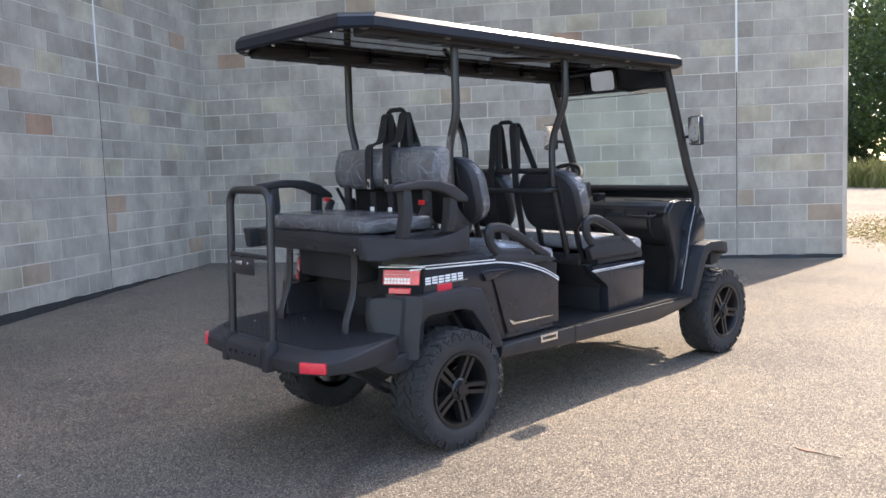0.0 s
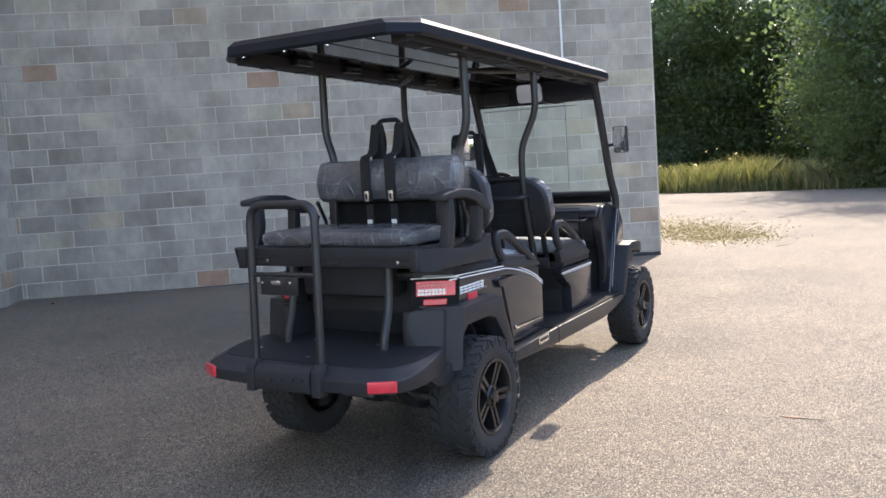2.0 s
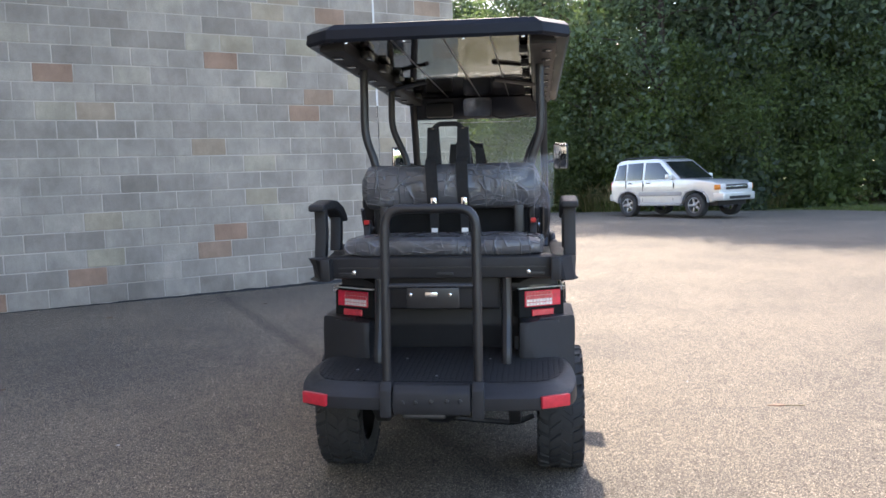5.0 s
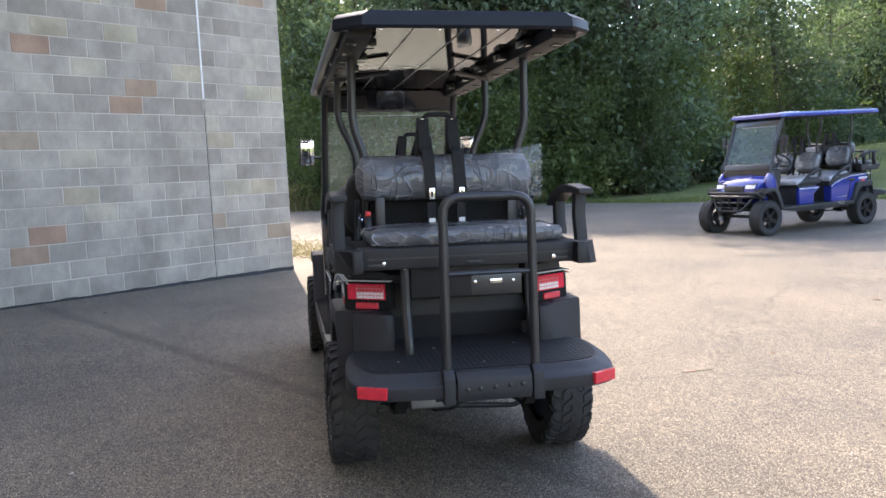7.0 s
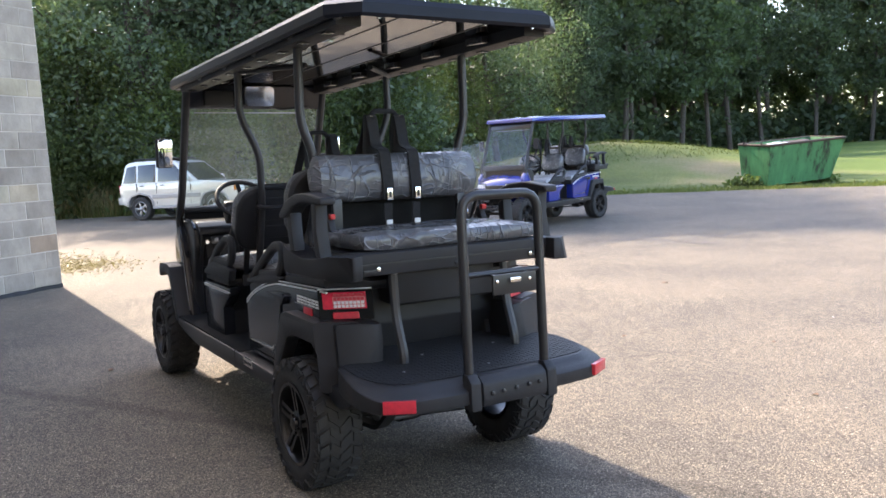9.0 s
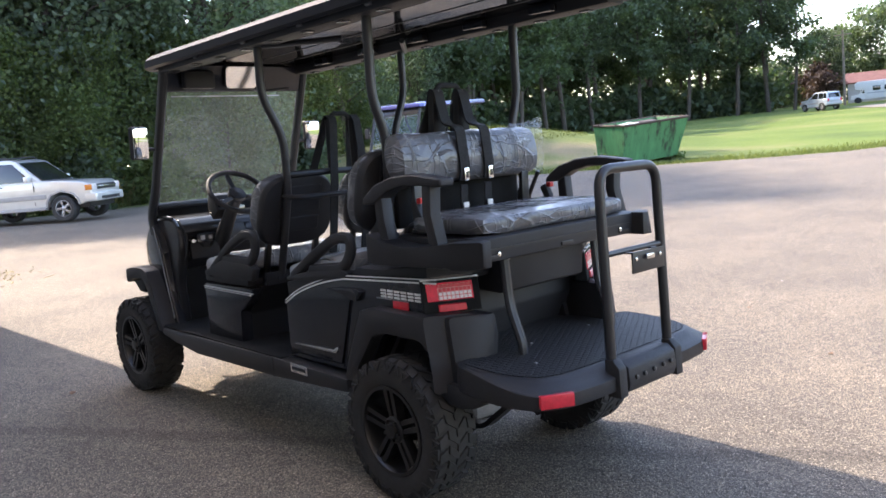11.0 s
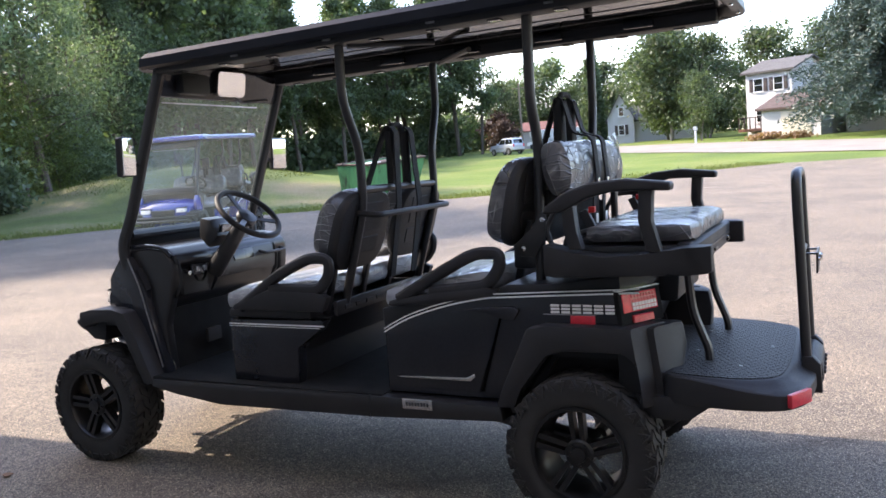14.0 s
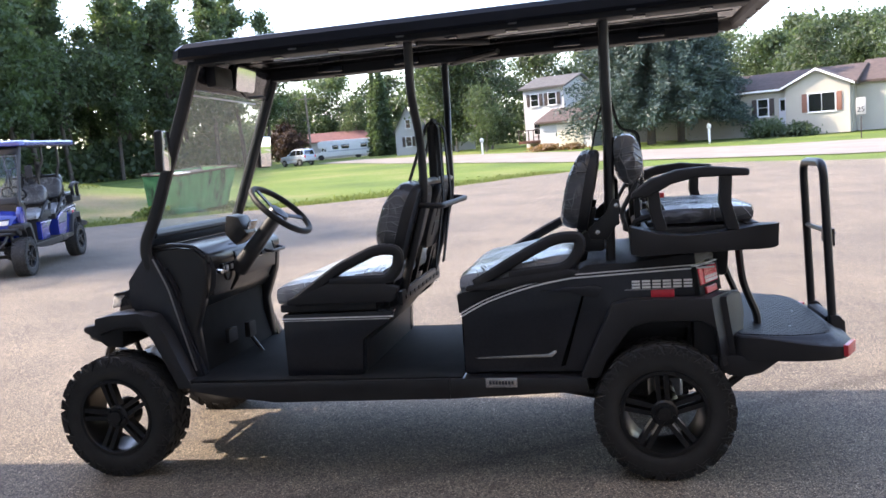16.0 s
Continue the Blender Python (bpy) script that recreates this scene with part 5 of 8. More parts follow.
    for s in (1, -1):
        part("screen_post", tube([(2.33, s * 0.47, 0.95), (2.345, s * 0.475, 1.06), (sl(1.2), s * 0.462, 1.2), (sl(1.9), s * 0.455, 1.9)], 0.030, 0.08, 10, flat=0.85), M_TRIM, cart)
    part("screen_rail", tube([(sl(1.115), -0.45, 1.112), (sl(1.115), 0.45, 1.112)], 0.024, 0), M_TRIM, cart)
    part("screen_header", prism([(sl(1.76) + 0.012, 1.76), (sl(1.90) + 0.012, 1.90), (sl(1.90) - 0.012, 1.90), (sl(1.76) - 0.012, 1.76)], -0.455, 0.455, 0.004), M_GLOSS, cart)
    glass = part("windscreen", prism([(sl(1.12) + 0.004, 1.12), (sl(1.80) + 0.004, 1.80), (sl(1.80) - 0.004, 1.80), (sl(1.12) - 0.004, 1.12)], -0.44, 0.44, 0), M_SHIELD, cart, "dusty clear windscreen sheet")
    glass.visible_shadow = False
    glass.data.materials.append(M_SHEET)
    for p in glass.data.polygons:
        p.material_index = 0 if p.normal.x > 0.5 else 1
    part("screen_seam", prism([(sl(1.735) + 0.006, 1.733), (sl(1.735) + 0.006, 1.739), (sl(1.735) - 0.006, 1.739), (sl(1.735) - 0.006, 1.733)], -0.30, 0.40, 0), M_STEEL, cart)
    part("wiper", tube([(sl(1.80) - 0.02, -0.02, 1.80), (sl(1.75) - 0.018, -0.16, 1.755), (sl(1.77) - 0.018, -0.36, 1.775)], 0.006, 0.02, 6), M_TRIM, cart)
    part("wiper_motor", box(sl(1.85) - 0.06, sl(1.85) - 0.005, 0.17, 0.36, 1.77, 1.87, 0.02), M_PLASTIC, cart)
    # --- roof
    n = 34

    def roof_ring(inset, z_off, cut):
        xr, xf, yy = -0.480 + inset, 2.105 - inset, 0.548 - inset
        pts = [(xr, -yy + cut), (xr + cut, -yy), (xf - cut * 0.5, -yy), (xf, -yy + cut * 0.5), (xf, yy - cut * 0.5), (xf - cut * 0.5, yy), (xr + cut, yy), (xr, yy - cut)]
        out = []
        for i, (x, y) in enumerate(pts):
            x2, y2 = pts[(i + 1) % 8]
            for k in range(6):
                t = k / 6
                px, py = x + (x2 - x) * t, y + (y2 - y) * t
                out.append((px, py, z_off + 1.885 + (2.105 - px) / 2.59 * 0.050))
        return out

    rbm = bmesh.new()
    prof = [(0.075, 0.028, 0.11), (0.055, 0.0, 0.10), (0.012, -0.012, 0.10), (0.0, 0.0, 0.11), (0.004, 0.038, 0.11), (0.022, 0.060, 0.12), (0.10, 0.076, 0.14), (0.22, 0.084, 0.16)]
    rings = [[rbm.verts.new(p) for p in roof_ring(i, z, c)] for i, z, c in prof]
    for a, b in zip(rings, rings[1:]):
        for k in range(len(a)):
            j = (k + 1) % len(a)
            rbm.faces.new((a[k], a[j], b[j], b[k]))
    rbm.faces.new(rings[-1])
    rbm.faces.new(rings[0][::-1])
    roof = part("roof", rbm, roof_paint, cart, "long flat roof with a glossy underside")
    lining = bmesh.new()
    vs = [lining.verts.new((x, y, 1.9055 + (2.105 - x) / 2.59 * 0.050)) for x, y in ((-0.40, -0.34), (-0.34, -0.40), (1.95, -0.40), (2.02, -0.34), (2.02, 0.34), (1.95, 0.40), (-0.34, 0.40), (-0.40, 0.34))]
    up_ = [lining.verts.new(v.co + Vector((0, 0, 0.009))) for v in vs]
    lining.faces.new(vs[::-1])
    for i in range(8):
        lining.faces.new((vs[i], vs[(i + 1) % 8], up_[(i + 1) % 8], up_[i]))
    part("roof_lining", lining, M_UNDER, roof, "glossy black roof lining", smooth=False)
    for s in (1, -1):
        ch = box(-0.36, 2.0, s * 0.385, s * 0.495, -0.048, 0.014, 0.008)
        part("side_channel", sheared(ch, lambda p: (p.x, p.y, p.z + 1.903 + (2.105 - p.x) / 2.59 * 0.050)), M_PLASTIC, roof)
        for k in range(9):
            x = -0.22 + k * 0.26
            part("channel_clip", box(x, x + 0.05, s * 0.435, s * 0.475, 1.849 + (2.1 - x) * 0.0193, 1.856 + (2.1 - x) * 0.0193, 0.002), M_GLOSS, roof)
        part("roof_rail", tube([(-0.30, s * 0.462, 1.944), (1.98, s * 0.462, 1.902)], 0.013, 0, 8), M_TRIM, cart)
    for y in (-0.22, -0.02, 0.20):
        gr = box(-0.37, 1.98, y - 0.003, y + 0.003, -0.0025, 0.004, 0)
        part("lining_seam", sheared(gr, lambda p: (p.x, p.y, p.z + 1.9055 + (2.105 - p.x) / 2.59 * 0.050)), M_TRIM, roof)
    for s in (1, -1):
        for k in range(5):
            x = -0.10 + k * 0.42
            part("hatch_plate", box(x, x + 0.13, s * 0.335, s * 0.375, 1.866 + (2.1 - x) * 0.0193, 1.898 + (2.1 - x) * 0.0193, 0.005), M_GLOSS, roof)
    for s in (1, -1):
        for k in range(6):
            x = -0.40 + k * 0.48
            part("roof_clip", box(x, x + 0.035, s * 0.485, s * 0.505, 1.872 + (2.1 - x) * 0.0193, 1.886 + (2.1 - x) * 0.0193, 0.003), M_STEEL, roof)
    for y in (-0.36, -0.12, 0.12, 0.36):
        part("roof_bolt", lathe([(0.0001, 0.0), (0.008, 0.0), (0.008, 0.006), (0.0001, 0.008)], 8, "z"), M_CHROME, roof).matrix_basis = Matrix.Translation((-0.45, y, 1.918))
    # --- cowl, dash, front
    bonnet = prism([(2.26, 0.43), (2.40, 0.62), (2.56, 0.60), (2.625, 0.66), (2.62, 0.75), (2.565, 0.86), (2.48, 0.915), (2.34, 0.965), (2.25, 1.0), (2.20, 0.90)], -0.375, 0.375, 0.0)
    bmesh.ops.subdivide_edges(bonnet, edges=[e for e in bonnet.edges if abs(e.verts[0].co.y - e.verts[1].co.y) > 0.1], cuts=9)

    def crowned(q):
        """Wider over the wings, drawn in at the nose, rounded across the top."""
        up_here = min(1.0, max(0.0, (q.z - 0.70) / 0.10))
        nose = min(1.0, max(0.0, (q.x - 2.38) / 0.24))
        k_ = 1 + 0.30 * up_here * (1 - 0.75 * nose)
        side = abs(q.y) / 0.375
        return (q.x - 0.05 * side ** 3 * nose, q.y * k_, q.z - 0.055 * side ** 2.4 * up_here)

    part("cowl", sheared(bonnet, crowned), paint, cart)
    part("dashboard", prism([(2.35, 1.045), (2.20, 1.050), (2.11, 1.040), (2.055, 1.005), (2.045, 0.965), (2.075, 0.945), (2.088, 0.87), (2.105, 0.79), (2.15, 0.74), (2.32, 0.72), (2.34, 0.9)], -0.43, 0.43, 0.016, 3), M_DASH, cart)
    for s in (1, -1):
        part("dash_end", prism([(2.36, 1.03), (2.20, 1.045), (2.11, 1.035), (2.062, 0.985), (2.058, 0.93), (2.075, 0.82), (2.135, 0.66), (2.115, 0.44), (2.24, 0.44), (2.36, 0.80)], s * 0.395, s * 0.455, 0.018, 3), M_DASH, cart)
    part("glove_bin", box(2.062, 2.10, 0.20, 0.385, 0.80, 0.93, 0.02), M_PLASTIC, cart)
    part("dash_edge", tube([(2.345, 0.452, 1.05), (2.20, 0.455, 1.058), (2.11, 0.452, 1.045), (2.064, 0.448, 1.0)], 0.010, 0.05, 8), M_GLOSS, cart)
    part("kick_panel", prism([(2.16, 0.79), (2.165, 0.60), (2.125, 0.43), (2.30, 0.43), (2.32, 0.79)], -0.445, 0.445, 0.02), M_MAT, cart)
    for y in (-0.32, 0.17, 0.42):
        part("dash_seam", prism([(2.10, 1.033), (2.046, 0.987), (2.025, 0.92), (2.036, 0.85), (2.077, 0.796), (2.085, 0.80), (2.05, 0.87), (2.05, 0.97), (2.10, 1.02)], y - 0.003, y + 0.003, 0), M_PLASTIC, cart)
    part("cup_recess", lathe([(0.042, -0.004), (0.042, 0.004), (0.034, 0.004), (0.034, -0.004)], 20, "x"), M_PLASTIC, cart).matrix_basis = Matrix.Translation((2.027, 0.30, 0.905))
    part("dash_grip", tube([(2.04, -0.36, 0.955), (1.995, -0.36, 0.945), (1.995, -0.18, 0.945), (2.04, -0.18, 0.955)], 0.009, 0.02, 8), M_PLASTIC, cart)
    part("dash_panel", prism([(2.085, 1.028), (2.045, 0.985), (2.026, 0.925), (2.034, 0.86), (2.05, 0.86), (2.05, 0.98)], -0.30, 0.16, 0.008), M_TRIM, cart)
    part("radio", prism([(2.036, 0.985), (2.022, 0.93), (2.05, 0.93), (2.06, 0.985)], -0.12, 0.04, 0.004), M_GLOSS, cart)
    part("dash_tray", box(2.12, 2.26, -0.36, -0.06, 1.036, 1.046, 0.004), M_TRIM, cart)
    part("screen_apron", prism([(2.335, 1.125), (2.31, 1.125), (2.345, 1.045), (2.362, 1.045)], -0.44, 0.44, 0.006), M_TRIM, cart)
    for s in (1, -1):
        part("side_cowl", prism([(2.36, 1.0), (2.30, 1.01), (2.22, 0.86), (2.17, 0.66), (2.10, 0.43), (2.20, 0.42), (2.28, 0.62), (2.44, 0.78), (2.44, 0.90)], s * 0.43, s * 0.492, 0.014), paint, cart)
        # pale steel line that draws the highlight on the cowl's edge
        part("side_edge", tube([(2.30, s * 0.494, 1.0), (2.235, s * 0.497, 0.86), (2.20, s * 0.497, 0.72), (2.135, s * 0.494, 0.47)], 0.004, 0.05, 6), M_STEEL, cart)
        part("fender_flare", strip_arch([(2.115, 0.405), (2.13, 0.43), (2.23, 0.66), (2.285, 0.745), (2.36, 0.762), (2.50, 0.757), (2.578, 0.742), (2.588, 0.672)], [(2.19, 0.405), (2.20, 0.43), (2.295, 0.63), (2.335, 0.685), (2.38, 0.70), (2.48, 0.692), (2.545, 0.672), (2.556, 0.660)], s * 0.36, s * 0.575, 0.014), M_PLASTIC, cart)
        part("headlamp", prism([(2.50, 0.765), (2.622, 0.752), (2.604, 0.815), (2.49, 0.83)], s * 0.215, s * 0.365, 0.012), M_CLEAR, cart, "clear glass headlamp")
        part("light_strip", prism([(2.52, 0.828), (2.598, 0.815), (2.592, 0.828), (2.51, 0.842)], s * 0.20, s * 0.375, 0.003), M_GLOSS, cart, "black headlamp brow")
        part("front_reflector", box(2.668, 2.678, s * 0.40, s * 0.47, 0.65, 0.68, 0.002), M_PLASTIC, cart)
    part("grille", box(2.575, 2.635, -0.19, 0.19, 0.70, 0.80, 0.012), M_TRIM, cart)
    part("bumper", tube([(2.60, -0.44, 0.62), (2.71, -0.42, 0.635), (2.74, -0.30, 0.63), (2.74, 0.30, 0.63), (2.71, 0.42, 0.635), (2.60, 0.44, 0.62)], 0.022, 0.08), M_TRIM, cart)
    part("bumper", tube([(2.52, -0.30, 0.50), (2.72, -0.26, 0.53), (2.72, 0.26, 0.53), (2.52, 0.30, 0.50)], 0.018, 0.06), M_TRIM, cart)
    for s in (1, -1):
        part("bumper_stay", tube([(2.73, s * 0.22, 0.63), (2.71, s * 0.22, 0.53), (2.45, s * 0.22, 0.42)], 0.015, 0.04), M_TRIM, cart)
    part("front_valance", prism([(2.48, 0.70), (2.60, 0.705), (2.690, 0.692), (2.690, 0.665), (2.63, 0.635), (2.575, 0.592), (2.49, 0.586)], -0.505, 0.505, 0.014), M_PLASTIC, cart)
    for y in (-0.17, 0.0, 0.17):
        part("bumper_bar", tube([(2.735, y, 0.63), (2.735, y, 0.50), (2.69, y * 0.9, 0.40)], 0.014, 0.04, 8), M_TRIM, cart)
    part("bumper_loop", tube([(2.63, -0.36, 0.60), (2.715, -0.31, 0.48), (2.700, -0.20, 0.395), (2.700, 0.20, 0.395), (2.715, 0.31, 0.48), (2.63, 0.36, 0.60)], 0.020, 0.08, 8), M_TRIM, cart)
    for s in (1, -1):
        part("tow_hook", tube([(2.68, s * 0.14, 0.45), (2.77, s * 0.17, 0.44), (2.80, s * 0.17, 0.40), (2.75, s * 0.14, 0.37), (2.68, s * 0.12, 0.40)], 0.014, 0.03, 8), M_TRIM, cart)
    # unseen plate and front liners, added to stop sunlight passing below the nose
    part("skid_plate", prism([(2.71, 0.44), (2.70, 0.46), (2.45, 0.40), (2.05, 0.385), (2.05, 0.365), (2.46, 0.375)], -0.33, 0.33, 0.006), M_TRIM, cart)
    for s in (1, -1):
        part("wheel_liner", strip_arch([(2.11, 0.42), (2.22, 0.63), (2.32, 0.715), (2.52, 0.715), (2.63, 0.66)], [(2.17, 0.42), (2.27, 0.61), (2.35, 0.665), (2.50, 0.665), (2.61, 0.635)], s * 0.28, s * 0.50, 0.008), M_PLASTIC, cart)
    part("pedal", box(2.07, 2.10, -0.06, 0.02, 0.52, 0.60, 0.006), M_RUBBER, cart)
    part("pedal", tube([(2.09, -0.02, 0.53), (2.02, -0.02, 0.43)], 0.01, 0), M_TRIM, cart)
    part("pedal", box(2.10, 2.12, 0.10, 0.20, 0.53, 0.60, 0.006), M_RUBBER, cart)
    # --- steering
    hub = Vector((1.775, 0.212, 1.172))
    ax = Vector((-0.66, 0, 0.75)).normalized()
    part("steering_column", tube([hub - ax * 0.01, hub - ax * 0.20, hub - ax * 0.36], 0.033, 0.0, 12, taper=0.045), M_TRIM, cart)
    wheel = new("steering_wheel")
    wheel.parent = cart
    wheel.matrix_basis = Matrix.Translation(hub) @ ax.to_track_quat("Z", "Y").to_matrix().to_4x4()
    ring = [(0.163 * math.cos(2 * math.pi * k / 40), 0.163 * math.sin(2 * math.pi * k / 40), 0.012) for k in range(40)]
    part("rim", tube(ring, 0.0145, 0, 10, closed=True), M_VINYL, wheel)
    part("hub", lathe([(0.0001, -0.03), (0.045, -0.03), (0.052, -0.012), (0.048, 0.004), (0.0001, 0.012)], 24, "z"), M_TRIM, wheel)
    for a in (90, 210, 330):
        c, s_ = math.cos(radians(a)), math.sin(radians(a))
        part("spoke", belt([(c * 0.03, s_ * 0.03, -0.008), (c * 0.155, s_ * 0.155, 0.012)], 0.026, 0.007, (-s_, c, 0)), M_TRIM, wheel)
    part("gauge_pod", prism([(1.925, 1.08), (1.965, 1.165), (2.03, 1.175), (2.045, 1.08), (1.99, 1.02)], 0.14, 0.27, 0.018), M_TRIM, cart)
    part("gauge_face", box(1.934, 1.940, 0.157, 0.253, 1.075, 1.145, 0.002), M_DARK_GLASS, cart).matrix_basis = Matrix.Translation((1.94, 0, 1.1)) @ Matrix.Rotation(radians(-25), 4, "Y") @ Matrix.Translation((-1.945, 0, -1.1))
    part("display", box(2.03, 2.045, 0.03, 0.13, 1.03, 1.09, 0.006), M_DARK_GLASS, cart)
    part("switch_panel", box(2.018, 2.04, 0.20, 0.36, 0.90, 0.95, 0.004), M_GLOSS, cart)
    for k in range(3):
        part("switch", box(2.010, 2.02, 0.215 + k * 0.05, 0.24 + k * 0.05, 0.915, 0.94, 0.003), M_STEEL, cart)
    part("key_switch", tube([(2.05, 0.385, 0.92), (2.012, 0.385, 0.915)], 0.012, 0), M_CHROME, cart)
    # --- mirrors
    for s, y, x in ((1, 0.585, 2.135), (-1, -0.575, 2.155)):
        mi = new("wing_mirror")
        mi.parent = cart
        mi.matrix_basis = Matrix.Translation((x, y, 1.485)) @ Matrix.Rotation(radians(12 if s > 0 else -15), 4, "Z") @ Matrix.Rotation(radians(-3), 4, "Y")
        part("housing", box(-0.005, 0.032, -0.052, 0.052, -0.092, 0.092, 0.018, 3), M_PLASTIC, mi)
        part("glass", box(-0.011, -0.004, -0.046, 0.046, -0.085, 0.085, 0.002), M_MIRROR, mi, "mirror glass")
        part("stalk", tube([(0.02, -s * 0.03, -0.03), (0.03, -s * 0.12, -0.04)], 0.011, 0), M_TRIM, mi)
    mi = new("rear_view_mirror")
    mi.parent = cart
    mi.matrix_basis = Matrix.Translation((1.985, 0.0, 1.835)) @ Matrix.Rotation(radians(-4), 4, "Z") @ Matrix.Rotation(radians(-10), 4, "Y")
    part("housing", plate_yz(0.098, 0.064, 0.026, -0.004, 0.022), M_PLASTIC, mi)
    part("glass", plate_yz(0.096, 0.062, 0.025, -0.008, -0.004), M_MIRROR_SOFT, mi, "dusty mirror glass")
    part("stalk", tube([(0.01, 0, 0), (0.05, 0, 0.06)], 0.009, 0), M_TRIM, mi)
    # --- rear bench
    part("rear_seat_frame", box(-0.375, 0.10, -0.465, 0.465, 0.985, 1.03, 0.008), M_TRIM, cart)
    part("rear_seat_rail", prism([(-0.362, 1.038), (-0.385, 1.03), (-0.380, 0.945), (-0.355, 0.94), (-0.32, 0.95), (-0.32, 1.038)], -0.48, 0.48, 0.006), M_PLASTIC, cart)
    part("rail_groove", box(-0.3865, -0.38, -0.44, 0.44, 0.985, 0.992), M_TRIM, cart)
    for y in (-0.40, -0.02, 0.40):
        part("rail_slot", box(-0.388, -0.38, y - 0.035, y + 0.035, 0.956, 0.968, 0.002), M_TRIM, cart)
    c3 = pillow(-0.375, 0.03, -0.435, 0.435, 1.03, 1.112, 0.038, seed=7, puff=0.018)
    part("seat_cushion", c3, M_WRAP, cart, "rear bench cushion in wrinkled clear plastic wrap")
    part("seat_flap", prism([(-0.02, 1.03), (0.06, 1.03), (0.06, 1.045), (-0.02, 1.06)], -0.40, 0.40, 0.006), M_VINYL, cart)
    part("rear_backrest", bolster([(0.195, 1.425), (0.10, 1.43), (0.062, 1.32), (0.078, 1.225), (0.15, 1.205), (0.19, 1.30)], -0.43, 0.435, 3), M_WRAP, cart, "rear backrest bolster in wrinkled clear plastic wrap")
    film = bmesh.new()
    rows = []
    for k in range(9):
        v_ = k / 8
        row = []
        for j in range(8):
            u = j / 7
            y = -0.24 - 0.245 * u
            top_z = 1.442 + 0.030 * u ** 2.5
            z = 1.225 - 0.02 * u + (top_z - 1.225 + 0.02 * u) * v_
            bulge = 0.040 * (1 - (2 * v_ - 1) ** 2) * (1 - 0.7 * u)
            row.append(film.verts.new((0.088 - bulge + 0.030 * u + 0.006 * math.sin(k * 2.3 + j * 1.7) + 0.045 * max(0, v_ - 0.75) * (1 - u), y, z)))
        rows.append(row)
    for a, b in zip(rows, rows[1:]):
        for j in range(7):
            film.faces.new((a[j], a[j + 1], b[j + 1], b[j]))
    part("film_flap", film, M_FILM, cart, "loose flap of clear plastic film")
    # near-black sheet: its colour gives the shade of the gap below the bolster
    part("rear_back_panel", box(0.175, 0.205, -0.36, 0.36, 1.04, 1.24, 0.01), M_MAT, cart)
    for s in (1, -1):
        part("back_strut", box(0.085, 0.11, s * 0.30, s * 0.345, 1.02, 1.23, 0.006), M_TRIM, cart)
    for s in (1, -1):
        # tray at the side of the bench, dished along its top
        ends = (-0.355, -0.38, -0.402, -0.42, -0.432, -0.440)
        tray = prism([(0.14, 1.05), (0.03, 1.018), (-0.08, 1.005), (-0.20, 1.012), (-0.33, 1.03)] + [(x, 1.034) for x in ends] + [(x, 0.938) for x in ends[::-1]] + [(-0.30, 0.937), (0.10, 0.927), (0.14, 0.935)], s * 0.462, s * 0.568)
        for v in tray.verts:
            d = max(0.0, -0.352 - v.co.x)
            if abs(v.co.y) > 0.5:
                v.co.y -= s * (0.09 - math.sqrt(max(0.0, 0.09 ** 2 - d ** 2)))
        bevel(tray, None, 0.009, 2, 40)
        part("side_tray", tray, M_PLASTIC, cart)
        y = s * 0.545
        arm = prism([(0.135, 1.160), (0.125, 1.188), (0.05, 1.238), (-0.05, 1.268), (-0.17, 1.276), (-0.325, 1.258), (-0.325, 1.228), (-0.24, 1.232), (-0.12, 1.232), (-0.03, 1.212), (0.06, 1.165)], y - 0.036, y + 0.036, 0.014, 3)
        ar = part("armrest", arm, M_PLASTIC, cart)
        part("arm_leg", prism([(-0.215, 1.245), (-0.262, 1.24), (-0.255, 1.13), (-0.285, 1.02), (-0.235, 1.02), (-0.208, 1.13)], y - 0.026, y + 0.026, 0.008), M_PLASTIC, ar)
        part("arm_leg", prism([(0.065, 1.18), (0.02, 1.20), (0.01, 1.10), (-0.01, 1.03), (0.04, 1.03), (0.06, 1.10)], y - 0.026, y + 0.026, 0.008), M_PLASTIC, ar)
        part("seat_strut", tube([(-0.318, s * 0.275, 0.965), (-0.325, s * 0.275, 0.86), (-0.335, s * 0.275, 0.76), (-0.39, s * 0.275, 0.62), (-0.392, s * 0.275, 0.56)], 0.016, 0.06, 8, flat=1.3), M_TRIM, cart)
        part("strut_bolt", lathe([(0.0001, 0), (0.010, 0), (0.010, 0.007), (0.0001, 0.009)], 8, "x"), M_CHROME, cart).matrix_basis = Matrix.Translation((-0.338, s * 0.275, 0.945)) @ Matrix.Rotation(math.pi, 4, "Z")
        part("rail_bolt", lathe([(0.0001, 0), (0.009, 0), (0.009, 0.007), (0.0001, 0.009)], 8, "x"), M_CHROME, cart).matrix_basis = Matrix.Translation((-0.3825, s * 0.37, 0.97)) @ Matrix.Rotation(math.pi, 4, "Z")
        bk = part("belt_buckle", prism([(-0.015, 1.10), (0.02, 1.09), (0.05, 1.15), (0.02, 1.165)], s * 0.375, s * 0.405, 0.006), M_PLASTIC, cart)
        part("button", box(-0.012, 0.012, s * 0.378, s * 0.402, 1.15, 1.172, 0.003), M_RED_BUTTON, bk, "red release button")
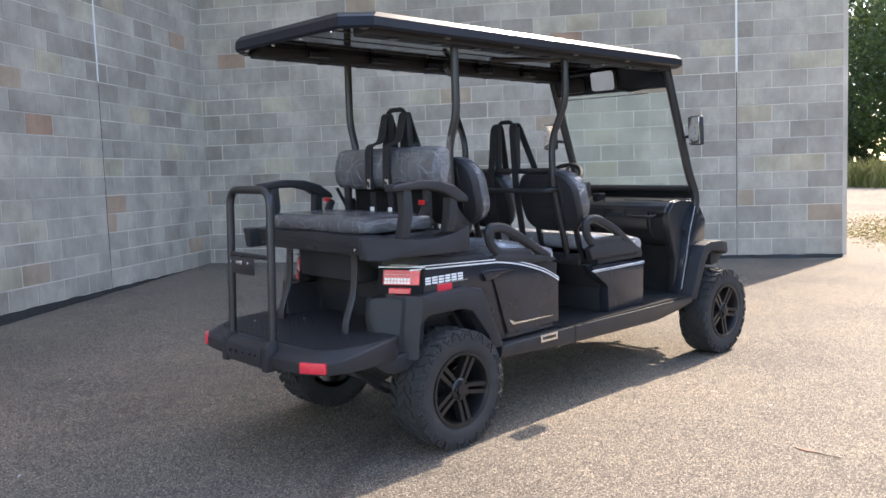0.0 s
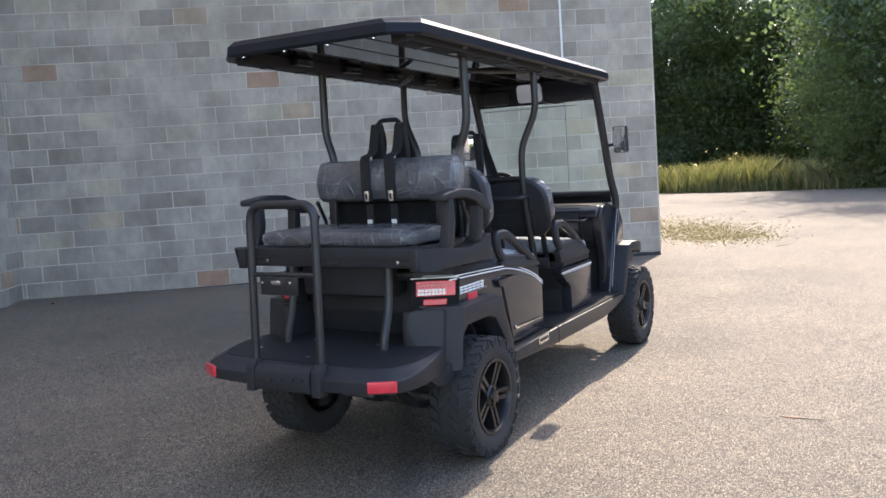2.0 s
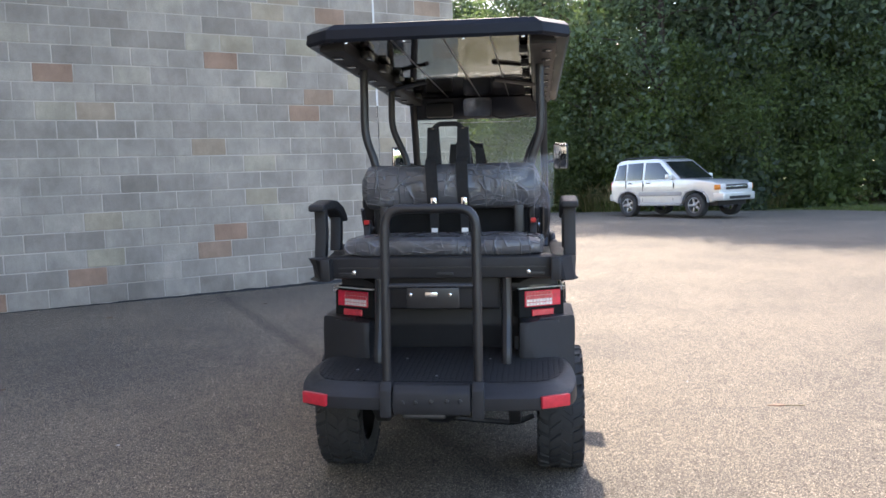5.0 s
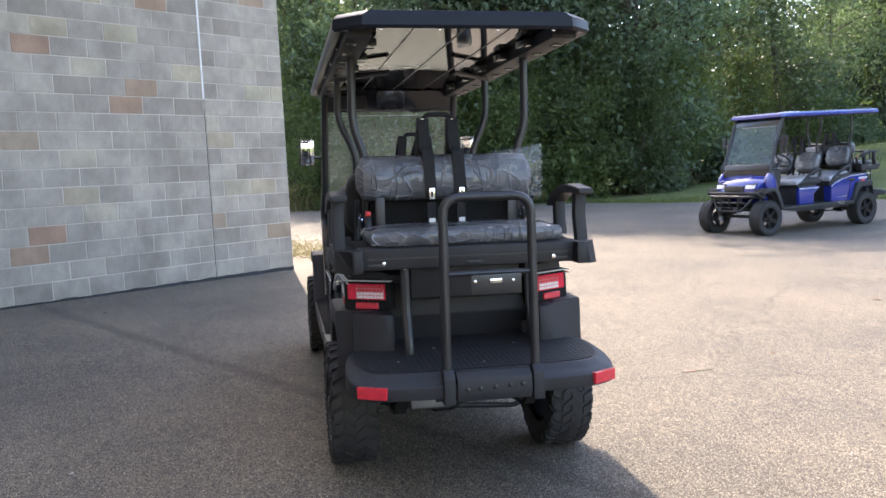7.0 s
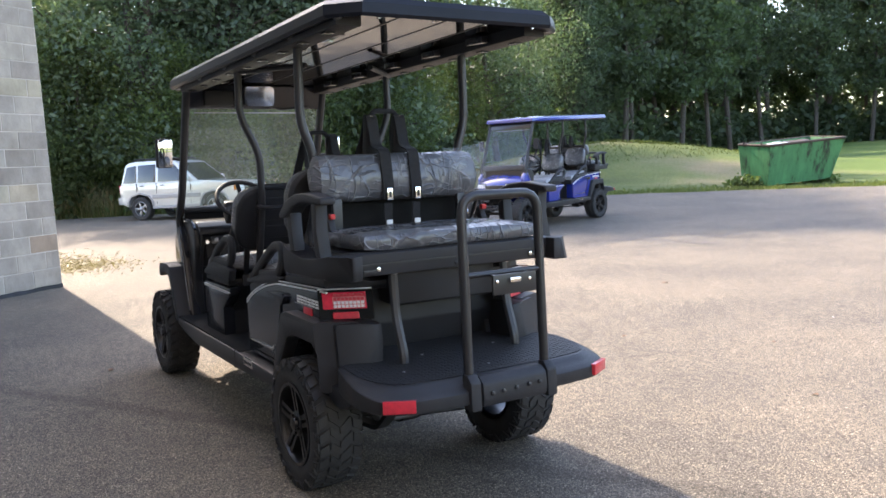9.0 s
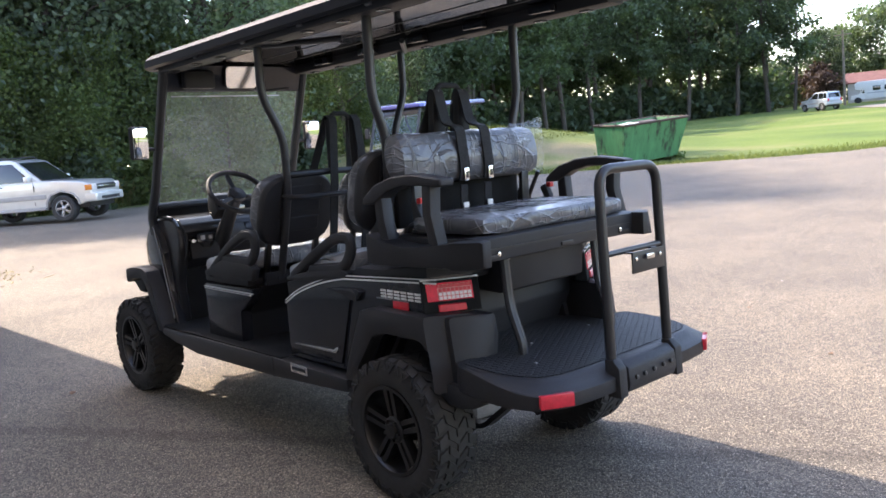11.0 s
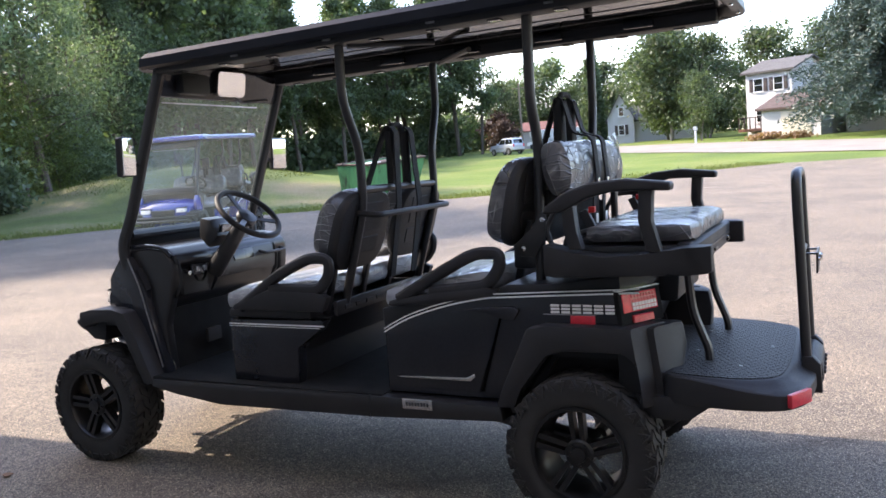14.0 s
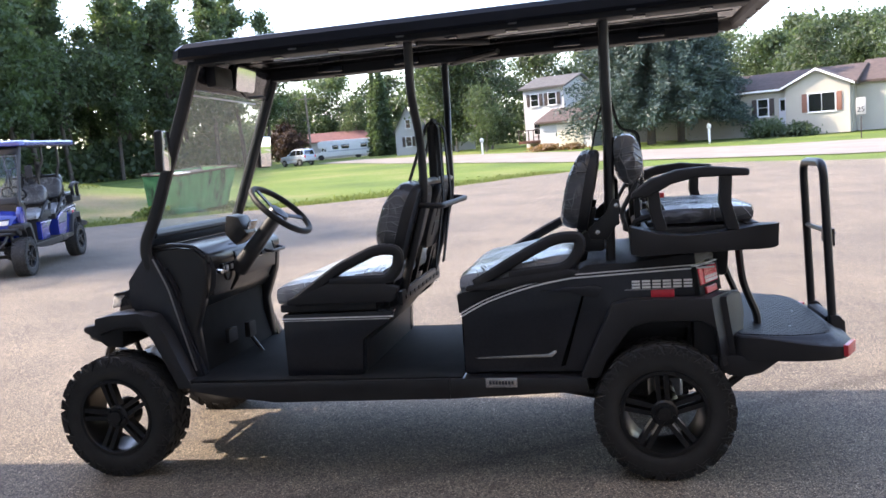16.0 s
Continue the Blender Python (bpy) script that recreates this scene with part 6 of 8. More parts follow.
    # --- harness straps hung over the rear bolster and the front bench
    for yy in (0.090, -0.055):
        part("harness_strap", belt([(0.30, yy * 1.7, 1.30), (0.245, yy, 1.52), (0.215, yy, 1.605), (0.19, yy, 1.60), (0.150, yy, 1.455), (0.070, yy, 1.440), (0.056, yy - 0.008, 1.27), (0.07, yy - 0.01, 1.22)], 0.054, 0.007), M_WEB, cart)
        part("strap_pad", sheared(box(0.188, 0.228, yy - 0.036, yy + 0.036, 1.40, 1.605, 0.014), lambda p, yy=yy: (p.x, yy + (p.y - yy) * (1.12 - 0.42 * (p.z - 1.40) / 0.205), p.z)), M_VINYL, cart)
        part("strap_ring", lathe([(0.017, -0.003), (0.017, 0.004), (0.009, 0.004), (0.009, -0.003)], 16, "x"), M_CHROME, cart).matrix_basis = Matrix.Translation((0.184, yy, 1.583))
        bu = part("strap_buckle", box(0.050, 0.058, yy - 0.026, yy + 0.002, 1.215, 1.27, 0.004), M_CHROME, cart)
        part("buckle_slot", box(0.047, 0.051, yy - 0.018, yy - 0.006, 1.228, 1.255, 0.002), M_TRIM, bu)
        part("strap_tag", box(0.066, 0.070, yy - 0.028, yy + 0.002, 1.085, 1.125, 0.002), M_TAG, cart, "white paper tag")
        part("harness_strap", belt([(0.075, yy - 0.012, 1.20), (0.085, yy - 0.012, 1.05)], 0.04, 0.006), M_WEB, cart)
        yf = yy - 0.02
        part("harness_strap", belt([(1.16, yf * 1.7, 1.24), (1.06, yf, 1.53), (1.035, yf, 1.555), (1.0, yf, 1.53), (0.99, yf * 1.4, 1.20), (1.05, yf * 1.4, 0.86)], 0.045, 0.006), M_WEB, cart)
        part("strap_pad", tube([(1.035, yf, 1.275), (1.035, yf, 1.53)], 0.022, 0, 8), M_VINYL, cart)
    part("harness_bridge", tube([(0.205, 0.090, 1.595), (0.205, 0.066, 1.622), (0.205, -0.031, 1.622), (0.205, -0.055, 1.595)], 0.012, 0.02, 8), M_WEB, cart)
    part("harness_bridge", tube([(1.035, 0.063, 1.53), (1.035, 0.045, 1.56), (1.035, -0.035, 1.56), (1.035, -0.055, 1.53)], 0.012, 0.02, 8), M_WEB, cart)
    # --- step deck
    half = [(-0.06, 0.315), (-0.245, 0.325), (-0.262, 0.520), (-0.40, 0.548), (-0.52, 0.560), (-0.63, 0.553), (-0.712, 0.522), (-0.765, 0.425), (-0.782, 0.26), (-0.787, 0.0)]
    plan = fillet([(x, y, 0) for x, y in half[:-1]] + [(-0.787, 0, 0)] + [(x, -y, 0) for x, y in half[-2::-1]], 0.045, 3, closed=True)

    def inset(by):
        """The deck's outline drawn in by by(x), edge by edge."""
        out = []
        for i, q in enumerate(plan):
            a, b = plan[i - 1], plan[(i + 1) % len(plan)]
            t = (b - a).normalized()
            n_ = Vector((t.y, -t.x, 0))
            if n_.dot(Vector((-0.42, 0, 0)) - q) < 0:
                n_ = -n_
            out.append(q + n_ * (0.0 if q.x > -0.24 else by(q.x)))
        return out

    lip = lambda x: 0.010 + 0.062 * min(1.0, max(0.0, (-0.30 - x) / 0.36)) ** 1.4
    rise = lambda x: 0.012 * min(1.0, max(0.0, (x + 0.62) / 0.3))
    deck = bmesh.new()
    rr = []
    # the lip's crease climbs to the deck's level towards the wheels
    climb = lambda x: 0.047 * min(1.0, max(0.0, (x + 0.70) / 0.36))
    for by, z, k, c in ((lambda x: 0.022, 0.476, 0, 0), (lambda x: 0.003, 0.480, 0, 0), (lambda x: 0.0, 0.488, 0, 0), (lambda x: 0.002, 0.527, 0, 1), (lambda x: 0.005, 0.531, 0, 1), (lambda x: lip(x) * 0.40, 0.541, 0.2, 0.75), (lambda x: lip(x) * 0.75, 0.556, 0.6, 0.3), (lambda x: lip(x) * 0.95, 0.568, 1, 0), (lambda x: lip(x) + 0.006, 0.570, 1, 0)):
        rr.append([deck.verts.new((q.x, q.y, z + k * rise(q.x) + c * climb(q.x))) for q in inset(by)])
    for a, b in zip(rr, rr[1:]):
        for i in range(len(plan)):
            j = (i + 1) % len(plan)
            deck.faces.new((a[i], a[j], b[j], b[i]))
    deck.faces.new(rr[0][::-1])
    deck.faces.new(rr[-1])
    dk = part("step_deck", deck, M_PLASTIC, cart)
    tp = bmesh.new()
    f = tp.faces.new([tp.verts.new((q.x, q.y, 0.5685 + rise(q.x))) for q in inset(lambda x: lip(x) + 0.014)])
    g = bmesh.ops.extrude_face_region(tp, geom=[f])
    bmesh.ops.translate(tp, vec=(0, 0, 0.0045), verts=[v for v in g["geom"] if isinstance(v, bmesh.types.BMVert)])
    part("deck_mat", tp, M_TREAD, dk, "black foot mat with hexagon tread", smooth=False)
    for x, y in ((-0.33, 0.16), (-0.33, -0.2), (-0.52, 0.34), (-0.62, 0.0)):
        part("deck_screw", lathe([(0.0001, 0.004), (0.006, 0.003), (0.007, 0)], 8, "z"), M_STEEL, dk).matrix_basis = Matrix.Translation((x, y, 0.574 + rise(x)))
    for s in (1, -1):
        part("deck_reflector", box(-0.009, 0.009, -0.060, 0.060, -0.023, 0.023, 0.003), M_RED, dk, "red wrap-round reflector").matrix_basis = Matrix.Translation((-0.738, s * 0.470, 0.5115)) @ Matrix.Rotation(radians(s * -28), 4, "Z")
        part("deck_bracket", box(-0.50, -0.10, s * 0.20 - 0.02, s * 0.20 + 0.02, 0.435, 0.48, 0.005), M_TRIM, cart)
        # moulded skirt under the deck, behind the wheel
        part("deck_skirt", prism([(-0.16, 0.50), (-0.19, 0.445), (-0.235, 0.418), (-0.30, 0.412), (-0.36, 0.425), (-0.44, 0.482), (-0.30, 0.50)], s * 0.36, s * 0.525, 0.012), M_PLASTIC, cart)
    # receiver and hoop
    part("hoop_base", prism([(-0.725, 0.578), (-0.77, 0.580), (-0.800, 0.555), (-0.806, 0.50), (-0.798, 0.466), (-0.74, 0.462)], -0.150, 0.150, 0.010), M_PLASTIC, cart)
    for y in (-0.178, 0.178):
        part("hoop_sleeve", prism([(-0.735, 0.590), (-0.772, 0.590), (-0.797, 0.562), (-0.803, 0.455), (-0.742, 0.455)], y - 0.023, y + 0.023, 0.008), M_PLASTIC, cart)
    part("grab_hoop", tube([(-0.752, -0.178, 0.50), (-0.748, -0.178, 0.60), (-0.722, -0.176, 1.252), (-0.722, 0.176, 1.252), (-0.748, 0.178, 0.60), (-0.752, 0.178, 0.50)], 0.0185, 0.075, 12), M_TRIM, cart)
    part("hoop_plate", box(-0.790, -0.782, -0.115, 0.085, 0.878, 0.955, 0.003), M_TRIM, cart)
    for y in (-0.09, 0.06):
        part("plate_stay", box(-0.786, -0.728, y - 0.012, y + 0.012, 0.946, 0.952, 0.002), M_TRIM, cart)
    part("hoop_bar", tube([(-0.735, -0.176, 0.955), (-0.735, 0.176, 0.955)], 0.011, 0), M_TRIM, cart)
    part("plate_lamp", box(-0.804, -0.788, -0.035, 0.015, 0.922, 0.942, 0.006), M_CHROME, cart)
    for y in (-0.08, 0.07):
        part("plate_bolt", lathe([(0.0001, 0), (0.007, 0), (0.007, 0.006), (0.0001, 0.008)], 8, "x"), M_CHROME, cart).matrix_basis = Matrix.Translation((-0.790, y, 0.93)) @ Matrix.Rotation(math.pi, 4, "Z")
    for y in (-0.11, -0.06, 0.0, 0.06, 0.11):
        part("hoop_bolt", lathe([(0.0001, 0), (0.009, 0), (0.009, 0.008), (0.0001, 0.011)], 8, "x"), M_TRIM, cart).matrix_basis = Matrix.Translation((-0.803, y, 0.52 + 0.018 * math.sin(y * 55))) @ Matrix.Rotation(math.pi, 4, "Z")
    part("tow_bracket", box(-0.69, -0.60, -0.12, 0.06, 0.465, 0.495, 0.006), M_STEEL, cart)
    part("tow_receiver", box(-0.72, -0.62, 0.02, 0.10, 0.455, 0.495, 0.006), M_TRIM, cart)
    settle(cart)
    return cart


def settle(cart):
    """Seats the bodywork over the axles: all but the wheels stands a little further back."""
    done = set()
    def back(x):
        return x - 0.032 * min(1.0, max(0.0, (x + 0.62) / 0.17)) - 0.008 * max(0.0, min(1.0, x))
    for o in cart.children_recursive:
        if o.name.startswith("wheel") or (o.parent and o.parent.name.startswith("wheel")):
            continue
        if o.matrix_basis.translation.length > 0.01 and o.type != "EMPTY" or o.name.startswith(("steering_wheel", "wing_mirror", "rear_view_mirror")):
            o.matrix_basis.translation.x = back(o.matrix_basis.translation.x)
        elif o.type == "MESH" and o.data.name not in done and not o.parent.name.startswith(("steering_wheel", "wing_mirror", "rear_view_mirror")):
            done.add(o.data.name)
            for v in o.data.vertices:
                v.co.x = back(v.co.x)


def on_land(x, y, yaw, scale=(1, 1, 1)):
    """A pose with its wheels on the sloping paving."""
    f = Vector((math.cos(radians(yaw)), math.sin(radians(yaw)), 0))
    e = 0.8
    def h(p):
        return height(p.x, p.y) + 0.03
    o = Vector((x, y, 0))
    left = Vector((-f.y, f.x, 0))
    fx = Vector((f.x, f.y, (h(o + f * e) - h(o - f * e)) / (2 * e))).normalized()
    ly = Vector((left.x, left.y, (h(o + left * e) - h(o - left * e)) / (2 * e))).normalized()
    up = fx.cross(ly).normalized()
    ly = up.cross(fx)
    m = Matrix((fx, ly, up)).transposed().to_4x4()
    m.translation = (x, y, h(o))
    return m @ Matrix.Diagonal((*scale, 1))


main_cart = make_cart("golf_cart", on_land(2.525, 3.417, 1.67), M_GLOSS, M_ROOF, "black six-seat lifted golf cart with wrapped seats, parked on asphalt")

# ---------------------------------------------------------------- second cart, parked in the trees' shade
make_cart("golf_cart", on_land(13.45, -6.25, 110.8, (1.13, 1.10, 1.10)), M_BLUE, M_BLUE, "blue six-seat lifted golf cart with wrapped seats, parked near the grass")

# ---------------------------------------------------------------- cars
M_SILVER = surface("silver_car_paint", (0.62, 0.62, 0.60), 0.28, metal=0.35, var=0.06, scale=4, coat=1.0)
M_CLADDING = surface("grey_cladding", (0.34, 0.335, 0.33), 0.45, var=0.1, scale=8)
M_VAN = surface("pale_blue_car_paint", (0.42, 0.48, 0.55), 0.3, metal=0.3, var=0.06, coat=1.0)
M_AMBER = surface("amber_lens", (0.6, 0.2, 0.03), 0.2, var=0.1, coat=0.6)


def car_wheel(parent, x, y, r=0.345):
    e = new("wheel")
    e.parent = parent
    e.matrix_basis = Matrix.Translation((x, y, r)) @ (Matrix.Rotation(math.pi, 4, "Z") if y < 0 else Matrix.Identity(4))
    part("tyre", lathe([(0.20, -0.10), (0.24, -0.115), (0.31, -0.115), (0.338, -0.09), (r, -0.04), (r, 0.04), (0.338, 0.09), (0.31, 0.115), (0.24, 0.115), (0.20, 0.10)], 36), M_RUBBER, e)
    bm = lathe([(0.205, -0.09), (0.205, 0.10), (0.215, 0.108), (0.20, 0.112), (0.185, 0.06), (0.18, -0.05)], 32)
    lathe([(0.07, 0.03), (0.07, 0.085), (0.05, 0.10), (0.0001, 0.105)], 20, bm=bm)
    for k in range(5):
        a = 2 * math.pi * k / 5
        merge(bm, sheared(box(0.05, 0.195, 0.05, 0.085, -0.032, 0.032, 0.006), lambda p, a=a: (p.x * math.cos(a) - p.z * math.sin(a), p.y, p.x * math.sin(a) + p.z * math.cos(a))))
    part("rim", bm, M_STEEL, e)


def make_suv(name, m, paint, label):
    car = root(name, m, label, "car")
    w = 0.82

    def shape(p):
        f = 1.0
        if p.x > 2.6:
            f -= 0.16 * ((p.x - 2.6) / 0.7) ** 2
        if p.x < -0.4:
            f -= 0.07 * ((-0.4 - p.x) / 0.4) ** 2
        if p.z > 1.02:
            f -= 0.17 * (p.z - 1.02) / 0.7
        return (p.x, p.y * f, p.z)

    arch = lambda cx: [(cx + 0.42, 0.40), (cx + 0.40, 0.55), (cx + 0.28, 0.70), (cx, 0.77), (cx - 0.28, 0.70), (cx - 0.40, 0.55), (cx - 0.42, 0.40)]
    lower = prism([(-0.74, 0.50), (-0.76, 0.96), (-0.70, 1.06), (1.92, 1.09), (2.45, 1.06), (3.06, 0.99), (3.24, 0.88), (3.26, 0.52)] + arch(2.48) + arch(0.0), -w, w, 0.05, 3)
    part("body", sheared(lower, shape), paint, car)
    green = prism([(-0.70, 1.04), (-0.56, 1.60), (-0.44, 1.68), (-0.2, 1.71), (1.05, 1.70), (1.24, 1.64), (1.95, 1.05)], -w + 0.02, w - 0.02, 0.04, 3)
    part("cabin", sheared(green, shape), paint, car)
    for s in (1, -1):
        for poly in ([(-0.60, 1.10), (-0.47, 1.56), (-0.16, 1.60), (-0.16, 1.10)], [(-0.08, 1.10), (-0.08, 1.60), (0.52, 1.61), (0.52, 1.10)], [(0.62, 1.10), (0.62, 1.61), (1.14, 1.59), (1.68, 1.10)]):
            part("side_window", sheared(prism(poly, s * (w - 0.06), s * (w - 0.005), 0.008), shape), M_DARK_GLASS, car)
        for x in (-0.12, 0.57, 1.72):
            part("door_seam", sheared(box(x - 0.006, x + 0.006, s * (w - 0.03), s * (w + 0.002), 0.46, 1.08), shape), M_TRIM, car)
        for x in (0.02, 0.72):
            part("door_handle", sheared(box(x, x + 0.13, s * (w - 0.01), s * (w + 0.022), 0.99, 1.02, 0.008), shape), M_TRIM, car)
        part("side_cladding", sheared(prism([(0.43, 0.62), (2.05, 0.62), (2.04, 0.74), (0.44, 0.74)], s * (w - 0.01), s * (w + 0.025), 0.012), shape), M_CLADDING, car)
        part("running_board", box(0.45, 2.02, s * (w - 0.1), s * (w + 0.07), 0.34, 0.41, 0.02), M_CLADDING, car)
        part("side_sill", box(0.40, 2.06, s * (w - 0.12), s * (w - 0.005), 0.40, 0.50, 0.02), M_CLADDING, car)
        part("wing_mirror", box(1.58, 1.70, s * (w - 0.02), s * (w + 0.17), 1.10, 1.24, 0.03), paint, car)
        part("roof_rail", tube([(-0.35, s * 0.58, 1.70), (-0.28, s * 0.58, 1.765), (0.95, s * 0.58, 1.765), (1.02, s * 0.58, 1.70)], 0.018, 0.06, 8), M_TRIM, car)
        part("headlamp", sheared(box(3.12, 3.262, s * 0.50, s * 0.80, 0.76, 0.92, 0.02), shape), M_CLEAR, car)
        part("indicator", sheared(box(3.10, 3.255, s * 0.80, s * 0.835, 0.76, 0.90, 0.008), shape), M_AMBER, car)
        part("tail_lamp", sheared(box(-0.772, -0.70, s * 0.64, s * 0.80, 0.80, 1.06, 0.02), shape), M_LENS, car)
        for x in (0.0, 2.48):
            car_wheel(car, x, s * 0.735)
            part("wheel_arch", sheared(prism([(x + a, z) for a, z in ((0.47, 0.42), (0.45, 0.56), (0.31, 0.73), (0, 0.81), (-0.31, 0.73), (-0.45, 0.56), (-0.47, 0.42), (-0.42, 0.42), (-0.40, 0.55), (-0.28, 0.70), (0, 0.77), (0.28, 0.70), (0.40, 0.55), (0.42, 0.42))], s * (w - 0.05), s * (w + 0.03), 0.01), shape), M_CLADDING, car)
    part("windscreen", sheared(prism([(1.245, 1.60), (1.90, 1.09), (1.925, 1.11), (1.27, 1.615)], -0.70, 0.70, 0.006), shape), M_DARK_GLASS, car)
    part("rear_window", sheared(prism([(-0.685, 1.14), (-0.585, 1.55), (-0.57, 1.55), (-0.66, 1.14)], -0.64, 0.64, 0.004), shape), M_DARK_GLASS, car)
    part("front_bumper", sheared(box(3.05, 3.36, -0.83, 0.83, 0.46, 0.68, 0.05, 3), shape), paint, car)
    part("bumper_grille", box(3.33, 3.372, -0.45, 0.45, 0.50, 0.58, 0.01), M_TRIM, car)
    part("rear_bumper", sheared(box(-0.86, -0.55, -0.82, 0.82, 0.48, 0.70, 0.05, 3), shape), paint, car)
    gr = part("grille", box(3.20, 3.275, -0.47, 0.47, 0.76, 0.90, 0.015), M_TRIM, car)
    part("grille_bar", box(3.265, 3.285, -0.47, 0.47, 0.82, 0.845, 0.006), M_CHROME, gr)
    part("underbody", box(-0.6, 3.1, -0.62, 0.62, 0.32, 0.5, 0.02), M_TRIM, car)
    return car


def flat_pose(x, y, yaw, lift=0.03, scale=1.0):
    return pose(x, y, height(x, y) + lift, 0, 0, yaw) @ Matrix.Diagonal((scale, scale, scale, 1))


make_suv("suv", flat_pose(25.81, 0.18, math.degrees(math.atan2(-0.669, -0.743)), 0.03, 1.04), M_SILVER, "silver-white older four-door SUV parked at the wood's edge")
make_suv("minivan", flat_pose(32.2, -67.0, -28, 0.05, 0.92), M_VAN, "pale blue-grey van parked beside the far road")

# ---------------------------------------------------------------- skip for rubbish


def skip_paint():
    """Green enamel, scuffed, with tarry runs down from the rim."""
    m, n, l, b = node_material("green_skip_paint")
    tc = n.new("ShaderNodeTexCoord")
    mp = n.new("ShaderNodeMapping")
    mp.inputs["Scale"].default_value = (1.0, 1.0, 0.35)
    l.new(tc.outputs["Object"], mp.inputs["Vector"])
    runs = n.new("ShaderNodeTexNoise")
    runs.inputs["Scale"].default_value = 2.6
    runs.inputs["Detail"].default_value = 7
    runs.inputs["Roughness"].default_value = 0.7
    l.new(mp.outputs[0], runs.inputs["Vector"])
    ramp = n.new("ShaderNodeValToRGB")
    e = ramp.color_ramp.elements
    e[0].position, e[0].color = 0.36, (0.012, 0.016, 0.011, 1)
    e[1].position, e[1].color = 0.72, (0.070, 0.245, 0.095, 1)
    e2 = ramp.color_ramp.elements.new(0.46)
    e2.color = (0.045, 0.160, 0.062, 1)
    l.new(runs.outputs["Fac"], ramp.inputs["Fac"])
    l.new(ramp.outputs["Color"], b.inputs["Base Color"])
    b.inputs["Roughness"].default_value = 0.55
    return m


M_GREEN = skip_paint()
M_RUST = surface("rusty_steel", (0.06, 0.04, 0.03), 0.8, var=0.5, scale=5, bump=0.4)
M_RUBBISH = surface("rubbish_bags", (0.6, 0.6, 0.58), 0.5, var=0.3, scale=6, bump=0.5)


def make_skip(m):
    skip = root("dumpster", m, "open green steel dumpster, scuffed and rusty, on the grass edge", "dumpster")
    H_ = 1.31
    bot = [(0, 0), (2.42, 0), (2.42, 1.2), (0, 1.2)]
    top = [(-0.04, -0.24), (2.78, -0.24), (2.78, 1.3), (-0.04, 1.3)]
    bm = bmesh.new()
    lo = [bm.verts.new((x, y, 0.04)) for x, y in bot]
    hi = [bm.verts.new((x, y, H_)) for x, y in top]
    hin = [bm.verts.new((x + (0.05 if x < 1 else -0.05), y + (0.05 if y < 0.5 else -0.05), H_)) for x, y in top]
    lin = [bm.verts.new((x + (0.05 if x < 1 else -0.05), y + (0.05 if y < 0.5 else -0.05), 0.12)) for x, y in bot]
    bm.faces.new(lo[::-1])
    bm.faces.new(lin)
    for i in range(4):
        j = (i + 1) % 4
        bm.faces.new((lo[i], lo[j], hi[j], hi[i]))
        bm.faces.new((hi[i], hi[j], hin[j], hin[i]))
        bm.faces.new((hin[i], hin[j], lin[j], lin[i]))
    part("tub", bm, M_GREEN, skip, smooth=False)
    part("rim", tube([(x, y, H_ - 0.01) for x, y in top], 0.04, 0.03, 8, closed=True), M_RUST, skip, "rust-stained dark rim")
    for x in (0.2, 2.0):
        part("skid", box(x, x + 0.14, 0.1, 1.1, -0.03, 0.05, 0.01), M_RUST, skip)
    for y in (0.1, 0.95):
        part("hook", tube([(-0.02, y, H_ - 0.05), (-0.12, y, H_), (-0.10, y, H_ + 0.08)], 0.025, 0.03, 8), M_RUST, skip)
    part("rubbish_bag", pillow(0.35, 1.1, 0.1, 0.7, 0.95, 1.30, 0.18, seed=21, puff=0.08), M_RUBBISH, skip, "pale rubbish bag")
    part("rubbish_board", sheared(box(1.5, 2.4, 0.3, 1.1, 1.05, 1.08, 0.01), lambda p: (p.x, p.y, p.z + p.y * 0.18)), M_RUST, skip)
    return skip


# it stands on the slope at the foot of the mound, its far side higher
make_skip(Matrix.Translation((16.45, -16.25, height(16.45, -16.25) + 0.0)) @ Matrix.Rotation(radians(4), 4, Vector((-0.78, -0.62, 0))) @ Matrix.Rotation(radians(-102), 4, "Z"))

# ---------------------------------------------------------------- plants


def leaf_cloud(centres, size, rng, flat=0.0, long=1.0, spread=None):
    """Vertices and faces of small leaf sheets at the given centres, turned every way."""
    n = len(centres)
    a = rng.normal(size=(n, 3))
    a[:, 2] *= 1 - flat
    a /= np.linalg.norm(a, axis=1)[:, None]
    b = rng.normal(size=(n, 3))
    b -= (b * a).sum(1)[:, None] * a
    b /= np.linalg.norm(b, axis=1)[:, None]
    s = size * rng.uniform(0.6, 1.35, n)[:, None]
    c = np.cross(a, b)
    v = np.stack([centres - a * s * long, centres + b * s * 0.55 + c * s * 0.12, centres + a * s * long, centres - b * s * 0.55 + c * s * 0.12], 1).reshape(-1, 3)
    f = np.arange(4 * n).reshape(-1, 4)
    return v, f


def cloud_mesh(name, v, f, mat):
    me = bpy.data.meshes.new(name)
    me.vertices.add(len(v))
    me.vertices.foreach_set("co", v.astype(np.float32).ravel())
    me.loops.add(f.size)
    me.loops.foreach_set("vertex_index", f.ravel().astype(np.int32))
    me.polygons.add(len(f))
    me.polygons.foreach_set("loop_start", np.arange(0, f.size, f.shape[1]).astype(np.int32))
    me.update(calc_edges=True)
    me.materials.append(mat)
    return me


M_BARK = surface("bark", (0.075, 0.06, 0.048), 0.9, var=0.4, scale=7, bump=0.8, bump_scale=30)
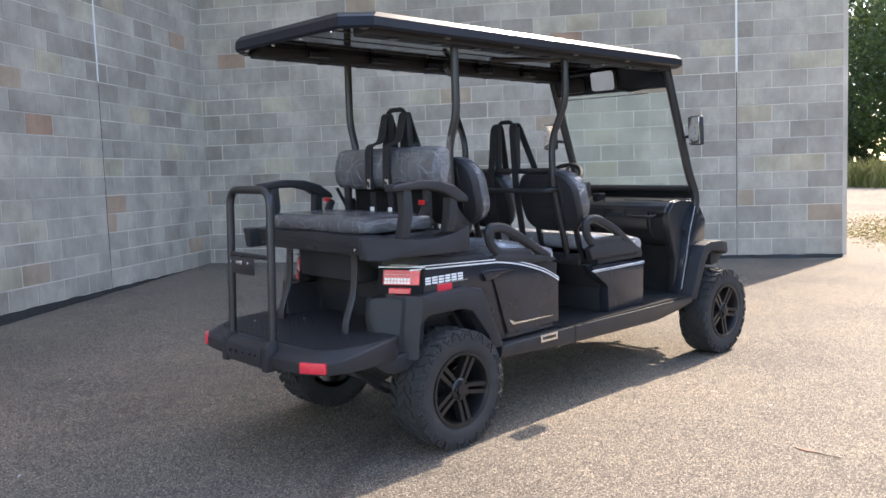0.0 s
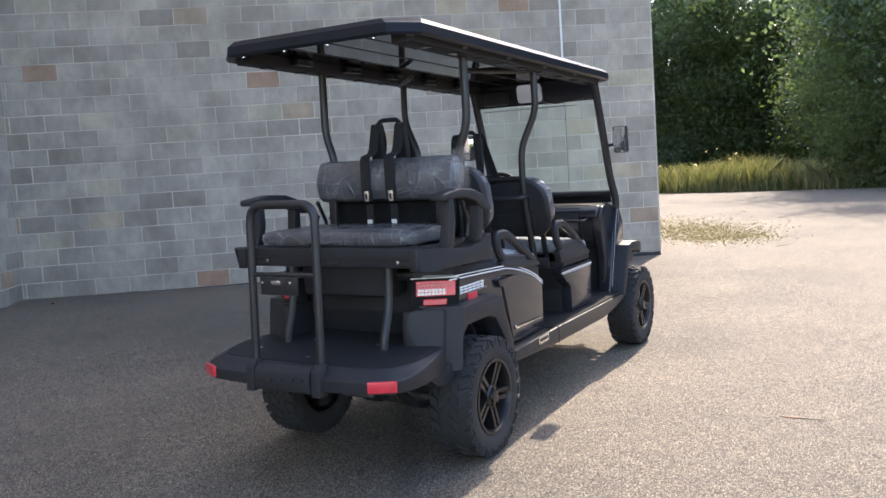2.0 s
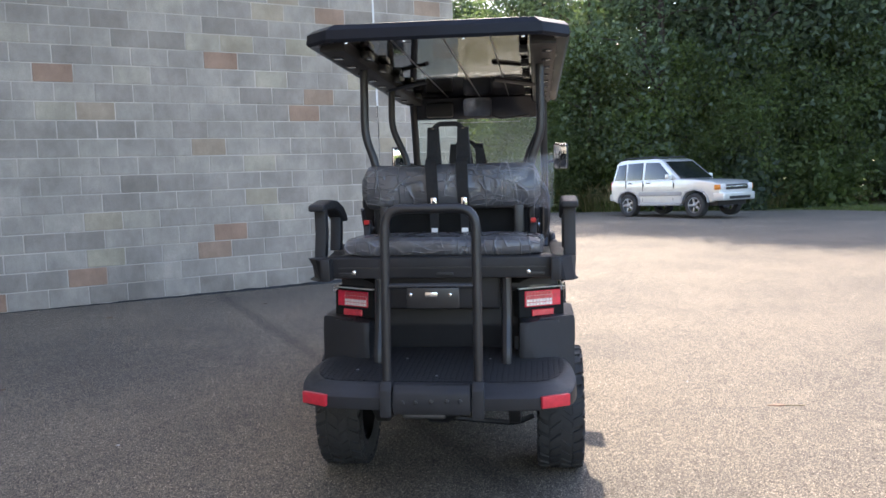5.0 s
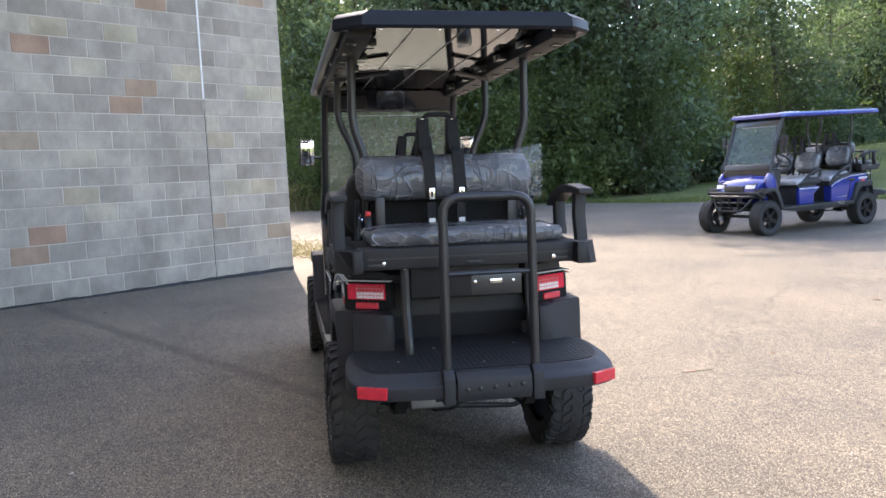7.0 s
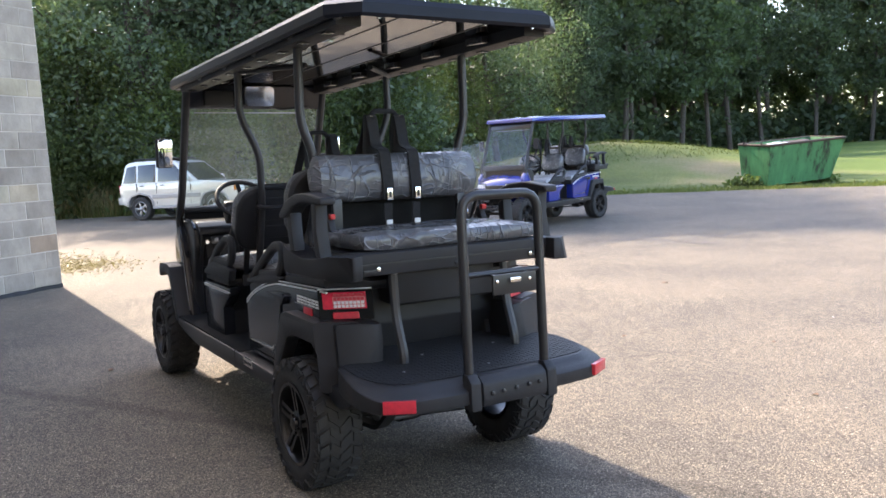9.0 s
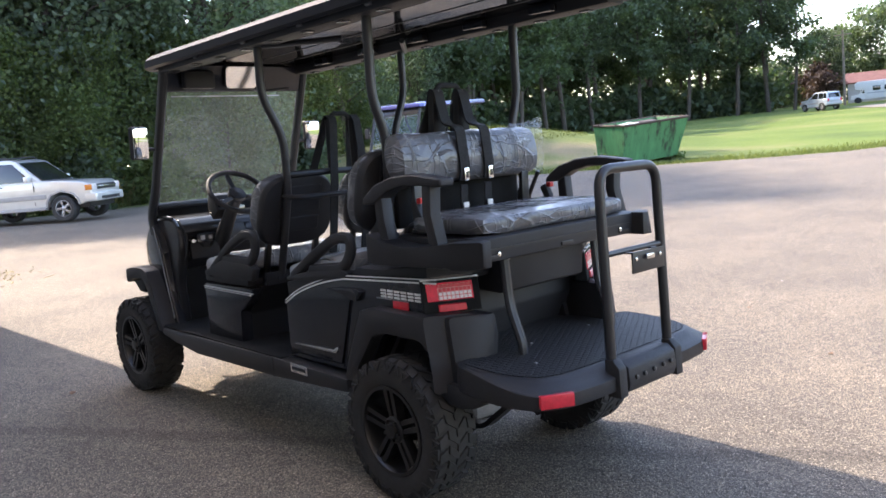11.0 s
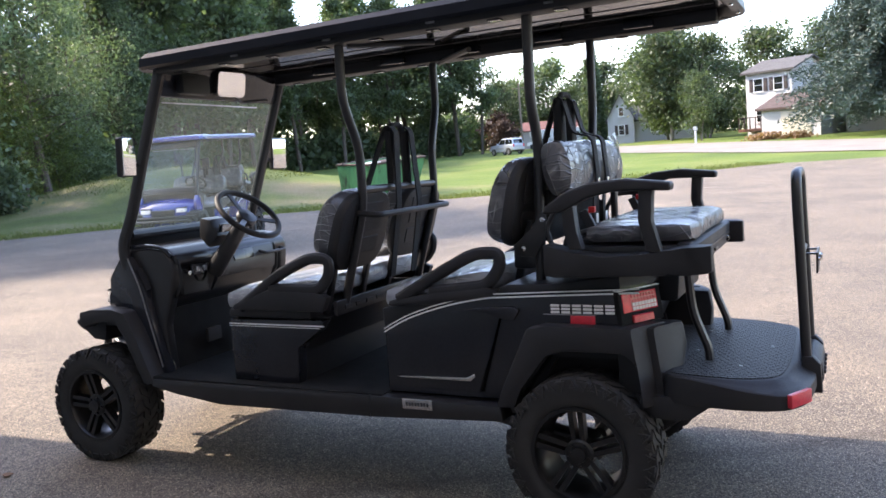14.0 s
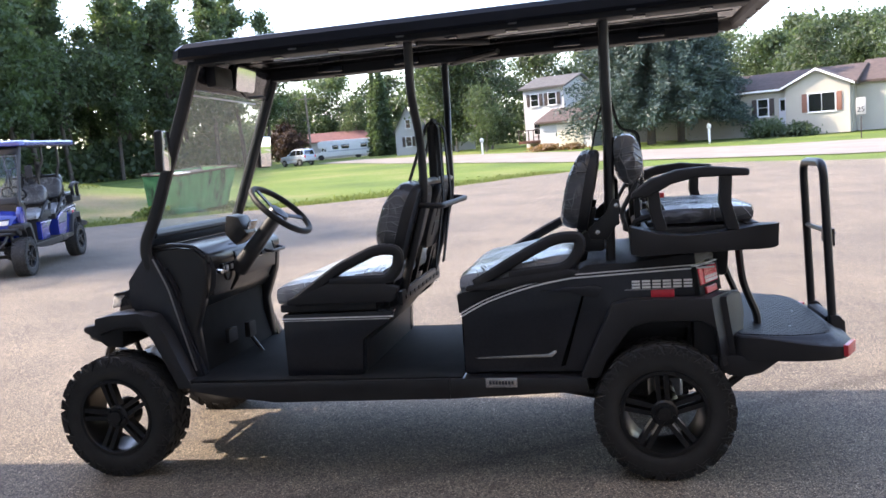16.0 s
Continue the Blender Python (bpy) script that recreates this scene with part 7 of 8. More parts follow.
M_BARK_GREY = surface("grey_bark", (0.17, 0.155, 0.135), 0.9, var=0.4, scale=7, bump=0.8, bump_scale=30)
# light balanced by leaf colour: lifted in the wood, darker copy in the yards
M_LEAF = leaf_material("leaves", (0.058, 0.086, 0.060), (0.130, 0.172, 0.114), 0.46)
M_LEAF_YARD_DARKENED = leaf_material("yard_leaves_darkened", (0.044, 0.066, 0.040), (0.096, 0.130, 0.074), 0.40)
M_LEAF_PALE = leaf_material("pale_leaves", (0.055, 0.084, 0.034), (0.12, 0.158, 0.062), 0.5)
M_LEAF_PURPLE = leaf_material("purple_leaves", (0.035, 0.022, 0.022), (0.075, 0.046, 0.042), 0.3)
M_NEEDLE = leaf_material("spruce_needles", (0.028, 0.048, 0.042), (0.070, 0.105, 0.092), 0.12)
M_PINE = leaf_material("pine_needles", (0.048, 0.074, 0.044), (0.104, 0.142, 0.082), 0.45)
M_DRY = leaf_material("dried_flower_bed", (0.12, 0.07, 0.04), (0.26, 0.16, 0.09), 0.3)
M_WEED = leaf_material("dry_weeds", (0.15, 0.155, 0.075), (0.36, 0.31, 0.175), 0.4)


def broadleaf(seed, tall, wide, low, leaves, size, mat, bark, stems=1, sparse=0.0):
    """Trunk with limbs; a crown of clumps round the limb ends, uneven, with gaps."""
    rng = np.random.default_rng(seed)
    bm = bmesh.new()
    ends = []
    for s in range(stems):
        lean = rng.normal(0, 0.05, 2) * tall * (1 if stems > 1 else 0.5)
        base = Vector((rng.normal(0, 0.25) * (stems > 1), rng.normal(0, 0.25) * (stems > 1), -0.2))
        top = Vector((lean[0], lean[1], tall * 0.86))
        mid = base.lerp(top, 0.5) + Vector((rng.normal(0, 0.25), rng.normal(0, 0.25), 0))
        r0 = 0.010 * tall + 0.03
        line = fillet([base, mid, top], tall * 0.2, 6)
        tube(line, r0, 0, 8, bm=bm, taper=0.03)
        for k in range(22):
            t = low + (0.97 - low) * (k + rng.uniform(0, 0.8)) / 22
            p = line[min(len(line) - 1, int(t * (len(line) - 1)))].copy()
            p.z = base.z + (top.z - base.z) * t
            ang = rng.uniform(0, 2 * math.pi)
            prof = math.sin(math.pi * min(1, max(0.06, (t - low) / (1.08 - low))) ** 0.8) ** 0.7
            reach = wide * (0.35 + 0.65 * prof) * rng.uniform(0.6, 1.1)
            q = p + Vector((math.cos(ang) * reach, math.sin(ang) * reach, reach * rng.uniform(0.1, 0.55)))
            tube([p, p.lerp(q, 0.5) + Vector((0, 0, 0.08 * reach)), q], r0 * 0.3, 0, 5, bm=bm, taper=0.012)
            ends.append((p, q, reach))
        for _ in range(3):
            tip = top + Vector((rng.normal(0, 0.4), rng.normal(0, 0.4), rng.uniform(0.02, 0.12) * tall))
            ends.append((top, tip, wide * 0.5))
    per = max(1, leaves // len(ends))
    cs = []
    for p, q, reach in ends:
        if rng.uniform() < sparse:
            continue
        n = int(per * rng.uniform(0.6, 1.4) * (0.5 + 0.5 * reach / wide))
        u = rng.uniform(0.22, 1.12, n)[:, None]
        line = np.array(p)[None] * (1 - u) + np.array(q)[None] * u
        cs.append(line + rng.normal(size=(n, 3)) * (0.22 + 0.17 * reach) * np.array([1.0, 1.0, 0.72]))
    v, f = leaf_cloud(np.concatenate(cs), size, rng)
    return bm, cloud_mesh("crown", v, f, mat), bark


def conifer(seed, tall, wide, low, leaves, size, mat, bark, droop=0.25, whorl=15, rows=26, long=1.25):
    rng = np.random.default_rng(seed)
    bm = bmesh.new()
    tube([(0, 0, -0.2), (0.05, 0.03, tall * 0.5), (0, 0, tall)], 0.02 * tall, 0, 8, bm=bm, taper=0.02)
    cs = []
    for k in range(rows):
        t = low + (1 - low) * (k / (rows - 1)) ** 0.9
        reach = wide * (1 - (t - low) / (1.02 - low)) ** 0.85 + 0.12
        for j in range(whorl):
            ang = 2 * math.pi * (j + rng.uniform(-0.4, 0.4)) / whorl
            rr = reach * rng.uniform(0.7, 1.12)
            p = Vector((0, 0, tall * t))
            q = p + Vector((math.cos(ang) * rr, math.sin(ang) * rr, -droop * rr + rng.uniform(-0.1, 0.1)))
            if j % 3 == 0:
                tube([p, q], 0.03, 0, 4, bm=bm, taper=0.008)
            n = max(3, int(leaves * rr / (rows * whorl * wide * 0.5)))
            u = rng.uniform(0.25, 1.05, n)
            line = np.array(p)[None] * (1 - u)[:, None] + np.array(q)[None] * u[:, None]
            jit = rng.normal(size=(n, 3)) * np.array([0.09, 0.09, 0.035]) * (0.6 + 0.25 * wide)
            jit[:, 2] -= np.abs(rng.normal(0, 0.06, n)) * wide
            cs.append(line + jit)
    v, f = leaf_cloud(np.concatenate(cs), size, rng, flat=0.3, long=long)
    return bm, cloud_mesh("crown", v, f, mat), bark


def plant(name, made, label, x, y, yaw=0.0, scale=1.0, group=""):
    bm, crown, bark = made
    t = root(name, pose(x, y, height(x, y), 0, 0, yaw) @ Matrix.Diagonal((scale, scale, scale, 1)), label, "tree", group)
    part("trunk", bm, bark, t)
    c = new("crown", crown)
    c.parent = t
    return t


def grove(first, places, group, z_turn=0.0):
    """Copies of a tree at (x, y, size)."""
    for x, y, s in places:
        m = pose(x, y, height(x, y), 0, 0, random.uniform(0, 360)) @ Matrix.Diagonal((s * random.uniform(0.92, 1.1), s * random.uniform(0.92, 1.1), s, 1))
        c = copy_thing(first, m)
        c.matrix_world = m
        tagged(c, group=group)


random.seed(11)
GW = "trees of the wood"
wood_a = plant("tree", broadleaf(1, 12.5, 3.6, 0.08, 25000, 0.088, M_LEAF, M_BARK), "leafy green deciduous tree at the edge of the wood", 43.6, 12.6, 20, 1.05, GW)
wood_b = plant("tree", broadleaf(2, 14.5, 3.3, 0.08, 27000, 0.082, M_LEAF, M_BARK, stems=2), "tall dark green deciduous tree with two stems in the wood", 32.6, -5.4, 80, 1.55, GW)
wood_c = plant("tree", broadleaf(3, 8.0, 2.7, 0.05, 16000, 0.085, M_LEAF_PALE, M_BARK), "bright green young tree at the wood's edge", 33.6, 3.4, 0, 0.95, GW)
wood_d = plant("tree", broadleaf(4, 17.0, 2.5, 0.30, 8200, 0.19, M_PINE, M_BARK, sparse=0.12), "tall slender dark tree with a bare lower trunk", 47.0, -38.0, 0, 1.15, GW)
grove(wood_a, [(45.0, 15.5, 1.08), (46.0, 9.0, 1.02), (33.8, 1.2, 1.20), (33.2, -2.2, 1.40), (34.6, -8.6, 1.55), (36.5, -12.5, 1.35), (48.0, 5.0, 1.20), (46.5, 18.5, 1.20), (44.0, -27.5, 1.05)], GW)
grove(wood_b, [(31.9, -0.8, 1.15), (34.2, 4.0, 0.80), (33.4, -9.8, 1.40), (34.0, -6.9, 1.55), (33.2, -3.6, 1.45), (36.5, -15.0, 1.20), (36.0, -5.0, 1.60), (38.5, -20.0, 1.30), (48.0, 12.0, 1.02), (45.5, -32.0, 1.00), (42.5, 20.5, 1.08)], GW)
grove(wood_c, [(42.1, 8.2, 1.08), (30.9, 1.9, 0.85), (30.4, -1.6, 0.80), (30.6, -4.4, 0.80), (31.2, -7.6, 0.85), (43.3, 10.8, 1.20), (44.5, 6.8, 1.32), (33.2, -12.0, 0.75), (36.4, -17.6, 0.70), (42.7, 14.8, 0.96), (39.8, -22.6, 0.70), (29.9, 3.4, 0.55), (30.0, -2.9, 0.55), (41.7, 6.6, 0.72), (31.0, -9.6, 0.60)], GW)
grove(wood_d, [(46.0, -33.5, 1.14), (49.5, -41.0, 1.14), (52.0, -44.0, 1.25), (50.5, -47.5, 1.14), (54.5, -49.0, 1.25), (55.5, -53.5, 1.14), (53.5, -57.0, 1.25), (57.5, -60.0, 1.25), (54.0, -62.0, 1.14), (56.5, -66.5, 1.31), (52.5, -68.0, 1.14), (54.5, -72.5, 1.31), (50.5, -74.0, 1.14), (51.5, -79.0, 1.31), (47.5, -79.0, 1.20), (46.5, -84.0, 1.31), (43.5, -84.0, 1.08), (58.5, -55.5, 1.37), (60.0, -64.0, 1.37), (57.0, -76.0, 1.37), (53.5, -84.0, 1.37), (49.0, -89.0, 1.37), (61.0, -49.0, 1.31), (57.5, -43.0, 1.25), (53.0, -38.0, 1.25), (49.5, -34.0, 1.25), (63.0, -58.0, 1.42), (64.0, -70.0, 1.42), (47.6, -36.0, 1.08), (51.0, -51.5, 1.14)], GW)
grove(wood_d, [(55.5, -46.0, 1.0), (60.0, -53.0, 1.05), (61.5, -67.0, 1.05), (58.5, -72.0, 1.0), (56.0, -82.0, 1.05), (50.5, -85.0, 0.9), (66.0, -62.0, 1.1), (52.0, -34.0, 1.0)], GW)

GY = "trees of the yards"
maple = plant("tree", broadleaf(7, 11.5, 4.2, 0.16, 10000, 0.20, M_LEAF_YARD_DARKENED, M_BARK_GREY), "broad round-crowned green maple on a lawn", 19.2, -76.0, 10, 1.0, GY)
birch = plant("tree", broadleaf(8, 10.0, 2.8, 0.15, 9000, 0.16, M_LEAF_YARD_DARKENED, M_BARK_GREY, stems=2), "light green yard tree with two pale stems", 15.8, -75.0, 10, 1.0, GY)
spruce = plant("tree", conifer(9, 12.5, 5.0, 0.22, 66000, 0.060, M_NEEDLE, M_BARK, droop=0.30, rows=21, long=2.3), "large blue-grey spruce with drooping branches", 0.5, -55.8, 0, 1.3, GY)
column = plant("tree", conifer(10, 11.0, 1.5, 0.04, 9000, 0.17, M_PINE, M_BARK, droop=0.5), "narrow columnar dark green conifer by a drive", 31.4, -91.5, 0, 1.05, GY)
plum = plant("tree", broadleaf(12, 5.0, 2.0, 0.1, 4000, 0.22, M_LEAF_PURPLE, M_BARK), "small purple-leaved yard tree beside a drive", 48.0, -99.6, 0, 1.0, GY)
grove(maple, [(43.9, -111.0, 1.15), (27.0, -99.0, 1.0), (12.0, -88.0, 1.0), (-13.0, -84.0, 0.9), (-18.5, -79.0, 0.95), (-24.0, -84.0, 1.0), (-8.0, -90.0, 1.0), (5.0, -92.0, 1.05), (-1.5, -86.0, 0.95), (-30.0, -76.0, 1.0), (35.0, -108.0, 1.0), (-17.0, -92.0, 1.1), (51.0, -112.0, 0.95)], GY)
grove(birch, [(49.2, -103.5, 1.0), (20.5, -81.5, 1.1), (-14.5, -74.0, 0.95), (-22.0, -72.0, 1.0), (38.5, -103.0, 0.8), (14.4, -66.0, 0.6)], GY)
grove(spruce, [(-1.7, -57.2, 1.1), (21.0, -96.0, 0.9)], GY)
grove(column, [(33.0, -93.8, 0.95)], GY)
grove(plum, [(45.8, -96.5, 0.8)], GY)


def bush(name, seed, wide, tall, leaves, size, mat, x, y, label):
    rng = np.random.default_rng(seed)
    k = 16
    cs = []
    for _ in range(k):
        a, r = rng.uniform(0, 2 * math.pi), wide * rng.uniform(0, 0.75)
        c = np.array([math.cos(a) * r, math.sin(a) * r * 0.8, tall * rng.uniform(0.15, 0.7)])
        d = rng.normal(size=(leaves // k, 3)) * np.array([wide * 0.22, wide * 0.22, tall * 0.2])
        cs.append(c + d)
    c = np.concatenate(cs)
    c[:, 2] = np.abs(c[:, 2])
    v, f = leaf_cloud(c, size, rng)
    ob = new(name, cloud_mesh(name, v, f, mat))
    ob.location = (x, y, height(x, y))
    return tagged(ob, label, "bush")


bush("bush", 31, 1.8, 1.25, 2600, 0.12, M_LEAF, -7.6, -54.2, "rounded green shrub in front of a house")
bush("bush", 32, 1.2, 0.9, 1400, 0.12, M_LEAF, -9.3, -53.4, "low green shrub under a house window")
bush("bush", 33, 1.5, 0.5, 1100, 0.10, M_DRY, 8.6, -57.0, "brownish overgrown flower bed shrub")
bush("bush", 34, 1.6, 0.45, 1100, 0.10, M_DRY, 6.3, -56.8, "brownish overgrown flower bed shrub")
bush("bush", 35, 0.7, 0.35, 700, 0.07, M_LEAF_PALE, 17.3, -16.1, "weeds against the dumpster")
bush("bush", 36, 0.7, 0.3, 800, 0.07, M_LEAF_PALE, 16.3, -18.6, "weeds against the dumpster")
for k, (x, y) in enumerate(((34.5, 4.4), (30.4, 0.4), (30.3, -3.6), (30.6, -6.4), (31.6, -10.8), (30.6, 2.6), (33.4, -14.4))):
    bush("bush", 40 + k, 1.7, 2.2 + 0.3 * (k % 3), 2600, 0.13, (M_LEAF, M_LEAF_PALE)[k % 2], x, y, "dense green undergrowth at the wood's edge")


def far_wood(points, n, tall, size, mat, seed, label):
    """A deep belt of foliage behind the single trees, uneven along its top."""
    rng = np.random.default_rng(seed)
    pts = np.array(points, float)
    seg = np.linalg.norm(np.diff(pts, axis=0), axis=1)
    cut = np.concatenate([[0], np.cumsum(seg)])
    s = rng.uniform(0, cut[-1], n)
    x, y = np.interp(s, cut, pts[:, 0]), np.interp(s, cut, pts[:, 1])
    top = tall * (0.78 + 0.13 * np.sin(s * 0.43) + 0.09 * np.sin(s * 1.27 + 1))
    z = top * rng.uniform(0, 1, n) ** 0.85
    x, y = x + rng.normal(0, 1.1, n), y + rng.normal(0, 1.1, n)
    g = np.array([height(a, b) for a, b in zip(x, y)])
    v, f = leaf_cloud(np.stack([x, y, g + z + rng.normal(0, 0.3, n)], 1), size, rng)
    return tagged(new("foliage", cloud_mesh("foliage", v, f, mat)), label, "trees", kind="stuff")


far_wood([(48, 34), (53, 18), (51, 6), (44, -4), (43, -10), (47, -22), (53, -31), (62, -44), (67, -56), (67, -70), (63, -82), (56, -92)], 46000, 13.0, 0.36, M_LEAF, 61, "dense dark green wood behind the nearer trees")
far_wood([(56, -92), (60, -118), (40, -122), (10, -104), (-20, -100), (-50, -92)], 26000, 7.0, 0.40, M_LEAF_YARD_DARKENED, 62, "green tree line behind the houses")


far_wood([(44, -26), (50, -38), (55, -50), (57, -62), (54, -74), (48, -87)], 16000, 4.6, 0.36, M_PINE, 63, "dark undergrowth between the trunks of the wood")


def blades(name, places, tall, wide, mat, seed, lean=0.35, kind="stuff", label=""):
    """Grass blades: bent narrow triangles, as one object."""
    rng = np.random.default_rng(seed)
    n = len(places)
    base = np.array(places)
    ang = rng.uniform(0, 2 * math.pi, n)
    h_ = tall * rng.uniform(0.45, 1.2, n)
    side = np.stack([np.cos(ang), np.sin(ang), 0 * ang], 1) * (wide * rng.uniform(0.6, 1.4, n))[:, None]
    ln = rng.normal(0, lean, (n, 2)) * h_[:, None]
    tip = base + np.stack([ln[:, 0], ln[:, 1], h_], 1)
    mid = base + np.stack([ln[:, 0] * 0.3, ln[:, 1] * 0.3, h_ * 0.6], 1)
    v = np.stack([base - side, base + side, mid + side * 0.7, tip, mid - side * 0.7], 1).reshape(-1, 3)
    f = np.arange(5 * n).reshape(-1, 5)
    ob = new(name, cloud_mesh(name, v, f, mat))
    return tagged(ob, label, "grass", kind=kind)


M_BLADE = leaf_material("grass_blades", (0.07, 0.096, 0.032), (0.165, 0.185, 0.070), 0.4)
M_STRAW = leaf_material("straw", (0.17, 0.135, 0.07), (0.34, 0.28, 0.16), 0.2)
rng = np.random.default_rng(5)


def near_line(points, n, spread, bias=0.0):
    out = []
    pts = [Vector(p) for p in points]
    lens = [(b - a).length for a, b in zip(pts, pts[1:])]
    total = sum(lens)
    for _ in range(n):
        s = rng.uniform(0, total)
        for (a, b), L_ in zip(zip(pts, pts[1:]), lens):
            if s <= L_:
                p = a.lerp(b, s / L_)
                t = (b - a).normalized()
                o = abs(rng.normal(0, spread)) + bias
                p = p + Vector((-t.y, t.x)) * o
                out.append((p.x, p.y, height(p.x, p.y) + 0.01))
                break
            s -= L_
    return out


EDGE_WOOD = [(30.0, -5.2), (29.7, 1.0), (29.9, 6.0), (30.6, 13)]
blades("tall_grass", near_line(EDGE_WOOD[::-1], 9000, 0.7, 0.1), 1.0, 0.016, M_WEED, 3, label="tall dry weeds along the wood")
blades("tall_grass", near_line(EDGE_WOOD[::-1], 5000, 0.5, 0.0), 0.55, 0.014, M_BLADE, 4, label="tall green grass along the wood")
EDGE_LAWN = [(28.2, -5.0), (24.0, -7.6), (21.2, -10.2), (18.7, -12.6), (16.0, -14.7), (13.0, -16.8), (10.6, -19.0), (9.2, -22.8), (7.4, -26.6), (4.8, -29.0)]
blades("grass", near_line(EDGE_LAWN, 16000, 1.2, 0.0), 0.10, 0.010, M_BLADE, 6, label="rough grass at the edge of the paving")
mound_pts = [(33 + r * math.cos(a), -24 + r * math.sin(a)) for r, a in zip(7 * np.sqrt(rng.uniform(0, 1, 7000)), rng.uniform(0, 6.28, 7000))]
blades("tall_grass", [(x, y, height(x, y)) for x, y in mound_pts], 0.11, 0.010, M_BLADE, 7, label="rough grass on a mound")
weeds = [(rng.uniform(29.2, 33.0), rng.normal(7.2, 1.9)) for _ in range(11000)] + [(rng.uniform(29.6, 40.0), rng.uniform(9.0, 17.0)) for _ in range(5000)]
bank = [(x, y, height(x, y) + 0.01 + 0.55 * math.exp(-((y - 7.2) / 1.8) ** 2) * min(1.0, (x - 29.0) / 1.5) * rng.uniform(0, 1)) for x, y in weeds if y > 3.6]
blades("tall_grass", bank[::2], 0.85, 0.015, M_WEED, 12, label="tall straw-coloured weeds in the sun by the wood")
blades("tall_grass", bank[1::2], 0.62, 0.016, M_BLADE, 13, label="tall green grass in the sun by the wood")
# dry straw on the paving past the building's corner
straw = []
for cx, cy, s, n in ((12.4, 3.9, 0.5, 1800), (13.4, 4.7, 0.8, 2600), (14.3, 6.2, 1.2, 2600)):
    for _ in range(n):
        x, y = rng.normal(cx, s), rng.normal(cy, s * 0.7)
        straw.append((x, y, height(x, y) + 0.032))
blades("straw", straw, 0.026, 0.009, M_STRAW, 8, lean=2.6, label="dry straw scattered on asphalt")

# ---------------------------------------------------------------- houses across the road
M_CREAM = siding_material("cream_siding", (0.36, 0.335, 0.275))
M_WHITESIDE = siding_material("white_siding", (0.45, 0.445, 0.435))
M_SHINGLE = surface("brown_shingles", (0.075, 0.052, 0.044), 0.9, var=0.3, scale=3, bump=0.6, bump_scale=18)
M_SHINGLE_GREY = surface("grey_shingles", (0.08, 0.076, 0.072), 0.9, var=0.3, scale=3, bump=0.6, bump_scale=18)
M_SHINGLE_RED = surface("red_roofing", (0.15, 0.068, 0.060), 0.8, var=0.25, scale=2, bump=0.3, bump_scale=18)
M_PAINT_WHITE = surface("white_paint", (0.78, 0.78, 0.76), 0.5, var=0.06, scale=2)
M_SHUTTER = surface("dark_shutter", (0.05, 0.035, 0.03), 0.6, var=0.15, scale=6)
M_SHUTTER_RED = surface("brown_shutter", (0.20, 0.085, 0.055), 0.6, var=0.15, scale=6)
M_DOOR = surface("grey_door", (0.45, 0.47, 0.5), 0.5, var=0.08)
M_GARAGE = siding_material("cream_garage_door", (0.60, 0.55, 0.43), 0.5)
M_CONCRETE = surface("concrete", (0.42, 0.40, 0.37), 0.9, var=0.2, scale=3, bump=0.3)


def along(x, y, ax, ay):
    """Pose of a house: x along its front as seen from the road, y to its back."""
    a = Vector((ax, ay, 0)).normalized()
    m = Matrix((a, Vector((-a.y, a.x, 0)), Vector((0, 0, 1)))).transposed().to_4x4()
    m.translation = (x, y, height(x, y))
    return m


def window(parent, x0, x1, z0, z1, y, shutters=None):
    w = part("window", box(x0 - 0.06, x1 + 0.06, y - 0.05, y + 0.03, z0 - 0.06, z1 + 0.06, 0.01), M_PAINT_WHITE, parent)
    n = 2 if x1 - x0 > 1.1 else 1
    for k in range(n):
        a = x0 + (x1 - x0) * k / n + 0.02
        b = x0 + (x1 - x0) * (k + 1) / n - 0.02
        for u, v in ((z0, (z0 + z1) / 2 - 0.02), ((z0 + z1) / 2 + 0.02, z1)) if n == 1 else ((z0, z1),):
            part("pane", box(a, b, y - 0.065, y - 0.045, u, v), M_DARK_GLASS, w)
    part("sill", box(x0 - 0.1, x1 + 0.1, y - 0.10, y, z0 - 0.11, z0 - 0.06, 0.01), M_PAINT_WHITE, w)
    if shutters:
        for a, b in ((x0 - 0.42, x0 - 0.09), (x1 + 0.09, x1 + 0.42)):
            part("shutter", box(a, b, y - 0.07, y - 0.0, z0 - 0.03, z1 + 0.03, 0.01), shutters, parent)


def gable_roof(parent, x0, x1, y0, y1, eave, ridge, mat, along_x=True, over=0.35, thick=0.16):
    bm = bmesh.new()
    t = thick
    if along_x:
        ym = (y0 + y1) / 2
        k = (ridge - eave) / (ym - y0)
        sec = [(y0 - over, eave - over * k), (ym, ridge), (y1 + over, eave - over * k), (y1 + over, eave - over * k + t), (ym, ridge + t), (y0 - over, eave - over * k + t)]
        a = [bm.verts.new((x0 - over, y, z)) for y, z in sec]
        b = [bm.verts.new((x1 + over, y, z)) for y, z in sec]
    else:
        xm = (x0 + x1) / 2
        k = (ridge - eave) / (xm - x0)
        sec = [(x0 - over, eave - over * k), (xm, ridge), (x1 + over, eave - over * k), (x1 + over, eave - over * k + t), (xm, ridge + t), (x0 - over, eave - over * k + t)]
        a = [bm.verts.new((x, y0 - over, z)) for x, z in sec]
        b = [bm.verts.new((x, y1 + over, z)) for x, z in sec]
    bm.faces.new(a)
    bm.faces.new(b[::-1])
    for i in range(6):
        j = (i + 1) % 6
        bm.faces.new((a[i], a[j], b[j], b[i]))
    return part("roof", bm, mat, parent, smooth=False)


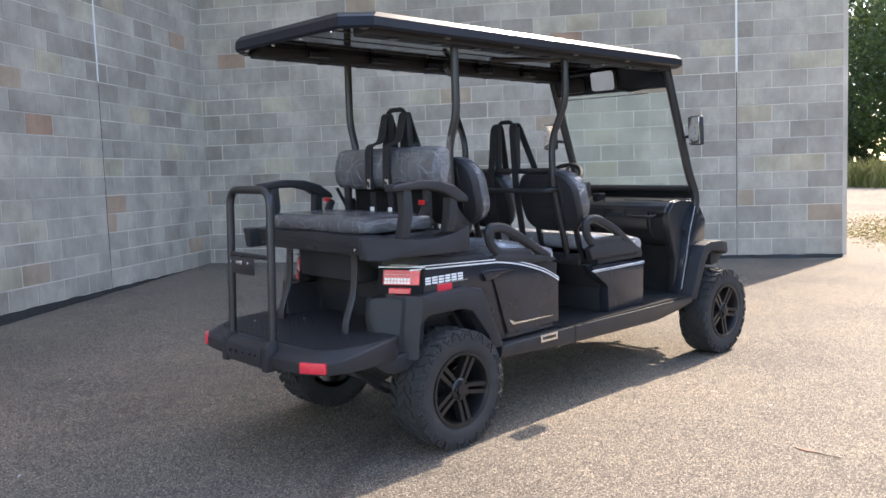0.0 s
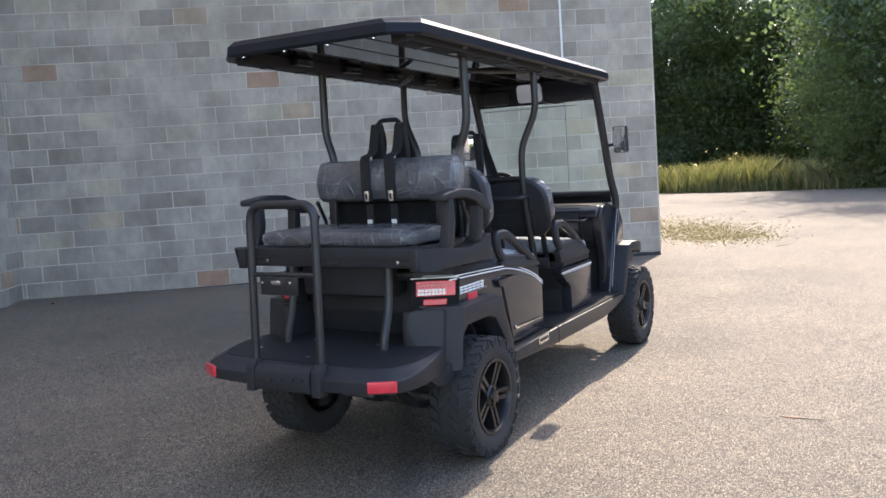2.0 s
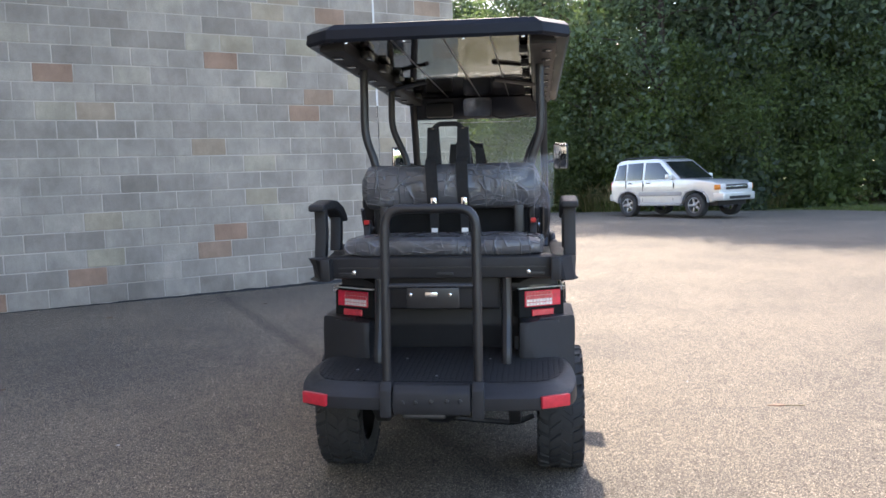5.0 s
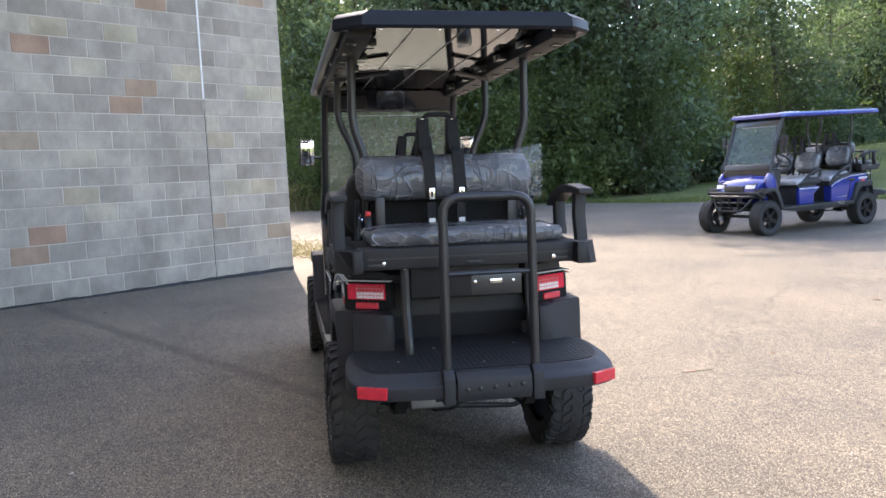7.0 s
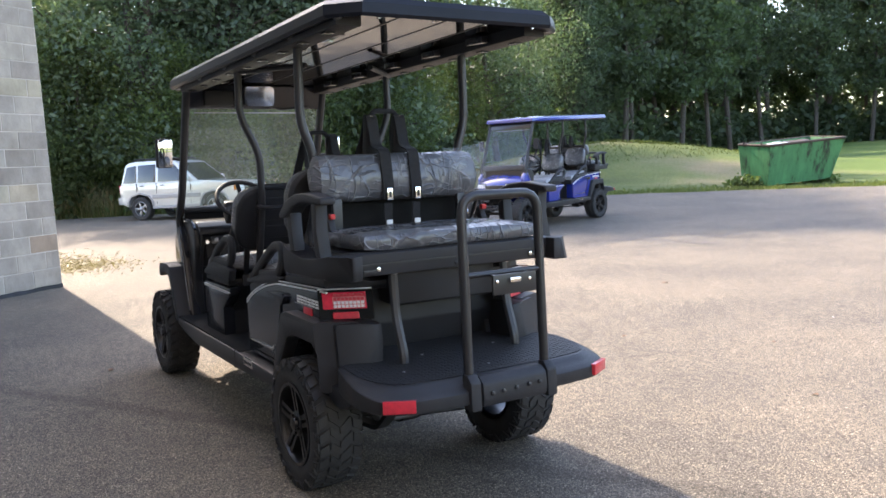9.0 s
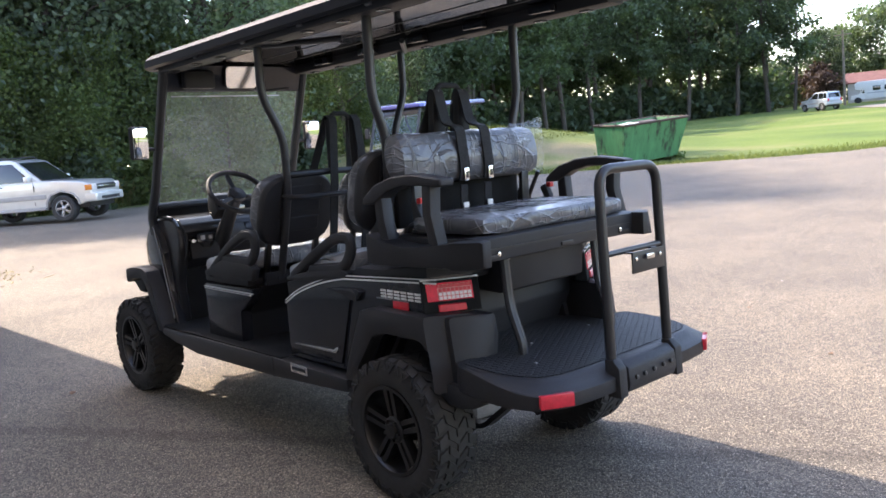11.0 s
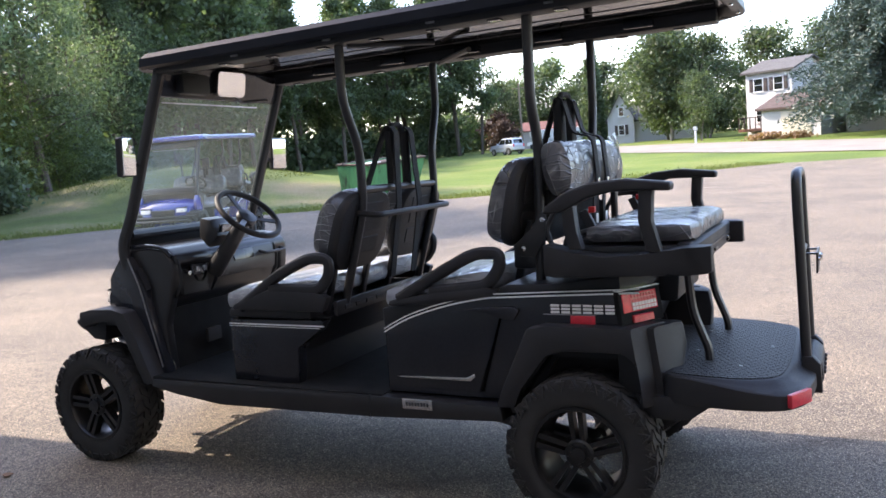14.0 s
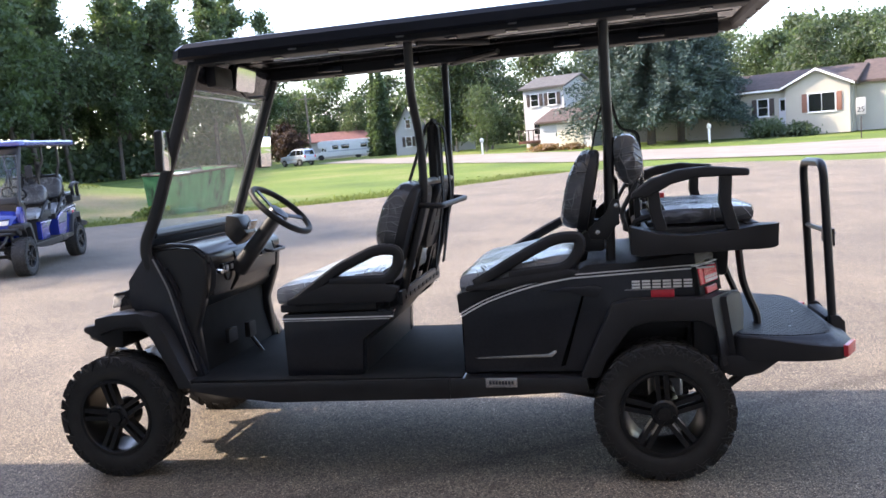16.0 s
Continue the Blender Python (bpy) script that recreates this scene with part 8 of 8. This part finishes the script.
def walls(parent, x0, x1, y0, y1, eave, ridge, mat, along_x=True):
    bm = bmesh.new()
    if along_x:
        ym = (y0 + y1) / 2
        sec = [(y0, -0.6), (y0, eave), (ym, ridge), (y1, eave), (y1, -0.6)]
        a = [bm.verts.new((x0, y, z)) for y, z in sec]
        b = [bm.verts.new((x1, y, z)) for y, z in sec]
    else:
        xm = (x0 + x1) / 2
        sec = [(x0, -0.6), (x0, eave), (xm, ridge), (x1, eave), (x1, -0.6)]
        a = [bm.verts.new((x, y0, z)) for x, z in sec]
        b = [bm.verts.new((x, y1, z)) for x, z in sec]
    bm.faces.new(a)
    bm.faces.new(b[::-1])
    for i in range(5):
        j = (i + 1) % 5
        bm.faces.new((a[i], a[j], b[j], b[i]))
    return part("wall", bm, mat, parent, smooth=False)


# cream bungalow with a front gable
h1 = root("house", Matrix.Translation((0, 0, 0.42)) @ along(-2.20, -58.3, -0.913, 0.407), "cream-sided bungalow with brown shingle roof and dark shutters", "house")
walls(h1, 0, 11.5, 0, 8.0, 2.75, 3.95, M_CREAM)
gable_roof(h1, 0, 11.5, 0, 8.0, 2.75, 3.95, M_SHINGLE)
walls(h1, 7.35, 11.45, -0.7, 3.0, 2.7, 3.7, M_CREAM, False)
gable_roof(h1, 7.35, 11.45, -0.7, 3.6, 2.7, 3.7, M_SHINGLE, False, 0.3)
for s_, (xa, xb) in enumerate(((7.0, 9.4), (9.4, 11.8))):
    k_ = 1.0 / 2.05
    za, zb = (2.55, 3.74) if s_ == 0 else (3.74, 2.55)
    part("barge_board", sheared(box(xa, xb, -1.04, -1.0, 0, 0.14), lambda p, xa=xa, xb=xb, za=za, zb=zb: (p.x, p.y, p.z + za + (zb - za) * (p.x - xa) / (xb - xa))), M_PAINT_WHITE, h1)
walls(h1, 11.5, 17.0, 1.2, 9.2, 2.75, 4.2, M_CREAM)
gable_roof(h1, 11.85, 17.0, 1.2, 9.2, 2.75, 4.2, M_SHINGLE)
part("gutter", box(-0.3, 7.2, -0.42, -0.33, 2.60, 2.74, 0.02), M_PAINT_WHITE, h1)
window(h1, 2.4, 3.1, 0.95, 2.1, 0.0, M_SHUTTER)
window(h1, 5.3, 6.0, 0.95, 2.1, 0.0, M_SHUTTER)
window(h1, 8.85, 10.55, 0.95, 2.15, -0.7, M_SHUTTER_RED)
d1 = part("door", box(6.75, 7.25, -0.05, 0.03, 0.1, 2.1, 0.01), M_DOOR, h1)
part("door_window", box(6.85, 7.15, -0.065, -0.045, 1.2, 1.95), M_DARK_GLASS, d1)
part("door_step", box(6.5, 7.34, -1.0, 0, -0.3, 0.1, 0.02), M_CONCRETE, h1)
part("wall_lamp", box(7.28, 7.34, -0.12, 0.0, 1.75, 1.95, 0.02), M_SHUTTER, h1)

# white two-storey house with garage
h2 = root("house", Matrix.Translation((0, 0, 0.28)) @ along(11.4, -70.3, -0.95, 0.31), "white two-storey house with grey roof and small dark windows", "house")
walls(h2, 0, 4.0, 0, 8.0, 5.1, 6.2, M_WHITESIDE)
gable_roof(h2, 0, 4.0, 0, 8.0, 5.1, 6.2, M_SHINGLE_GREY)
for xa in (0.75, 2.5):
    window(h2, xa, xa + 0.75, 3.5, 4.55, 0.0, M_SHUTTER)
window(h2, 0.9, 1.6, 0.9, 2.0, 0.0)
part("door", box(2.5, 3.3, -0.05, 0.03, 0.35, 2.35, 0.01), M_SHUTTER, h2)
part("deck", box(0.2, 3.2, -2.2, 0, 0.1, 0.35, 0.02), M_SHUTTER_RED, h2)
for k in range(7):
    part("deck_post", box(0.25 + k * 0.48, 0.33 + k * 0.48, -2.2, -2.12, 0.35, 1.3), M_SHUTTER, h2)
part("deck_rail", box(0.2, 3.25, -2.21, -2.11, 1.25, 1.33), M_SHUTTER, h2)
h3 = root("garage", along(9.2, -61.3, -0.95, 0.31), "low garage with cream door and brown roof", "garage")
walls(h3, 0, 4.4, 0, 7.5, 2.15, 3.2, M_WHITESIDE)
gable_roof(h3, 0, 4.4, 0, 7.5, 2.15, 3.2, M_SHINGLE)
part("garage_door", box(1.5, 3.75, -0.06, 0.02, 0.05, 1.9, 0.01), M_GARAGE, h3)
for k in range(4):
    part("door_groove", box(1.5, 3.75, -0.066, -0.058, 0.5 + 0.42 * k, 0.52 + 0.42 * k), M_CONCRETE, h3)
h4 = root("shed", along(3.4, -62.5, -0.985, -0.05), "long low white outbuilding behind the spruces", "shed")
walls(h4, 0, 9.0, 0, 5.0, 1.9, 2.7, M_WHITESIDE)
gable_roof(h4, 0, 9.0, 0, 5.0, 1.9, 2.7, M_SHINGLE_GREY)

# white farmhouse with its gable to the road
h5 = root("house", Matrix.Translation((0, 0, 0.25)) @ along(27.3, -82.05, -0.964, -0.266), "white farmhouse with steep gable and small windows", "house")
walls(h5, 0, 2.8, 0, 7.0, 2.5, 4.95, M_WHITESIDE, False)
gable_roof(h5, 0, 2.8, 0, 7.0, 2.5, 4.95, M_SHINGLE_GREY, False, 0.25)
window(h5, 1.25, 1.75, 2.7, 3.6, 0.0)
window(h5, 1.15, 1.75, 0.7, 1.7, 0.0, M_SHUTTER)
walls(h5, 2.8, 9.0, 1.5, 6.5, 2.2, 3.6, M_WHITESIDE)
gable_roof(h5, 2.8, 9.0, 1.5, 6.5, 2.2, 3.6, M_SHINGLE_GREY)
window(h5, 4.6, 5.4, 0.8, 1.7, 1.5)
window(h5, 6.6, 7.4, 0.8, 1.7, 1.5)
# red-roofed house far off
h6 = root("house", along(43.2, -96.9, -0.94, -0.335), "low far house with a red roof behind a motorhome", "house")
walls(h6, 0, 7.4, 0, 6, 2.35, 3.45, M_WHITESIDE)
gable_roof(h6, 0, 7.4, 0, 6, 2.35, 3.45, M_SHINGLE_RED)
window(h6, 1.4, 2.4, 1, 2, 0)
window(h6, 4.6, 5.6, 1, 2, 0)

# camper van on the drive
rv = root("motorhome", along(40.1, -91.2, -0.94, -0.335) @ Matrix.Diagonal((0.97, 1, 0.86, 1)), "long white motorhome with dark windows, parked", "motorhome")
part("body", prism([(1.2, 0.45), (7.1, 0.45), (7.1, 2.65), (6.9, 2.75), (0.4, 2.75), (0.0, 2.5), (0.1, 1.75), (1.0, 1.7)], 0, 2.3, 0.08, 3), M_PAINT_WHITE, rv)
part("cab", prism([(0.0, 0.45), (1.6, 0.45), (1.6, 1.75), (0.9, 1.72), (0.55, 1.2), (-0.35, 1.0), (-0.4, 0.5)], 0.15, 2.15, 0.06, 3), M_PAINT_WHITE, rv)
for a, b in ((1.9, 2.7), (3.1, 4.1), (5.6, 6.4)):
    part("side_window", box(a, b, -0.02, 0.03, 1.5, 2.1, 0.01), M_DARK_GLASS, rv)
part("cab_window", prism([(0.75, 1.25), (1.4, 1.25), (1.4, 1.65), (0.98, 1.65)], 0.13, 0.17, 0.004), M_DARK_GLASS, rv)
part("stripe", box(1.3, 7.05, -0.012, 0.01, 1.15, 1.28), M_DOOR, rv)
for x in (0.35, 5.2):
    for y in (0.15, 2.05):
        part("tyre", lathe([(0.0001, -0.1), (0.25, -0.12), (0.38, -0.1), (0.38, 0.1), (0.25, 0.12), (0.0001, 0.1)], 20), M_RUBBER, rv).matrix_basis = Matrix.Translation((x, y, 0.38))

# pole, road sign, letter boxes
M_POLE = surface("weathered_pole", (0.22, 0.18, 0.14), 0.9, var=0.3, scale=5)
up = root("utility_pole", pose(39.0, -86.1, height(39.0, -86.1)), "tall weathered wooden utility pole", "pole")
part("pole", tube([(0, 0, -0.5), (0.05, 0, 8.0)], 0.15, 0, 10, taper=0.1), M_POLE, up)
part("crossarm", box(-0.9, 0.9, -0.06, 0.06, 7.4, 7.52, 0.01), M_POLE, up)
sg = root("road_sign", pose(-10.7, -44.0, height(-10.7, -44.0), 0, 0, -14), "white speed limit sign on a dark post", "road sign")
part("post", box(-0.03, 0.03, -0.03, 0.03, -0.4, 1.25, 0.005), M_SHUTTER, sg)
pl = part("panel", box(-0.25, 0.25, 0.03, 0.05, 1.35, 2.3, 0.01), M_CONCRETE, sg)


def letters(text, size, m, mat, parent, name):
    c = bpy.data.curves.new(name, "FONT")
    c.body, c.size, c.align_x, c.align_y, c.extrude = text, size, "CENTER", "CENTER", 0.003
    o = bpy.data.objects.new(name, c)
    scene.collection.objects.link(o)
    me = bpy.data.meshes.new_from_object(o.evaluated_get(bpy.context.evaluated_depsgraph_get()))
    bpy.data.objects.remove(o)
    me.materials.clear()
    me.materials.append(mat)
    ob = new(name, me)
    ob.parent = parent
    ob.matrix_basis = m
    return ob


letters("25", 0.42, Matrix.Translation((0, 0.056, 1.62)) @ Matrix.Rotation(math.pi, 4, "Z") @ Matrix.Rotation(math.pi / 2, 4, "X"), M_TRIM, pl, "speed_number")
for x, y in ((-3.1, -51.0), (13.5, -57.6)):
    mb = root("mailbox", pose(x, y, height(x, y), 0, 0, random.uniform(-10, 10)), "white letter box on a white post", "mailbox")
    part("post", box(-0.07, 0.07, -0.07, 0.07, -0.3, 1.0, 0.01), M_PAINT_WHITE, mb)
    bx = lathe([(0.0001, -0.25), (0.13, -0.25), (0.13, 0.25), (0.0001, 0.25)], 16)
    merge(bx, box(-0.13, 0.13, -0.25, 0.25, -0.15, 0.0, 0))
    part("box", sheared(bx, lambda p: (p.x, p.y, p.z + 1.18)), M_PAINT_WHITE, mb)

# ---------------------------------------------------------------- litter on the paving
M_DEAD = surface("dead_leaf", (0.16, 0.085, 0.04), 0.85, var=0.4, scale=20)
M_REDLEAF = surface("red_dead_leaf", (0.22, 0.125, 0.085), 0.8, var=0.35, scale=30)
M_PALE_BIT = surface("pale_pebble", (0.5, 0.48, 0.45), 0.8, var=0.2, scale=20)


def scrap(name, x, y, size, mat, label, seed):
    r = random.Random(seed)
    bm = bmesh.new()
    n = 7
    ring = []
    for k in range(n):
        a = 2 * math.pi * k / n
        rr = size * (0.6 + 0.5 * r.random()) * (1.0 if k % 2 else 0.6)
        ring.append((math.cos(a) * rr, math.sin(a) * rr * 0.6, 0.004 + 0.012 * r.random() * (size / 0.05)))
    lo = [bm.verts.new((a, b, c - 0.003)) for a, b, c in ring]
    hi = [bm.verts.new((a, b, c)) for a, b, c in ring]
    bm.faces.new(lo[::-1])
    bm.faces.new(hi)
    for i in range(n):
        j = (i + 1) % n
        bm.faces.new((lo[i], lo[j], hi[j], hi[i]))
    ob = mesh_object(name, bm, mat)
    ob.matrix_world = pose(x, y, height(x, y) + 0.031, 0, 0, r.uniform(0, 360))
    return tagged(ob, label, "litter", "scraps on the asphalt")


bm = tube([(0, 0.105, 0.003), (0.004, 0.05, 0.004), (-0.003, -0.02, 0.003), (0.002, -0.105, 0.003)], 0.003, 0.02, 6, taper=0.002)
twig = mesh_object("twig", bm, M_STRAW)
twig.matrix_world = pose(3.592, 1.62, height(3.592, 1.62) + 0.030)
tagged(twig, "straw-coloured twig with a curled red-brown leaf on asphalt", "litter", "scraps on the asphalt")
bm = bmesh.new()
edge = [(0.0, 0.112), (0.012, 0.078), (0.018, 0.04), (0.008, 0.0), (-0.007, 0.01), (-0.017, 0.045), (-0.012, 0.082)]
lo = [bm.verts.new((x, y, 0.001 + 2 * x * x)) for x, y in edge]
hi = [bm.verts.new((x, y, 0.004 + 8 * x * x)) for x, y in edge]
bm.faces.new(lo[::-1])
bm.faces.new(hi)
for i in range(7):
    bm.faces.new((lo[i], lo[(i + 1) % 7], hi[(i + 1) % 7], hi[i]))
part("leaf", bm, M_REDLEAF, twig, "red-brown dead leaf")
for k, (x, y, s, d) in enumerate(((3.9, 0.9, 0.03, 1), (4.4, 8.2, 0.05, 1), (5.2, 8.9, 0.04, 1), (2.7, 7.6, 0.035, 1), (3.6, 6.6, 0.03, 1), (5.25, 4.4, 0.05, 1), (2.1, 1.1, 0.03, 1), (6.3, 7.4, 0.05, 1), (1.6, 5.6, 0.02, 0), (2.6, 5.2, 0.016, 0), (0.9, 4.0, 0.014, 0), (7.2, 6.1, 0.04, 1), (3.1, 0.2, 0.03, 1), (5.6, -1.2, 0.06, 1), (4.9, 9.9, 0.08, 1), (4.6, 10.1, 0.06, 1), (5.2, 10.2, 0.07, 1), (3.4, -0.9, 0.018, 0), (4.1, 2.1, 0.016, 0))):
    scrap("leaf_scrap" if d else "pebble", x, y, s, M_DEAD if d else M_PALE_BIT, "curled brown dead leaf lying on asphalt" if d else "small pale stone on asphalt", 100 + k)

# ---------------------------------------------------------------- pieces of the walls, last
lay_blocks(wall_1, CORNER, ALONG, OUT, LONG, JOINT_1, lambda b: b[2] + b[0] * 0.25, 300)
lay_blocks(wall_2, INNER, OUT, LEFT_OUT, LEFT_LONG, JOINT_2, lambda b: b[2] + b[0] * 0.4, 300)
